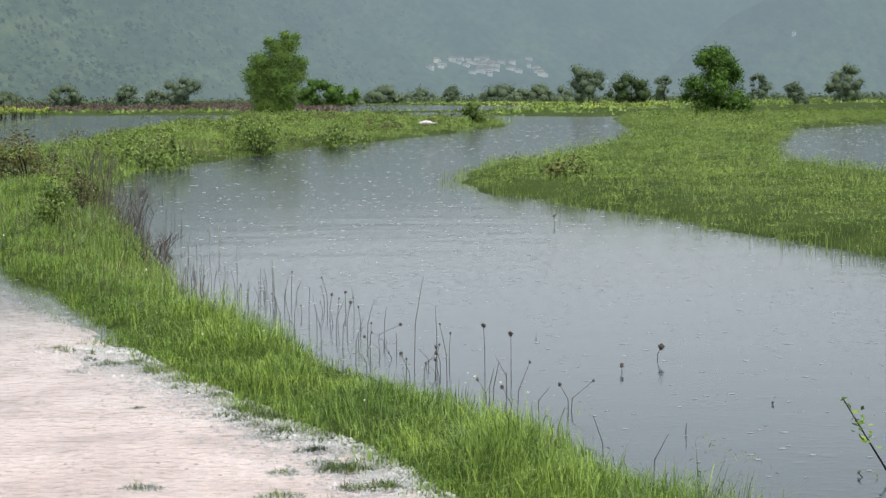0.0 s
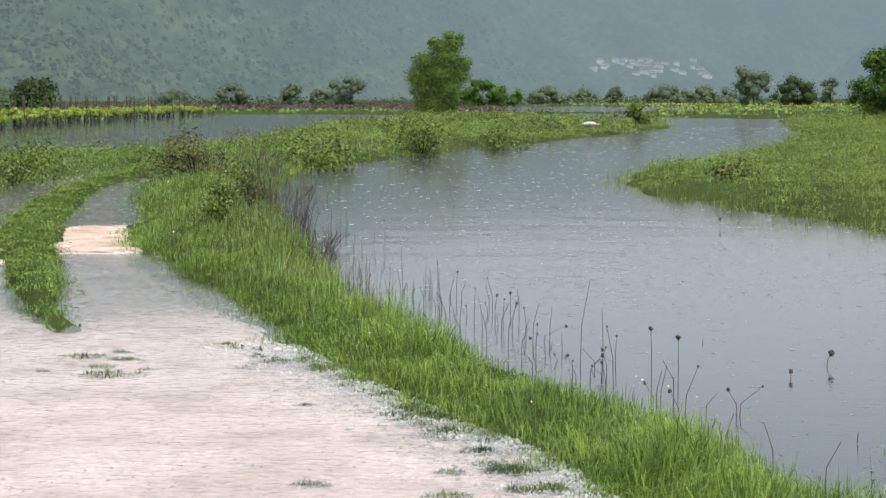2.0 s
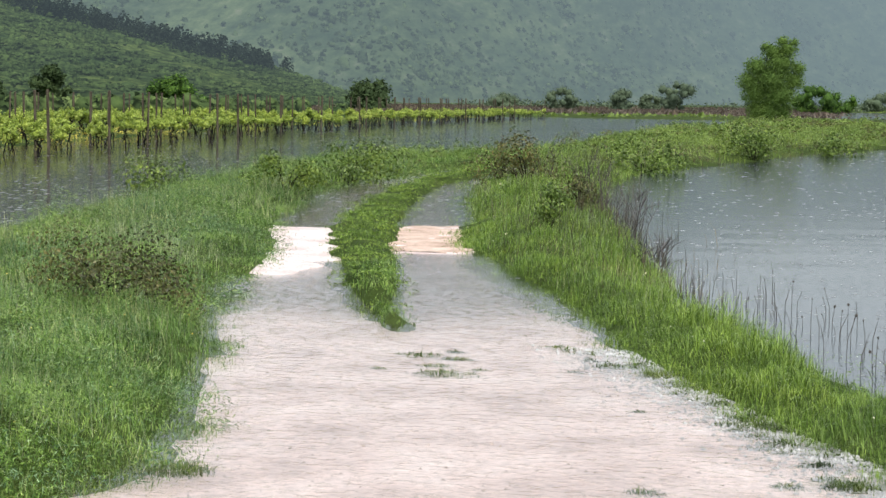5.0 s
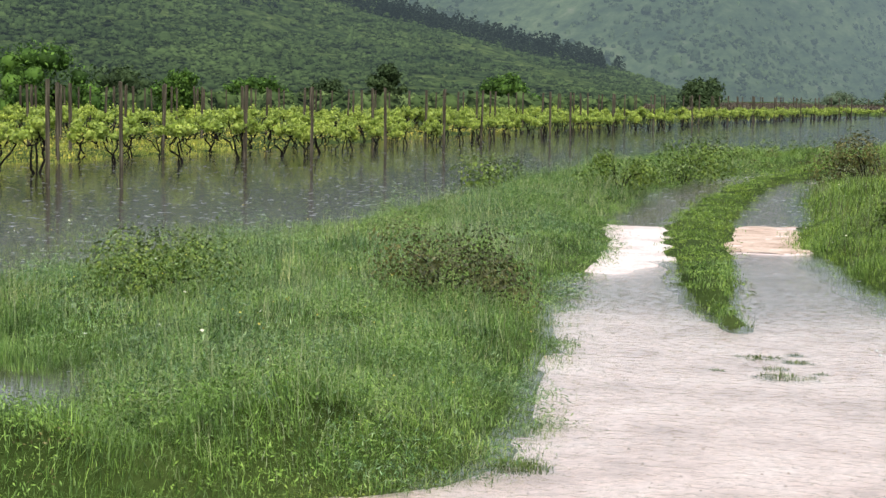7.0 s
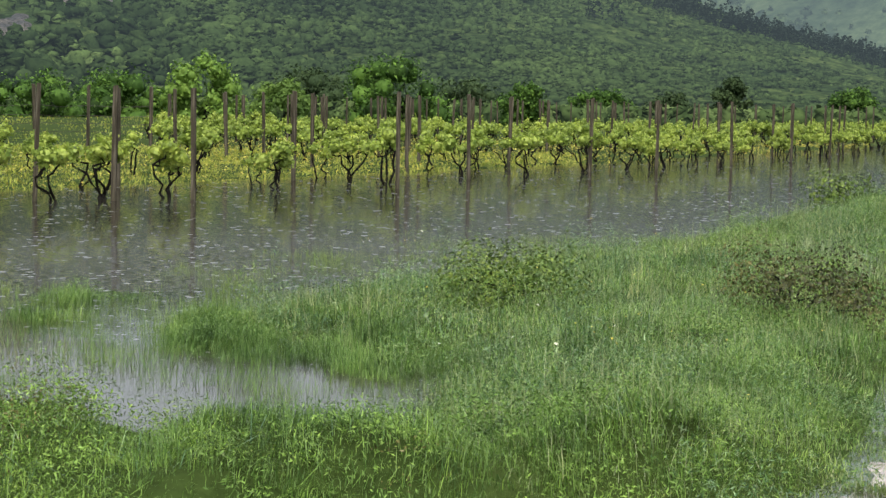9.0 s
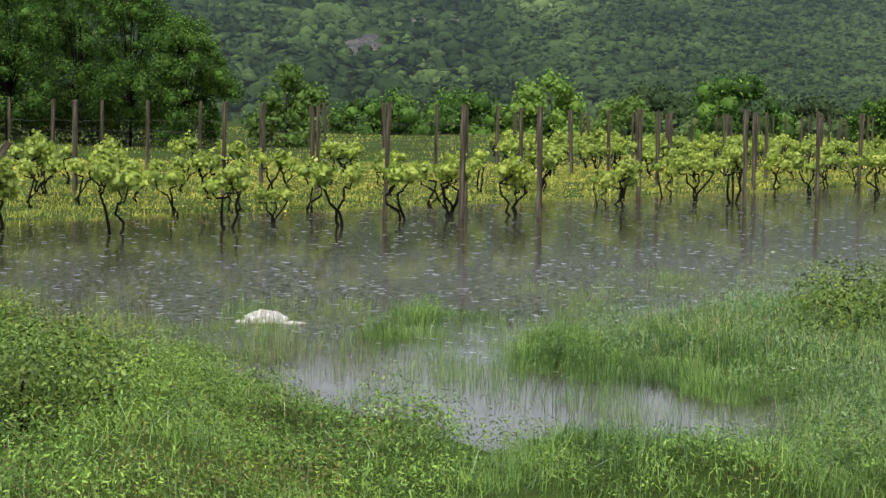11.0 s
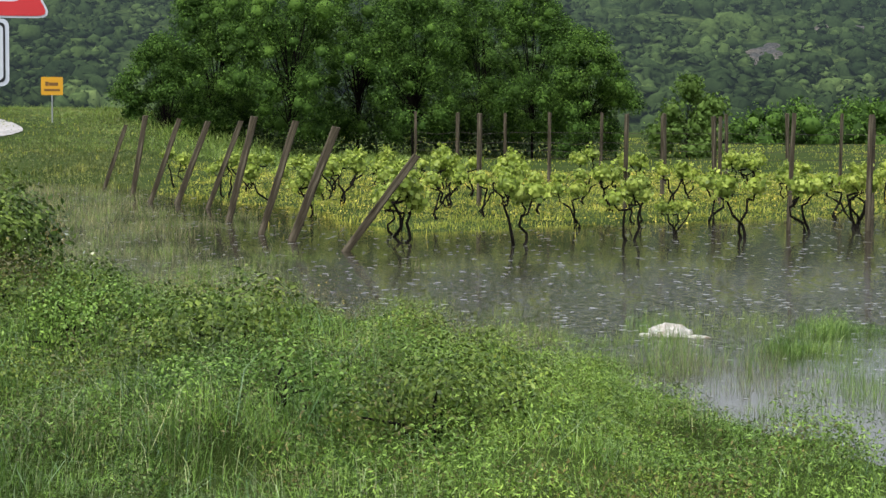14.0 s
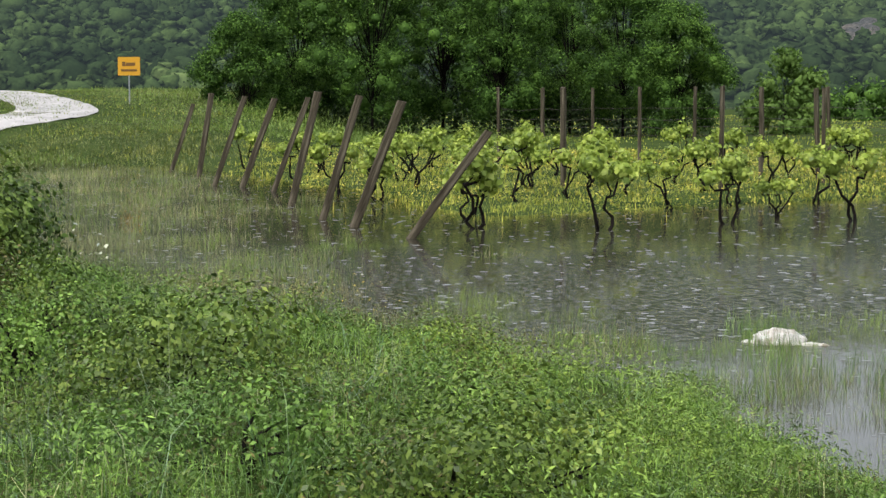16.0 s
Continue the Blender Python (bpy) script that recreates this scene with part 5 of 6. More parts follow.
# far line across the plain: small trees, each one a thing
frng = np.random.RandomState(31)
for i, (azm, dist, h, w, mat) in enumerate([(-4.3, 350, 7.6, 6.6, M_LEAF_HAZED), (-5.55, 330, 4.8, 7, M_LEAF_DARK), (-6.5, 420, 5.6, 4, M_LEAF_HAZED), (-10.3, 280, 3.0, 3.2, M_LEAF_HAZED), (-11.7, 350, 6.6, 6.2, M_LEAF_HAZED), (-9.2, 520, 7, 6, M_LEAF_HAZED),
                                            (10.9, 420, 4.4, 6.5, M_LEAF_HAZED), (9.2, 420, 4.4, 5.5, M_LEAF_HAZED), (7.55, 420, 5.8, 7.5, M_LEAF_HAZED), (8.3, 430, 3.4, 5, M_LEAF_HAZED), (3.6, 380, 4.8, 8, M_LEAF_TREE), (2.9, 400, 4, 7, M_LEAF_TREE),
                                            (1.7, 450, 3.6, 9, M_LEAF_HAZED), (-0.3, 500, 4.2, 5, M_LEAF_HAZED), (-1.9, 480, 4, 10, M_LEAF_HAZED), (-2.8, 480, 4, 9, M_LEAF_HAZED), (0.6, 520, 3.5, 9, M_LEAF_HAZED), (12.6, 430, 2.8, 7, M_LEAF_HAZED), (-3.4, 460, 3.5, 8, M_LEAF_HAZED), (-8.2, 450, 5, 5, M_LEAF_HAZED)]):
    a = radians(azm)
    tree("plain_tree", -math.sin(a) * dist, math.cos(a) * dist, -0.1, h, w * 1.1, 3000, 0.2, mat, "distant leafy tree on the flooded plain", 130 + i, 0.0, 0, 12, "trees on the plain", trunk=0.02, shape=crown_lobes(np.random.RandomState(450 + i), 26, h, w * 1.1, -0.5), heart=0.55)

# scrub on the near hill: uncountable low rounded bushes
def domes(r_, cx, cy, cz, size, flat=0.75, segs=8):
    """Uneven domed bushes of eight sides: vertices and triangles."""
    flat = flat + 0 * size
    k = len(cx)
    ang = np.arange(segs) * 2 * math.pi / segs
    rings = []
    for rad, up in ((1.0, -0.3), (0.95, 0.35), (0.62, 0.82)):
        off = r_.uniform(0.62, 1.28, (k, segs))
        a_ = ang[None] + r_.uniform(0, 6.283, (k, 1))
        rings.append(np.stack([cx[:, None] + np.cos(a_) * rad * off * size[:, None], cy[:, None] + np.sin(a_) * rad * off * size[:, None],
                               cz[:, None] + (up + r_.uniform(-0.16, 0.16, (k, segs))) * (flat * size)[:, None]], -1))
    top = np.stack([cx, cy, cz + size * flat * r_.uniform(0.85, 1.15, k)], -1)[:, None]
    v = np.concatenate(rings + [top], 1).reshape(-1, 3)
    base = np.arange(k)[:, None] * (3 * segs + 1)
    f = []
    for q in range(segs):
        w = (q + 1) % segs
        for lo in (0, segs):
            f.append(base + [lo + q, lo + w, lo + segs + w])
            f.append(base + [lo + q, lo + segs + w, lo + segs + q])
        f.append(base + [2 * segs + q, 2 * segs + w, 3 * segs])
    return v, np.concatenate(f, 0)


def bush_slope(name, r_, cx, cy, cz, size, tone, material, label, per, segs=7, flat=1.35):
    """Domed bushes with ragged leafy skins, each in its own tone."""
    v, f = domes(r_, cx, cy, cz, size * 0.8, flat, segs)
    one = 3 * segs + 1
    d = r_.normal(size=(len(cx) * per, 3))
    d[:, 2] = np.abs(d[:, 2]) + 0.05
    d /= np.linalg.norm(d, axis=1)[:, None]
    s3 = np.repeat(size, per)
    lv, lf = leaf_quads(r_, np.repeat(np.stack([cx, cy, cz], -1), per, 0) + d * s3[:, None] * np.stack([0.84 + 0 * s3, 0.84 + 0 * s3, np.repeat(0.83 * flat + 0 * size, per)], -1) * r_.uniform(0.85, 1.12, (len(d), 1)), s3 * 0.3, 0.6, 1.2, 0.5, facing=d)
    f = np.concatenate([f, lf[:, [0, 1, 2]] + len(v), lf[:, [0, 2, 3]] + len(v)])
    me = mesh_np(name, np.concatenate([v, lv]), f, material)
    tones = np.concatenate([np.repeat(tone, one), np.repeat(tone, per * 4) + r_.uniform(-0.05, 0.05, len(tone) * per).repeat(4)])
    att_ = me.attributes.new("tone", "FLOAT", "POINT")
    att_.data.foreach_set("value", np.clip(tones, 0, 1).astype(np.float32))
    tagged(new(name, me), label, "scrub", kind="stuff")


srng = np.random.RandomState(17)
n = 18000
sa = np.where(srng.uniform(0, 1, n) < 0.7, srng.uniform(16.4, 42, n), srng.uniform(40, 76, n))
st = srng.uniform(0.0, 1.0, n)
sx, sy, sz = hill_height(sa, st)
sel = np.degrees(np.arctan2(sz - 1.6, np.hypot(sx, sy)))
bare = (np.hypot((sa - 46.5) / 0.75, (sel - 2.05) / 0.42) < 1) | ((np.abs(sel - 1.68 - 0.05 * np.sin(sa * 2)) < 0.10) & (sa > 62)) | ((np.abs(sel - 2.98) < 0.07) & (sa > 43) & (sa < 51))
keep = (ruffle(sx, sy, 26) + srng.normal(0, 0.5, n) > np.interp(sa, [17, 30, 42], [-0.2, -0.35, -1.2])) & (sel < 4.3) & ~bare
sa, st, sx, sy, sz, sel = (q[keep] for q in (sa, st, sx, sy, sz, sel))
size = srng.uniform(0.55, 1.25, len(sx)) * np.interp(sa, [20, 32, 46], [1.0, 1.3, 2.7]) * (1 + 0.5 * (srng.uniform(0, 1, len(sx)) > 0.94))
tone = np.clip(np.interp(sa, [25, 45], [0.5, 0.36]) + np.interp(sa, [30, 45], [0.16, 0.28]) * ruffle(sx, sy, 30) + srng.normal(0, 1, len(sx)) * np.interp(sa, [30, 45], [0.05, 0.18]), 0.02, 0.98)
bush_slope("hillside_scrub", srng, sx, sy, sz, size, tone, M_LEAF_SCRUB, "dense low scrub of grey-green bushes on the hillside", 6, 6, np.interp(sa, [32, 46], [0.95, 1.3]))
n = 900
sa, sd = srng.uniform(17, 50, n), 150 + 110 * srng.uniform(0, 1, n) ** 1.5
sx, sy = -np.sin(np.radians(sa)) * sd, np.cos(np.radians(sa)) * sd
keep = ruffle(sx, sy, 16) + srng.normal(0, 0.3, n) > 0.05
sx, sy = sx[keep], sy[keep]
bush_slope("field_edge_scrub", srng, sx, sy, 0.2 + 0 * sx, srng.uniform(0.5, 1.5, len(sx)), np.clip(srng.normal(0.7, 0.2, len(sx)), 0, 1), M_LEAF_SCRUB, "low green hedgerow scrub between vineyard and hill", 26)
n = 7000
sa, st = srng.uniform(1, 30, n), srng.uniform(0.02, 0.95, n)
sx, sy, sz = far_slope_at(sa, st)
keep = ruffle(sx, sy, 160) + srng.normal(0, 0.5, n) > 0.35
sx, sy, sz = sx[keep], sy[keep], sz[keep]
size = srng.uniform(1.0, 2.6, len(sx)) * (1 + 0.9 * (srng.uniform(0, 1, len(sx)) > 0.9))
bush_slope("far_slope_scrub", srng, sx, sy, sz, size, srng.uniform(0, 1, len(sx)), M_FAR_SCRUB, "scattered dark bushes on the far slope, haze painted in", 6, 6)


def outcrop(azdeg, t0, t1, wide):
    """A bare slip of grey-brown rock in the scrub."""
    aa, tt = np.meshgrid(np.linspace(azdeg - wide, azdeg + wide, 22), np.linspace(t0, t1, 16), indexing="ij")
    x, y, z = hill_height(aa, tt)
    edge = 1 - np.hypot((aa - azdeg) / wide, (tt - (t0 + t1) / 2) / (t1 - t0) * 2)
    z = z + 1.2 * ease(edge + 0.25 * ruffle(x, y, 5), 0.0, 0.4) + 0.45 * ruffle(x, z * 3, 2.0) - 0.6
    i = np.arange(22 * 16).reshape(22, 16)
    q = np.stack([i[:-1, :-1], i[1:, :-1], i[1:, 1:], i[:-1, 1:]], -1).reshape(-1, 4)
    tagged(new("rock_outcrop", mesh_np("rock_outcrop", np.stack([x, y, z], -1).reshape(-1, 3), q, M_ROCK)), "bare grey-brown rock slip among the hillside scrub", "rock")


outcrop(46.6, 0.28, 0.42, 0.65)
outcrop(44.4, 0.46, 0.52, 1.1)


# ---- far hedges and the dark belt of conifers on the spur ----
hrng = np.random.RandomState(51)
n = 420
ha, hd = hrng.uniform(-14, 14, n), hrng.uniform(420, 640, n)
hs = hrng.uniform(0.8, 2.2, n)
per = 40
c = np.repeat(np.stack([-np.sin(np.radians(ha)) * hd, np.cos(np.radians(ha)) * hd, hs * 0.5], -1), per, 0)
d = hrng.normal(size=(n * per, 3))
d /= np.linalg.norm(d, axis=1)[:, None]
c = c + d * np.repeat(hs, per)[:, None] * [1.7, 1.0, 0.7] * hrng.uniform(0.4, 1.0, (n * per, 1))
v, f = leaf_quads(hrng, c, np.repeat(hs, per) * 0.25, 0.6, 1.2)
tagged(new("far_hedge", mesh_np("far_hedge", v, f, M_LEAF_HAZED)), "distant hedges and bushes along the foot of the hills", "hedge", kind="stuff")

n = 520
ca = np.concatenate([hrng.uniform(19.4, 28.5, n - 16), hrng.normal(19.0, 0.08, 6), hrng.normal(29.4, 0.35, 10)])
ct = np.concatenate([0.985 - hrng.uniform(0, 0.13, n - 16), hrng.uniform(0.9, 0.97, 6), hrng.uniform(0.68, 0.74, 10)])
cx, cy, cz = hill_height(ca, np.clip(ct, 0.5, 1))
ch = hrng.uniform(2.6, 5.2, n)
per = 36
t_ = hrng.uniform(0, 1, n * per)
c = np.repeat(np.stack([cx, cy, cz], -1), per, 0)
w_ = np.repeat(ch, per) * 0.36 * (1.05 - t_) ** 0.7
aa = hrng.uniform(0, 6.283, n * per)
c = c + np.stack([np.cos(aa) * w_, np.sin(aa) * w_, t_ * np.repeat(ch, per)], -1)
v, f = leaf_quads(hrng, c, np.repeat(ch, per) * 0.15, 0.4, 1.3)
tagged(new("conifer_belt", mesh_np("conifer_belt", v, f, M_BELT)), "dark belt of conifers along the crest of the spur", "conifers", kind="stuff")


# ---- village on the far slope ----
def far_slope(azdeg, el):
    """The place on the far hill that is seen el degrees high."""
    best = min((abs(math.degrees(math.atan2(p[2] - 1.6, math.hypot(p[0], p[1]))) - el), p) for p in zip(*far_slope_at(np.full(184, float(azdeg)), np.arange(16, 200) / 200)))
    return tuple(float(q) for q in best[1])


def house(x, y, z, w, dp, h, turn, seed):
    e = thing("house", x, y, z, "small pale plastered house with a clay-tiled roof", "house", "hillside village", turn)
    bm = bmesh.new()
    bmesh.ops.create_cube(bm, size=1.0, matrix=Matrix.Translation((0, 0, h / 2 - 2)) @ Matrix.Diagonal((w, dp, h + 4, 1)))
    part("wall", bm, M_WALL, e)
    bm = bmesh.new()
    r_ = h * 0.45
    pts = [(-w * 0.54, -dp * 0.56, h), (w * 0.54, -dp * 0.56, h), (w * 0.54, dp * 0.56, h), (-w * 0.54, dp * 0.56, h), (-w * 0.54, 0, h + r_), (w * 0.54, 0, h + r_)]
    q = [bm.verts.new(p) for p in pts]
    for fa in ((0, 1, 5, 4), (2, 3, 4, 5), (0, 4, 3), (1, 2, 5), (0, 3, 2, 1)):
        bm.faces.new([q[k] for k in fa])
    part("roof", bm, M_TILE, e, "clay tile roof")


for i in range(52):
    if i < 44:
        a_, el = -1.3 + hrng.normal(0, 0.75), 0.85 + hrng.normal(0, 0.10)
    else:
        a_, el = hrng.uniform(-6.5, -2.6), 0.65 + hrng.uniform(-0.05, 0.12)
    el += 0.07 * (a_ + 1.3)
    x, y, z = far_slope(a_, max(0.4, el))
    house(x, y, z, hrng.uniform(5, 10), hrng.uniform(5, 7), hrng.uniform(2.5, 4.5), math.degrees(math.atan2(-x, y)) + hrng.uniform(-30, 30), i)
for a_, el, s in ((-10.2, 1.55, 4.5),):
    x, y, z = (float(q) for q in ridge_at(np.array([a_]), np.array([0.58])))
    house(x, y, z, s, s, s * 0.8, 10, 99)

# ---- bushes on the banks ----
def bramble(x, y, height, width, leaves, leaf, label, seed, material=None):
    r_ = np.random.RandomState(seed)
    e = thing("bramble_bush", x, y, ground_z(x, y), label, "bush", "bank bushes")
    blobs = lobes(r_, 9, height, width, 0.0)
    for b in blobs:
        bm = bmesh.new()
        mid = Vector((b[0] * 0.4, b[1] * 0.4, b[2] * 0.75))
        tube(bm, [(b[0] * 0.1, b[1] * 0.1, -0.05), mid, b[:3]], [0.012, 0.009, 0.004], 5)
        part("stem", bm, M_BARK, e)
    spots_, ways_ = cloud(r_, leaves, blobs)
    v, f = leaf_quads(r_, spots_, leaf, facing=ways_ * 1.3)
    part_np("leaves", v, f, material or M_LEAF_BRAMBLE, e)
    return e


bramble(-7.6, 11.9, 0.3, 1.7, 5200, 0.02, "dark leafy bramble bush in the tall verge grass", 1, M_LEAF_THICKET)
bramble(-5.95, 13.0, 0.36, 1.8, 4600, 0.019, "tangled brown-green bush in the tall verge grass", 2, M_LEAF_BROWN)
bramble(-13.6, 33.2, 0.6, 2.4, 2000, 0.045, "low dark bush on the verge by the flooded field", 3)
bramble(-10.4, 30.0, 0.6, 1.4, 1600, 0.038, "dark green bush at the bend of the track", 4)
bramble(-11.2, 36.0, 0.7, 2.4, 2000, 0.045, "dark green bush at the bend of the track", 5)
bramble(-4.5, 22.4, 0.45, 0.6, 1200, 0.025, "dark little bush on the river bank", 6)
bramble(-4.9, 26.4, 0.5, 0.8, 900, 0.028, "brown-green thorny bush on the river bank", 7, M_LEAF_BROWN)
bramble(-7.4, 34.8, 0.7, 2.0, 1800, 0.04, "tangled brown-green bush on the river bank", 8, M_LEAF_BROWN)
bramble(-15.4, 6.0, 0.6, 2.3, 9500, 0.033, "tall bramble thicket on the roadside bank", 9, M_LEAF_BRAMBLE)
bramble(-13.9, 5.0, 0.38, 1.8, 4000, 0.024, "bramble thicket with brown shoots on the roadside bank", 10, M_LEAF_BROWN)
bramble(-10.9, 4.7, 0.42, 1.3, 4000, 0.017, "low dark bramble on the roadside bank", 11, M_LEAF_THICKET)
bramble(-11.9, 4.4, 0.34, 1.4, 3000, 0.017, "low tangled brown bramble on the roadside bank", 18, M_LEAF_BROWN)
bramble(-7.4, 4.9, 0.3, 1.1, 3400, 0.016, "low dark bramble on the roadside bank", 19, M_LEAF_THICKET)
bramble(-9.0, 4.7, 0.34, 1.2, 2800, 0.021, "low dark bramble on the roadside bank", 12, M_LEAF_THICKET)
brng = np.random.RandomState(71)
for q in range(12):
    x_ = -6.6 - 0.72 * q + brng.uniform(-0.3, 0.3)
    bramble(x_, brng.uniform(4.0, 5.0), brng.uniform(0.2, 0.34), brng.uniform(0.7, 1.2), 2600, 0.0155, "low leafy bramble mound on the roadside bank", 500 + q, (M_LEAF_THICKET, M_LEAF_BRAMBLE, M_GRASS_SOUTH)[q % 3])
bramble(-6.6, 43.5, 0.75, 2.6, 1500, 0.055, "dark rough bush on the river bank", 14)
bramble(-5.2, 55, 0.8, 2.4, 1300, 0.06, "dark rough bush on the river bank", 15)
bramble(-3.4, 62, 0.8, 2.2, 1200, 0.06, "dark rough bush on the river bank", 16)
bramble(2.1, 33.5, 0.3, 0.9, 420, 0.04, "withered brown bush in the bank sedge", 17, M_LEAF_BROWN)

# ---- dry reeds at the river's edge ----
def is_river_edge(x, y, z, into, road):
    d_ = inside(x, y, W_BANK)
    return (d_ < 0.12 + 0.5 * (y > 19)) & (d_ > -0.75 - 0.35 * ruffle(x, y, 2.0)) & (x > -7.5) & (y > 8.8) & (y < 37) & (ruffle(x, y, 1.7) > 0.15)


stand("dry_reeds", rng, 3600, (-8, 14, 8.5, 38, 0.9), is_river_edge, lambda x, y, r: 0.30 + 0.12 * ruffle(x, y, 0.4) + 0.12 * (y > 20), 0.0024, M_DRY, "thin grey-brown dead reed stalks standing in the river", "reeds", lean=0.22, tuft=2, spread=0.06)


def is_tip(x, y, z, into, road):
    d_ = inside(x, y, R_BANK)
    return (d_ < 0.1) & (d_ > -0.55) & (x < 6) & (y < 42)


stand("bank_reeds", rng, 2600, (-14, 1, 18, 42, 0.9), is_tip, from_bed(0.17), 0.0022, M_GRASS_FAR, "green reeds standing in the water along the bank", "reeds", lean=0.15, tuft=3, spread=0.06)
wrng = np.random.RandomState(77)
REED_X = -1.59


def stalk(x, y, high_, head, lean, seed):
    e = thing("water_weed", x, y, -0.02, "dead dark weed stalk with a seed head standing in the river", "plant", "weed stalks in the river")
    r_ = np.random.RandomState(seed)
    bm = bmesh.new()
    top = Vector((lean, r_.uniform(-0.03, 0.03), high_))
    tube(bm, [(0, 0, -0.5), (lean * 0.3, 0, high_ * 0.5), top], [0.0028, 0.0023, 0.0012], 5)
    part("stem", bm, M_DRY_STEM, e)
    if head:
        bm = bmesh.new()
        bmesh.ops.create_icosphere(bm, subdivisions=2, radius=head * 0.3)
        for v_ in bm.verts:
            v_.co = Vector((v_.co.x, v_.co.y, v_.co.z * 1.25)) * (1 + 1.1 * noise.noise(v_.co * (7 / head) + Vector((seed, 0, 0)))) + top
        part("seed_head", bm, M_DRY_STEM, e, "small dark seed head")


for i, (x, y, hh, hd_, ln) in enumerate([(-0.83, 14.03, 0.2, 0.03, 0.02), (-0.75, 14.78, 0.14, 0.03, 0.0), (-0.56, 13.17, 0.2, 0.02, -0.02), (-0.4, 12.85, 0.24, 0.0, 0.02), (-0.19, 11.48, 0.56, 0.0, 0.07),
                                       (-0.04, 11.72, 0.36, 0.0, -0.01), (0.03, 11.71, 0.19, 0.02, 0.01), (0.24, 11.22, 0.3, 0.035, -0.01), (0.38, 10.94, 0.28, 0.04, 0.0), (1.29, 11.75, 0.1, 0.05, 0.03), (1.03, 11.18, 0.06, 0.04, 0.0),
                                       (1.7, 10.0, 0.03, 0.02, 0.0), (1.14, 9.09, 0.08, 0.0, 0.0), (-1.02, 13.19, 0.24, 0.0, 0.01), (0.61, 12.79, 0.05, 0.0, 0.0), (1.4, 24.4, 0.12, 0.05, 0.0), (0.7, 8.3, 0.25, 0.0, -0.06), (0.85, 8.0, 0.22, 0.0, 0.08), (0.5, 8.8, 0.2, 0.0, 0.05)]):
    stalk(x, y, hh, hd_, ln, i)


# more thin stalks in clumps along the river's edge
for i in range(104):
    if i < 44:
        y_ = wrng.uniform(9.6, 13.6)
        x_ = float(np.interp(y_, [9.1, 10.1, 11.4, 13.0, 15.6], [0.3, -0.1, -0.7, -1.3, -2.2])) + wrng.uniform(0.15, 0.75)
        stalk(x_, y_, wrng.uniform(0.05, 0.38) ** 1.1, wrng.choice([0.0, 0.0, 0.018, 0.028]), wrng.normal(0, 0.07), 200 + i)
    else:
        y_ = 15.2 + wrng.normal(0, 0.7)
        stalk(REED_X - 0.36 * (y_ - 15.2) + wrng.normal(0, 0.28), y_, wrng.uniform(0.08, 0.28), wrng.choice([0.0, 0.015, 0.02]), wrng.normal(0, 0.03), 200 + i)


def bare_shrub(x, y, high_, wide, seed):
    """A leafless tangle of thin forking twigs."""
    r_ = np.random.RandomState(seed)
    e = thing("bare_shrub", x, y, ground_z(x, y) - 0.02, "leafless grey-brown twiggy shrub at the river's edge", "shrub", "bare shrubs on the bank")
    for q in range(11):
        a_, h_ = r_.uniform(0, 6.283), high_ * r_.uniform(0.5, 1.0)
        tip = Vector((math.cos(a_) * wide * r_.uniform(0.1, 0.5), math.sin(a_) * wide * r_.uniform(0.1, 0.5), h_))
        mid = tip * 0.5 + Vector((r_.normal(0, 0.04), r_.normal(0, 0.04), 0.02))
        bm = bmesh.new()
        tube(bm, [(tip.x * 0.15, tip.y * 0.15, -0.15), mid, tip], [0.007, 0.005, 0.002], 4)
        for b in range(3):
            s_ = mid.lerp(tip, r_.uniform(0, 0.7))
            w_ = s_ + Vector((r_.normal(0, 0.1), r_.normal(0, 0.1), r_.uniform(0.06, 0.2)))
            tube(bm, [s_, s_.lerp(w_, 0.5) + Vector((0.01, 0, 0.01)), w_], [0.004, 0.003, 0.0015], 4)
        part("twig", bm, M_DRY_STEM, e)


for i, (x, y, hh, ww) in enumerate([(-3.05, 20.6, 0.45, 0.8), (-3.5, 22.2, 0.6, 0.9), (-3.9, 24.4, 0.7, 1.1), (-4.5, 26.6, 0.75, 1.2), (-4.9, 28.5, 0.8, 1.2), (-5.5, 31.2, 0.8, 1.3), (-6.4, 35.4, 0.9, 1.5), (-2.6, 17.4, 0.4, 0.5), (-7.6, 37.5, 0.8, 1.4)]):
    bare_shrub(x, y, hh, ww, 40 + i)


def twig_shrub(x, y):
    """A thin leafy shoot on the near bank."""
    e = thing("twig_shrub", x, y, ground_z(x, y), "thin shoots with small green leaves on the river bank", "plant")
    r_ = np.random.RandomState(5)
    for (dx, h_) in ((-0.12, 0.62), (0.1, 0.5), (-0.05, 0.3), (0.2, 0.66)):
        bm = bmesh.new()
        p = [Vector((0.1 + dx * 0.2, 0, -0.1)), Vector((0.1 + dx * 0.3, 0, h_ * 0.5)), Vector((dx, 0.05, h_))]
        tube(bm, p, [0.006, 0.005, 0.002], 5)
        s_ = part("shoot", bm, M_BARK, e)
        k_ = r_.uniform(0.35, 1, 26)[:, None]
        c_ = np.array(p[1]) * (1 - k_) + np.array(p[2]) * k_ + r_.normal(0, 0.025, (26, 3))
        v, f = leaf_quads(r_, c_, 0.022)
        part_np("leaves", v, f, M_GRASS_STRIP, s_)


twig_shrub(1.78, 8.0)

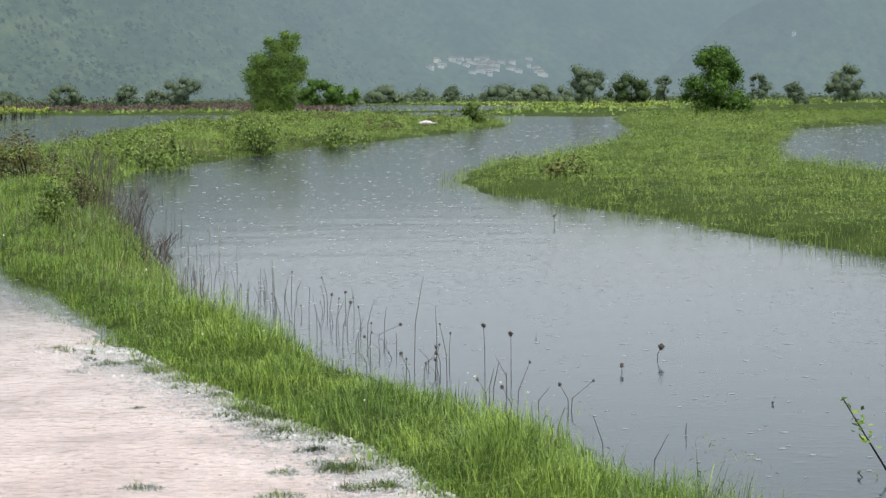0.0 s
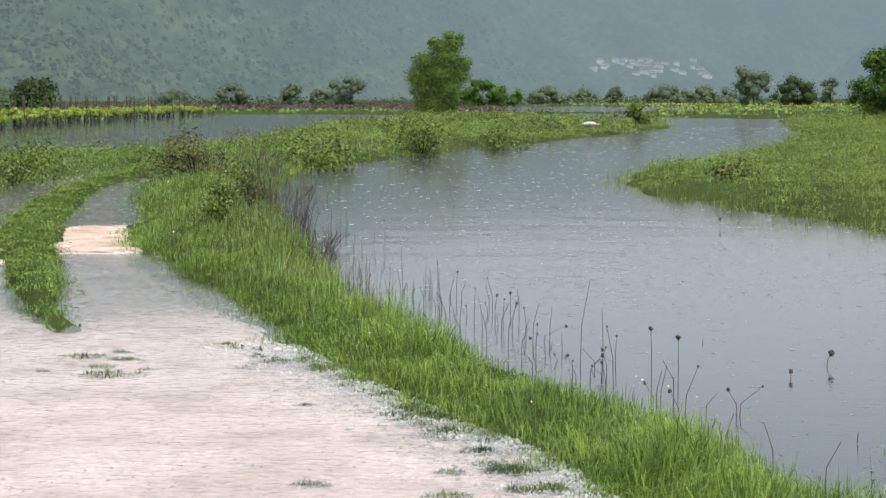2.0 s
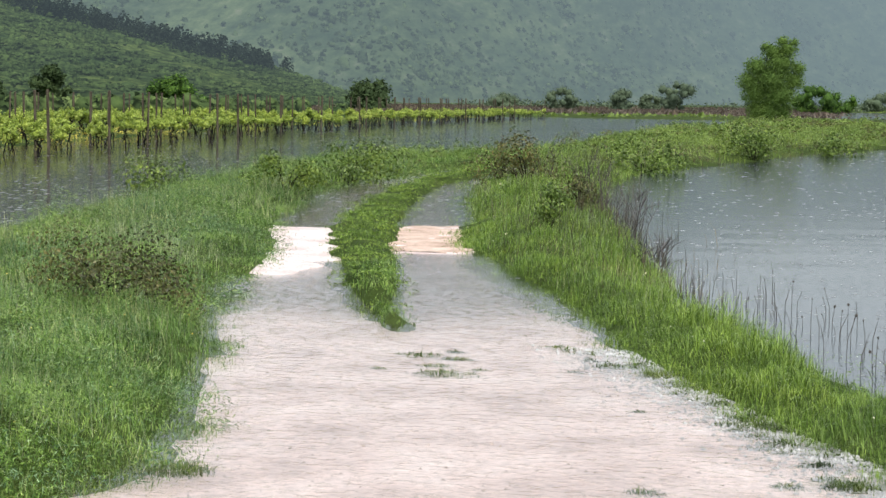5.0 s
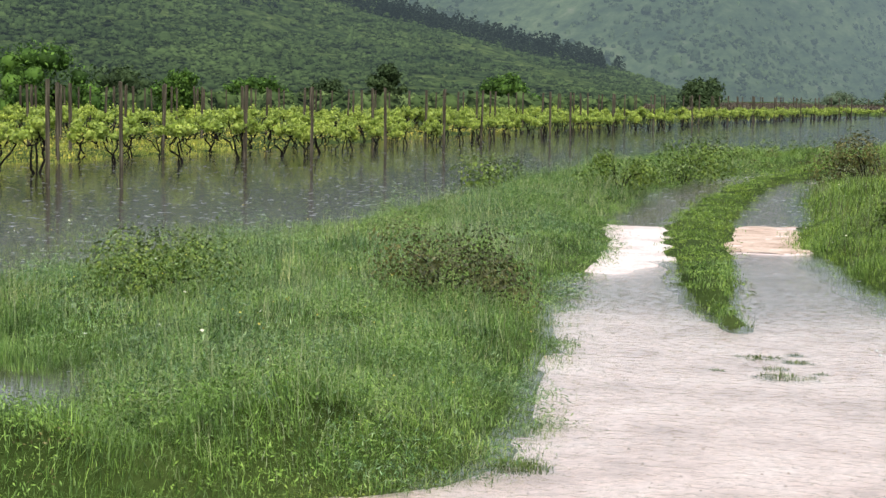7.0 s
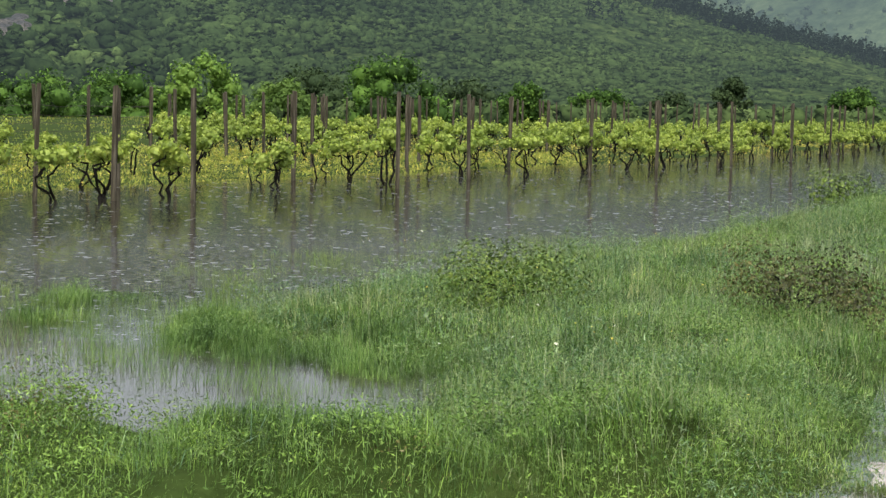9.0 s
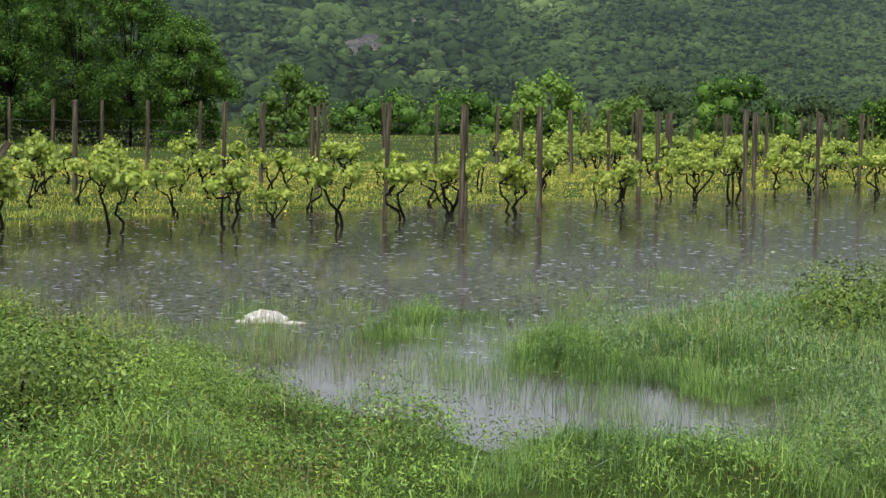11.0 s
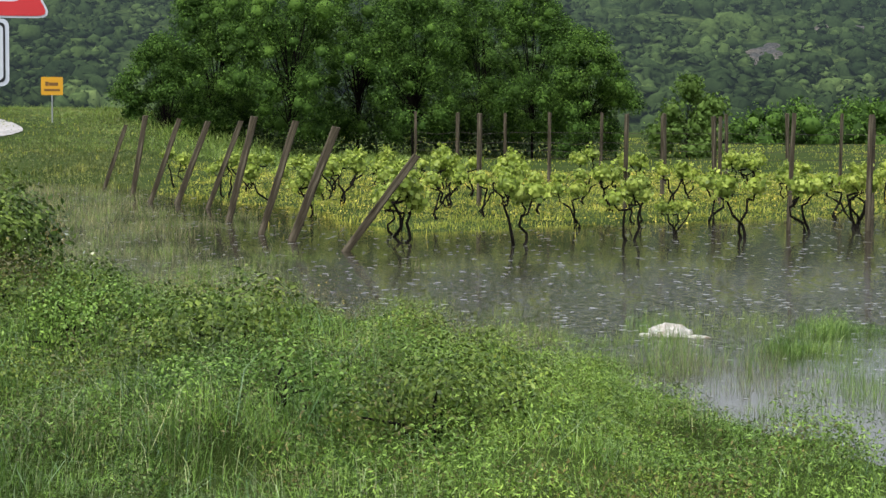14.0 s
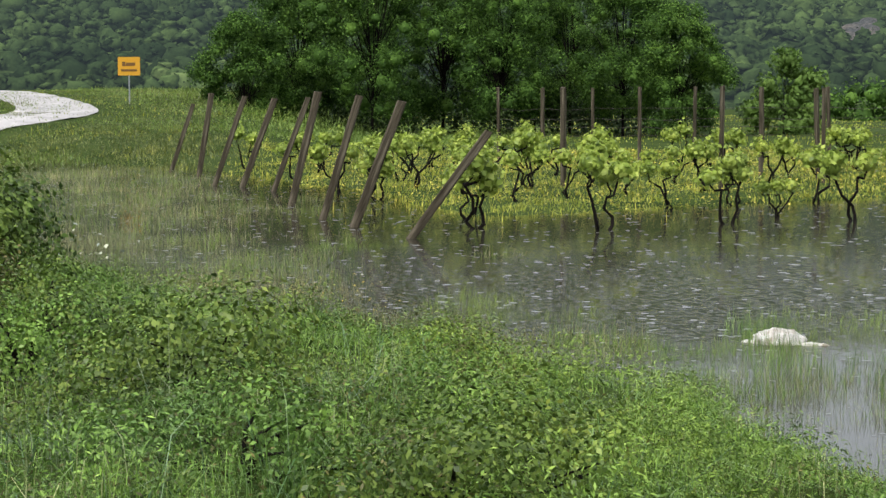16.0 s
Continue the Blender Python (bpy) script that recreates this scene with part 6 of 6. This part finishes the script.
# ---- tufts left standing on the track ----
def tuft_thing(x, y, wide, high_, seed, n=420):
    r_ = np.random.RandomState(seed)
    a_ = r_.uniform(0, 6.283, n)
    d_ = np.sqrt(r_.uniform(0, 1, n)) * wide
    v, f = blades(r_, np.cos(a_) * d_ * 1.5, np.sin(a_) * d_, np.full(n, -0.03), high_ * (1.15 - 0.7 * d_ / wide), np.full(n, 0.0042), 1.3)
    ob = new("grass_tuft", mesh_np("grass_tuft", v, f, M_GRASS_TUFT))
    ob.matrix_world = pose(x, y, 0)
    tagged(ob, "small muddy green grass tuft on the wet track", "grass tuft", "tufts on the track")


TUFTS = [(-1.68, 11.43, 0.09, 0.08), (-1.44, 11.03, 0.07, 0.06), (-1.24, 10.43, 0.07, 0.06), (-0.95, 9.76, 0.12, 0.08), (-0.79, 9.3, 0.08, 0.07), (-0.43, 8.34, 0.09, 0.09), (-0.26, 7.94, 0.08, 0.08),
         (-3.26, 11.85, 0.14, 0.07), (-2.91, 11.08, 0.15, 0.08), (-3.04, 11.4, 0.09, 0.06), (-3.0, 11.75, 0.08, 0.06), (-2.75, 11.3, 0.06, 0.05), (-3.35, 11.2, 0.05, 0.05), (-3.29, 7.85, 0.12, 0.10), (-3.1, 12.1, 0.05, 0.05), (-1.1, 10.0, 0.06, 0.05), (-0.6, 8.8, 0.07, 0.06), (-1.9, 11.8, 0.06, 0.05)]
for i, (x, y, w_, h_) in enumerate(TUFTS):
    tuft_thing(x, y, w_, h_, i)

trng = np.random.RandomState(44)
for i in range(46):
    y_ = trng.uniform(7.4, 12.6)
    x_ = float(np.interp(y_, [7.7, 8.7, 10.0, 11.5, 12.8, 14.9], [0.0, -0.3, -0.95, -1.65, -2.2, -2.95])) - abs(trng.normal(0, 0.26)) - 0.03
    tuft_thing(x_, y_, trng.uniform(0.03, 0.085), trng.uniform(0.04, 0.075), 300 + i, 260)

stand("edge_tufts", rng, 14000, (-9, 16, 6.5, 20, 1.1), lambda x, y, z, i, d: (d > -0.05) & (d < 0.2) & (x > -4.2 - 0.0 * y) & (inside(x, y, W_BANK) < 2.6) & (ruffle(x, y, 0.45) > 0.3), 0.09, 0.003, M_GRASS_TUFT, "sparse muddy grass at the edge of the track", lean=1.3, tuft=4, spread=0.03)
# pebbles on the track
n = 2600
x, y, r = sow(rng, n, -8, 26, 6, 26, 1.2)
z, into, road = land(x, y)
k = road > 0.0
x, y, z = x[k], y[k], z[k]
c = np.stack([x, y, film_height(x, y) + 0.006], -1)
s = rng.uniform(0.004, 0.013, len(x))[:, None]
base = np.array([[1, 0, 0], [0, 1, 0], [-1, 0, 0], [0, -1, 0], [0, 0, 0.8]])
v = (c[:, None] + base[None] * s[:, None] * rng.uniform(0.6, 1.3, (len(x), 5, 1))).reshape(-1, 3)
i = np.arange(len(x))[:, None] * 5
f = np.concatenate([i + [0, 1, 4], i + [1, 2, 4], i + [2, 3, 4], i + [3, 0, 4]], 0)
# a margin of pale washed-up grit along the river side of the track
n = 5200
yy = rng.uniform(7.0, 12.5, n)
xx = np.interp(yy, [5, 7.7, 8.7, 10.0, 11.5, 12.8], [0.5, 0.0, -0.3, -0.95, -1.65, -2.2]) - np.abs(rng.normal(0, 0.24, n)) + 0.05
sz_ = rng.uniform(0.004, 0.016, n)[:, None]
gv = (np.stack([xx, yy, film_height(xx, yy) + 0.010], -1)[:, None] + base[None] * sz_[:, None] * rng.uniform(0.6, 1.3, (n, 5, 1))).reshape(-1, 3)
gi = np.arange(n)[:, None] * 5
gf = np.concatenate([gi + [0, 1, 4], gi + [1, 2, 4], gi + [2, 3, 4], gi + [3, 0, 4]], 0)
tagged(new("margin_grit", mesh_np("margin_grit", gv, gf, M_GRIT)), "pale grey grit washed up along the track's edge", "grit", kind="stuff")
tagged(new("track_pebbles", mesh_np("track_pebbles", v, f, M_PEBBLE)), "small loose stones and debris on the wet track", "pebbles", kind="stuff")

# splashes where rain strikes the water, and painted sky glints: flat pale rings
n = 34000
x, y, r = sow(rng, n, -16, 76, 8, 110, 1.2)
k = rng.uniform(0, 1, n) < np.where(x < -5, 0.7, 0.5)
x, y, r = x[k], y[k], r[k]
z, into, road = land(x, y)
k = (z < -0.03) & ((road < 0) | (r < 99))
x, y, r = x[k], y[k], r[k]
m = len(x)
lake = x < -5
s = np.where(lake, rng.uniform(0.014, 0.046, m) * (r / 14) ** 0.25 * np.clip((r - 8) / 9, 0.25, 1), rng.uniform(0.008, 0.034, m) * (0.25 + r / 24)) 
ang = np.arange(6) * math.pi / 3
ring = np.stack([np.cos(ang), np.sin(ang), 0 * ang], -1)
v = np.stack([x, y, np.full(m, 0.0012)], -1)[:, None] + ring[None] * s[:, None, None] * rng.uniform(0.5, 1.2, (m, 6, 1))
v = np.concatenate([v, np.stack([x, y, 0.0016 + 0.025 * s], -1)[:, None]], 1).reshape(-1, 3)
i = np.arange(m)[:, None] * 7
f = np.concatenate([i + [q, (q + 1) % 6, 6] for q in range(6)], 0)
tagged(new("rain_splash_glints", mesh_np("rain_splash_glints", v, f, M_SPLASH_GLINT)), "tiny rain splashes and painted sky glints on the flood water", "splashes", kind="stuff")


# ---- the floating sack ----
def sack(x, y):
    bm = bmesh.new()
    bmesh.ops.create_icosphere(bm, subdivisions=4, radius=1.0)
    for v_ in bm.verts:
        p = v_.co.copy()
        k_ = 1 + 0.18 * noise.noise(p * 2.2) + 0.10 * noise.noise(p * 5.0) + 0.07 * noise.noise(p * 11.0)
        v_.co = Vector((p.x * 0.165 * k_, p.y * 0.12 * k_, (p.z * 0.085 + 0.012) * k_))
    for k_, (dx, sz) in enumerate(((0.2, 0.055), (0.27, 0.04), (-0.18, 0.05))):
        res = bmesh.ops.create_icosphere(bm, subdivisions=2, radius=1.0)
        for v_ in res["verts"]:
            p = v_.co.copy()
            q = 1 + 0.3 * noise.noise(p * 2 + Vector((k_, 0, 0)))
            v_.co = Vector((dx + p.x * sz * 1.4 * q, p.y * sz * q, p.z * sz * 0.35 * q))
    me = bpy.data.meshes.new("floating_sack")
    bm.to_mesh(me)
    bm.free()
    for p in me.polygons:
        p.use_smooth = True
    me.materials.append(M_SACK)
    ob = new("floating_sack", me)
    ob.matrix_world = pose(x, y, 0.0, 0, 0, 38)
    tagged(ob, "crumpled wet white plastic sack floating in the flood water", "sack")


sack(-11.72, 9.88)
ob = new("white_scrap", bpy.data.meshes.new_from_object(bpy.data.objects["floating_sack"]))
ob.matrix_world = pose(-0.6, 74, 0.62, 0, 0, 20) @ Matrix.Diagonal((1.4, 1.4, 1.0, 1))
tagged(ob, "scrap of white plastic caught in the bank bushes", "litter")


# ---- road signs ----
def rounded(bm, w, h, r_, thick, segs=5):
    pts = []
    for cx_, cy_, a0 in ((w / 2 - r_, h / 2 - r_, 0), (-w / 2 + r_, h / 2 - r_, 90), (-w / 2 + r_, -h / 2 + r_, 180), (w / 2 - r_, -h / 2 + r_, 270)):
        for k_ in range(segs + 1):
            a_ = radians(a0 + 90 * k_ / segs)
            pts.append((cx_ + r_ * math.cos(a_), cy_ + r_ * math.sin(a_)))
    slab(bm, pts, thick)


def slab(bm, pts, thick, front=0.0):
    """A plate in x and z from an outline, thick metres deep behind y = -front."""
    f_ = [bm.verts.new((px, -front, pz)) for px, pz in pts]
    b_ = [bm.verts.new((px, -front + thick, pz)) for px, pz in pts]
    bm.faces.new(f_)
    bm.faces.new(b_[::-1])
    for k_ in range(len(pts)):
        bm.faces.new((f_[k_], b_[k_], b_[(k_ + 1) % len(pts)], f_[(k_ + 1) % len(pts)]))


def plate(name, w, h, r_, thick, front, material, parent, label=""):
    bm = bmesh.new()
    rounded(bm, w, h, r_, thick)
    for v_ in bm.verts:
        v_.co.y -= front
    return part(name, bm, material, parent, label)


def warning_sign(azm, dist):
    a_ = radians(azm)
    x, y = -math.sin(a_) * dist, math.cos(a_) * dist
    e = thing("warning_sign", x, y, 0.0, "red-bordered triangular warning sign over a white distance plate", "road sign", "", azm - 3)
    e.matrix_world = e.matrix_world @ Matrix.Scale(1.29, 4)
    g0 = ground_z(x, y) / 1.29
    bm = bmesh.new()
    tube(bm, [(-0.2, 0.03, g0 - 0.3), (-0.2, 0.03, 2.3)], [0.025, 0.025], 12)
    part("pole", bm, M_STEEL, e, "grey steel pole")
    pl = plate("distance_plate", 0.5, 0.395, 0.045, 0.003, 0.0, M_SIGN_WHITE, e, "white plate with a black rim")
    pl.location = (0, 0, PLATE_Z)
    # the black rim, a thin band in the plate's edge
    bm = bmesh.new()
    outer, inner = bmesh.new(), bmesh.new()
    ring_pts = []
    for inset in (0.022, 0.034):
        w, h, r_ = 0.5 - 2 * inset, 0.395 - 2 * inset, 0.03
        pts = []
        for cx_, cy_, a0 in ((w / 2 - r_, h / 2 - r_, 0), (-w / 2 + r_, h / 2 - r_, 90), (-w / 2 + r_, -h / 2 + r_, 180), (w / 2 - r_, -h / 2 + r_, 270)):
            for k_ in range(6):
                t_ = radians(a0 + 18 * k_)
                pts.append((cx_ + r_ * math.cos(t_), cy_ + r_ * math.sin(t_)))
        ring_pts.append([bm.verts.new((px, -0.003, pz)) for px, pz in pts])
    outer.free(), inner.free()
    for k_ in range(24):
        bm.faces.new((ring_pts[0][k_], ring_pts[0][(k_ + 1) % 24], ring_pts[1][(k_ + 1) % 24], ring_pts[1][k_]))
    part("rim", bm, M_SIGN_BLACK, pl)
    # arrow and the letter m
    bm = bmesh.new()
    slab(bm, [(0.139, -0.08), (0.161, -0.08), (0.161, 0.035), (0.189, 0.035), (0.15, 0.095), (0.111, 0.035), (0.139, 0.035)][::-1], 0.002, 0.004)
    part("arrow", bm, M_SIGN_BLACK, pl, "black upward arrow")
    cu = bpy.data.curves.new("letter", "FONT")
    cu.body, cu.size, cu.extrude = "m", 0.24, 0.001
    tx = new("letter", cu)
    me = bpy.data.meshes.new_from_object(tx)
    bpy.data.objects.remove(tx)
    me.materials.append(M_SIGN_BLACK)
    lt = new("letter", me)
    lt.matrix_world = pose(-0.125, -0.004, -0.075, 90)
    lt.parent = pl
    # the triangle: a white back with a red band
    tri = [(-0.5, 0.0), (0.5, 0.0), (0.0, 0.866)]

    def soft_tri(inset, r_):
        out_ = []
        cx_, cz_ = 0.0, 0.289
        k_in = 1 - inset / 0.289
        pts = [((px - cx_) * k_in + cx_, (pz - cz_) * k_in + cz_) for px, pz in tri]
        for k_ in range(3):
            p, q0, q1 = Vector(pts[k_]), Vector(pts[k_ - 1]), Vector(pts[(k_ + 1) % 3])
            a0, a1 = (q0 - p).normalized(), (q1 - p).normalized()
            s0, s1 = p + a0 * r_, p + a1 * r_
            for t_ in (0, 0.25, 0.5, 0.75, 1):
                out_.append(tuple(s0.lerp(p, t_).lerp(p.lerp(s1, t_), t_)))
        return out_
    bm = bmesh.new()
    slab(bm, soft_tri(0.0, 0.09), 0.003, 0.0)
    tb = part("triangle", bm, M_SIGN_WHITE, e, "white-edged triangular plate")
    tb.location = (0.005, 0, PLATE_Z + 0.395 / 2 + 0.005)
    bm = bmesh.new()
    o_, i_ = ([bm.verts.new((px, -0.004, pz)) for px, pz in soft_tri(q, 0.07)] for q in (0.012, 0.095))
    for k_ in range(15):
        bm.faces.new((o_[k_], o_[(k_ + 1) % 15], i_[(k_ + 1) % 15], i_[k_]))
    part("red_band", bm, M_SIGN_RED, tb, "red reflective band")


PLATE_Z = 1.664
warning_sign(69.86, 15.5)


def village_sign(azm, dist):
    a_ = radians(azm)
    x, y = -math.sin(a_) * dist, math.cos(a_) * dist
    g0 = ground_z(x, y)
    e = thing("village_sign", x, y, g0, "yellow place-name sign on a thin grey pole beside the far road", "road sign", "", azm)
    bm = bmesh.new()
    tube(bm, [(0, 0.04, -0.3), (0, 0.04, 1.7)], [0.03, 0.03], 8)
    part("pole", bm, M_STEEL, e, "thin grey pole")
    pl = plate("plate", 0.86, 0.72, 0.04, 0.02, 0.0, M_SIGN_YELLOW, e)
    pl.location = (0, 0, 1.5)
    for name, w, h, px, pz in (("text_bar", 0.13, 0.17, -0.2, 0.09), ("text_bar", 0.36, 0.13, 0.06, 0.075), ("text_bar", 0.62, 0.09, 0.0, -0.16)):
        bm = bmesh.new()
        slab(bm, [(px - w / 2, pz - h / 2), (px + w / 2, pz - h / 2), (px + w / 2, pz + h / 2), (px - w / 2, pz + h / 2)], 0.004, 0.006)
        part(name, bm, M_SIGN_BROWN, pl)


village_sign(67.3, 80)


# the pale road that bends away at the far west
bm = bmesh.new()
line = FAR_TRACK
qs = np.linspace(0, len(line) - 1, 70)
lx, ly = (np.interp(qs, range(len(line)), [p[k_] for p in line]) for k_ in (0, 1))
lx, ly = (np.convolve(np.pad(q, 4, mode="edge"), np.ones(9) / 9, "valid") for q in (lx, ly))
prev = None
for k_ in range(70):
    tx_, ty_ = lx[min(69, k_ + 1)] - lx[max(0, k_ - 1)], ly[min(69, k_ + 1)] - ly[max(0, k_ - 1)]
    s_ = math.hypot(tx_, ty_)
    row = []
    for o_ in np.linspace(-0.75, 2.2, 5):
        qx, qy = lx[k_] - ty_ / s_ * o_, ly[k_] + tx_ / s_ * o_
        row.append(bm.verts.new((qx, qy, ground_z(qx, qy) + 0.03)))
    if prev:
        for m_ in range(4):
            bm.faces.new((prev[m_], prev[m_ + 1], row[m_ + 1], row[m_]))
    prev = row
me = bpy.data.meshes.new("far_road")
bmesh.ops.recalc_face_normals(bm, faces=bm.faces)
bm.to_mesh(me)
bm.free()
me.materials.append(M_ROAD_FAR)
tagged(new("road_far", me), "pale wet gravel road bending away over the rise", "road", kind="structure")

flowers("white_umbels", rng, 160, (30, 74, 6.5, 24, 1.0), lambda x, y, z, i, d: is_south(x, y, z, i, d) & (x < -12) | is_verge(x, y, z, i, d), 0.3, 0.55, 0.02, M_WHITE_FLOWER, "scattered small white flower heads")
flowers("strip_daisies", rng, 500, (-6, 16, 8, 36, 1.0), is_strip, 0.15, 0.26, 0.014, M_WHITE_FLOWER, "small white flowers in the bank grass")
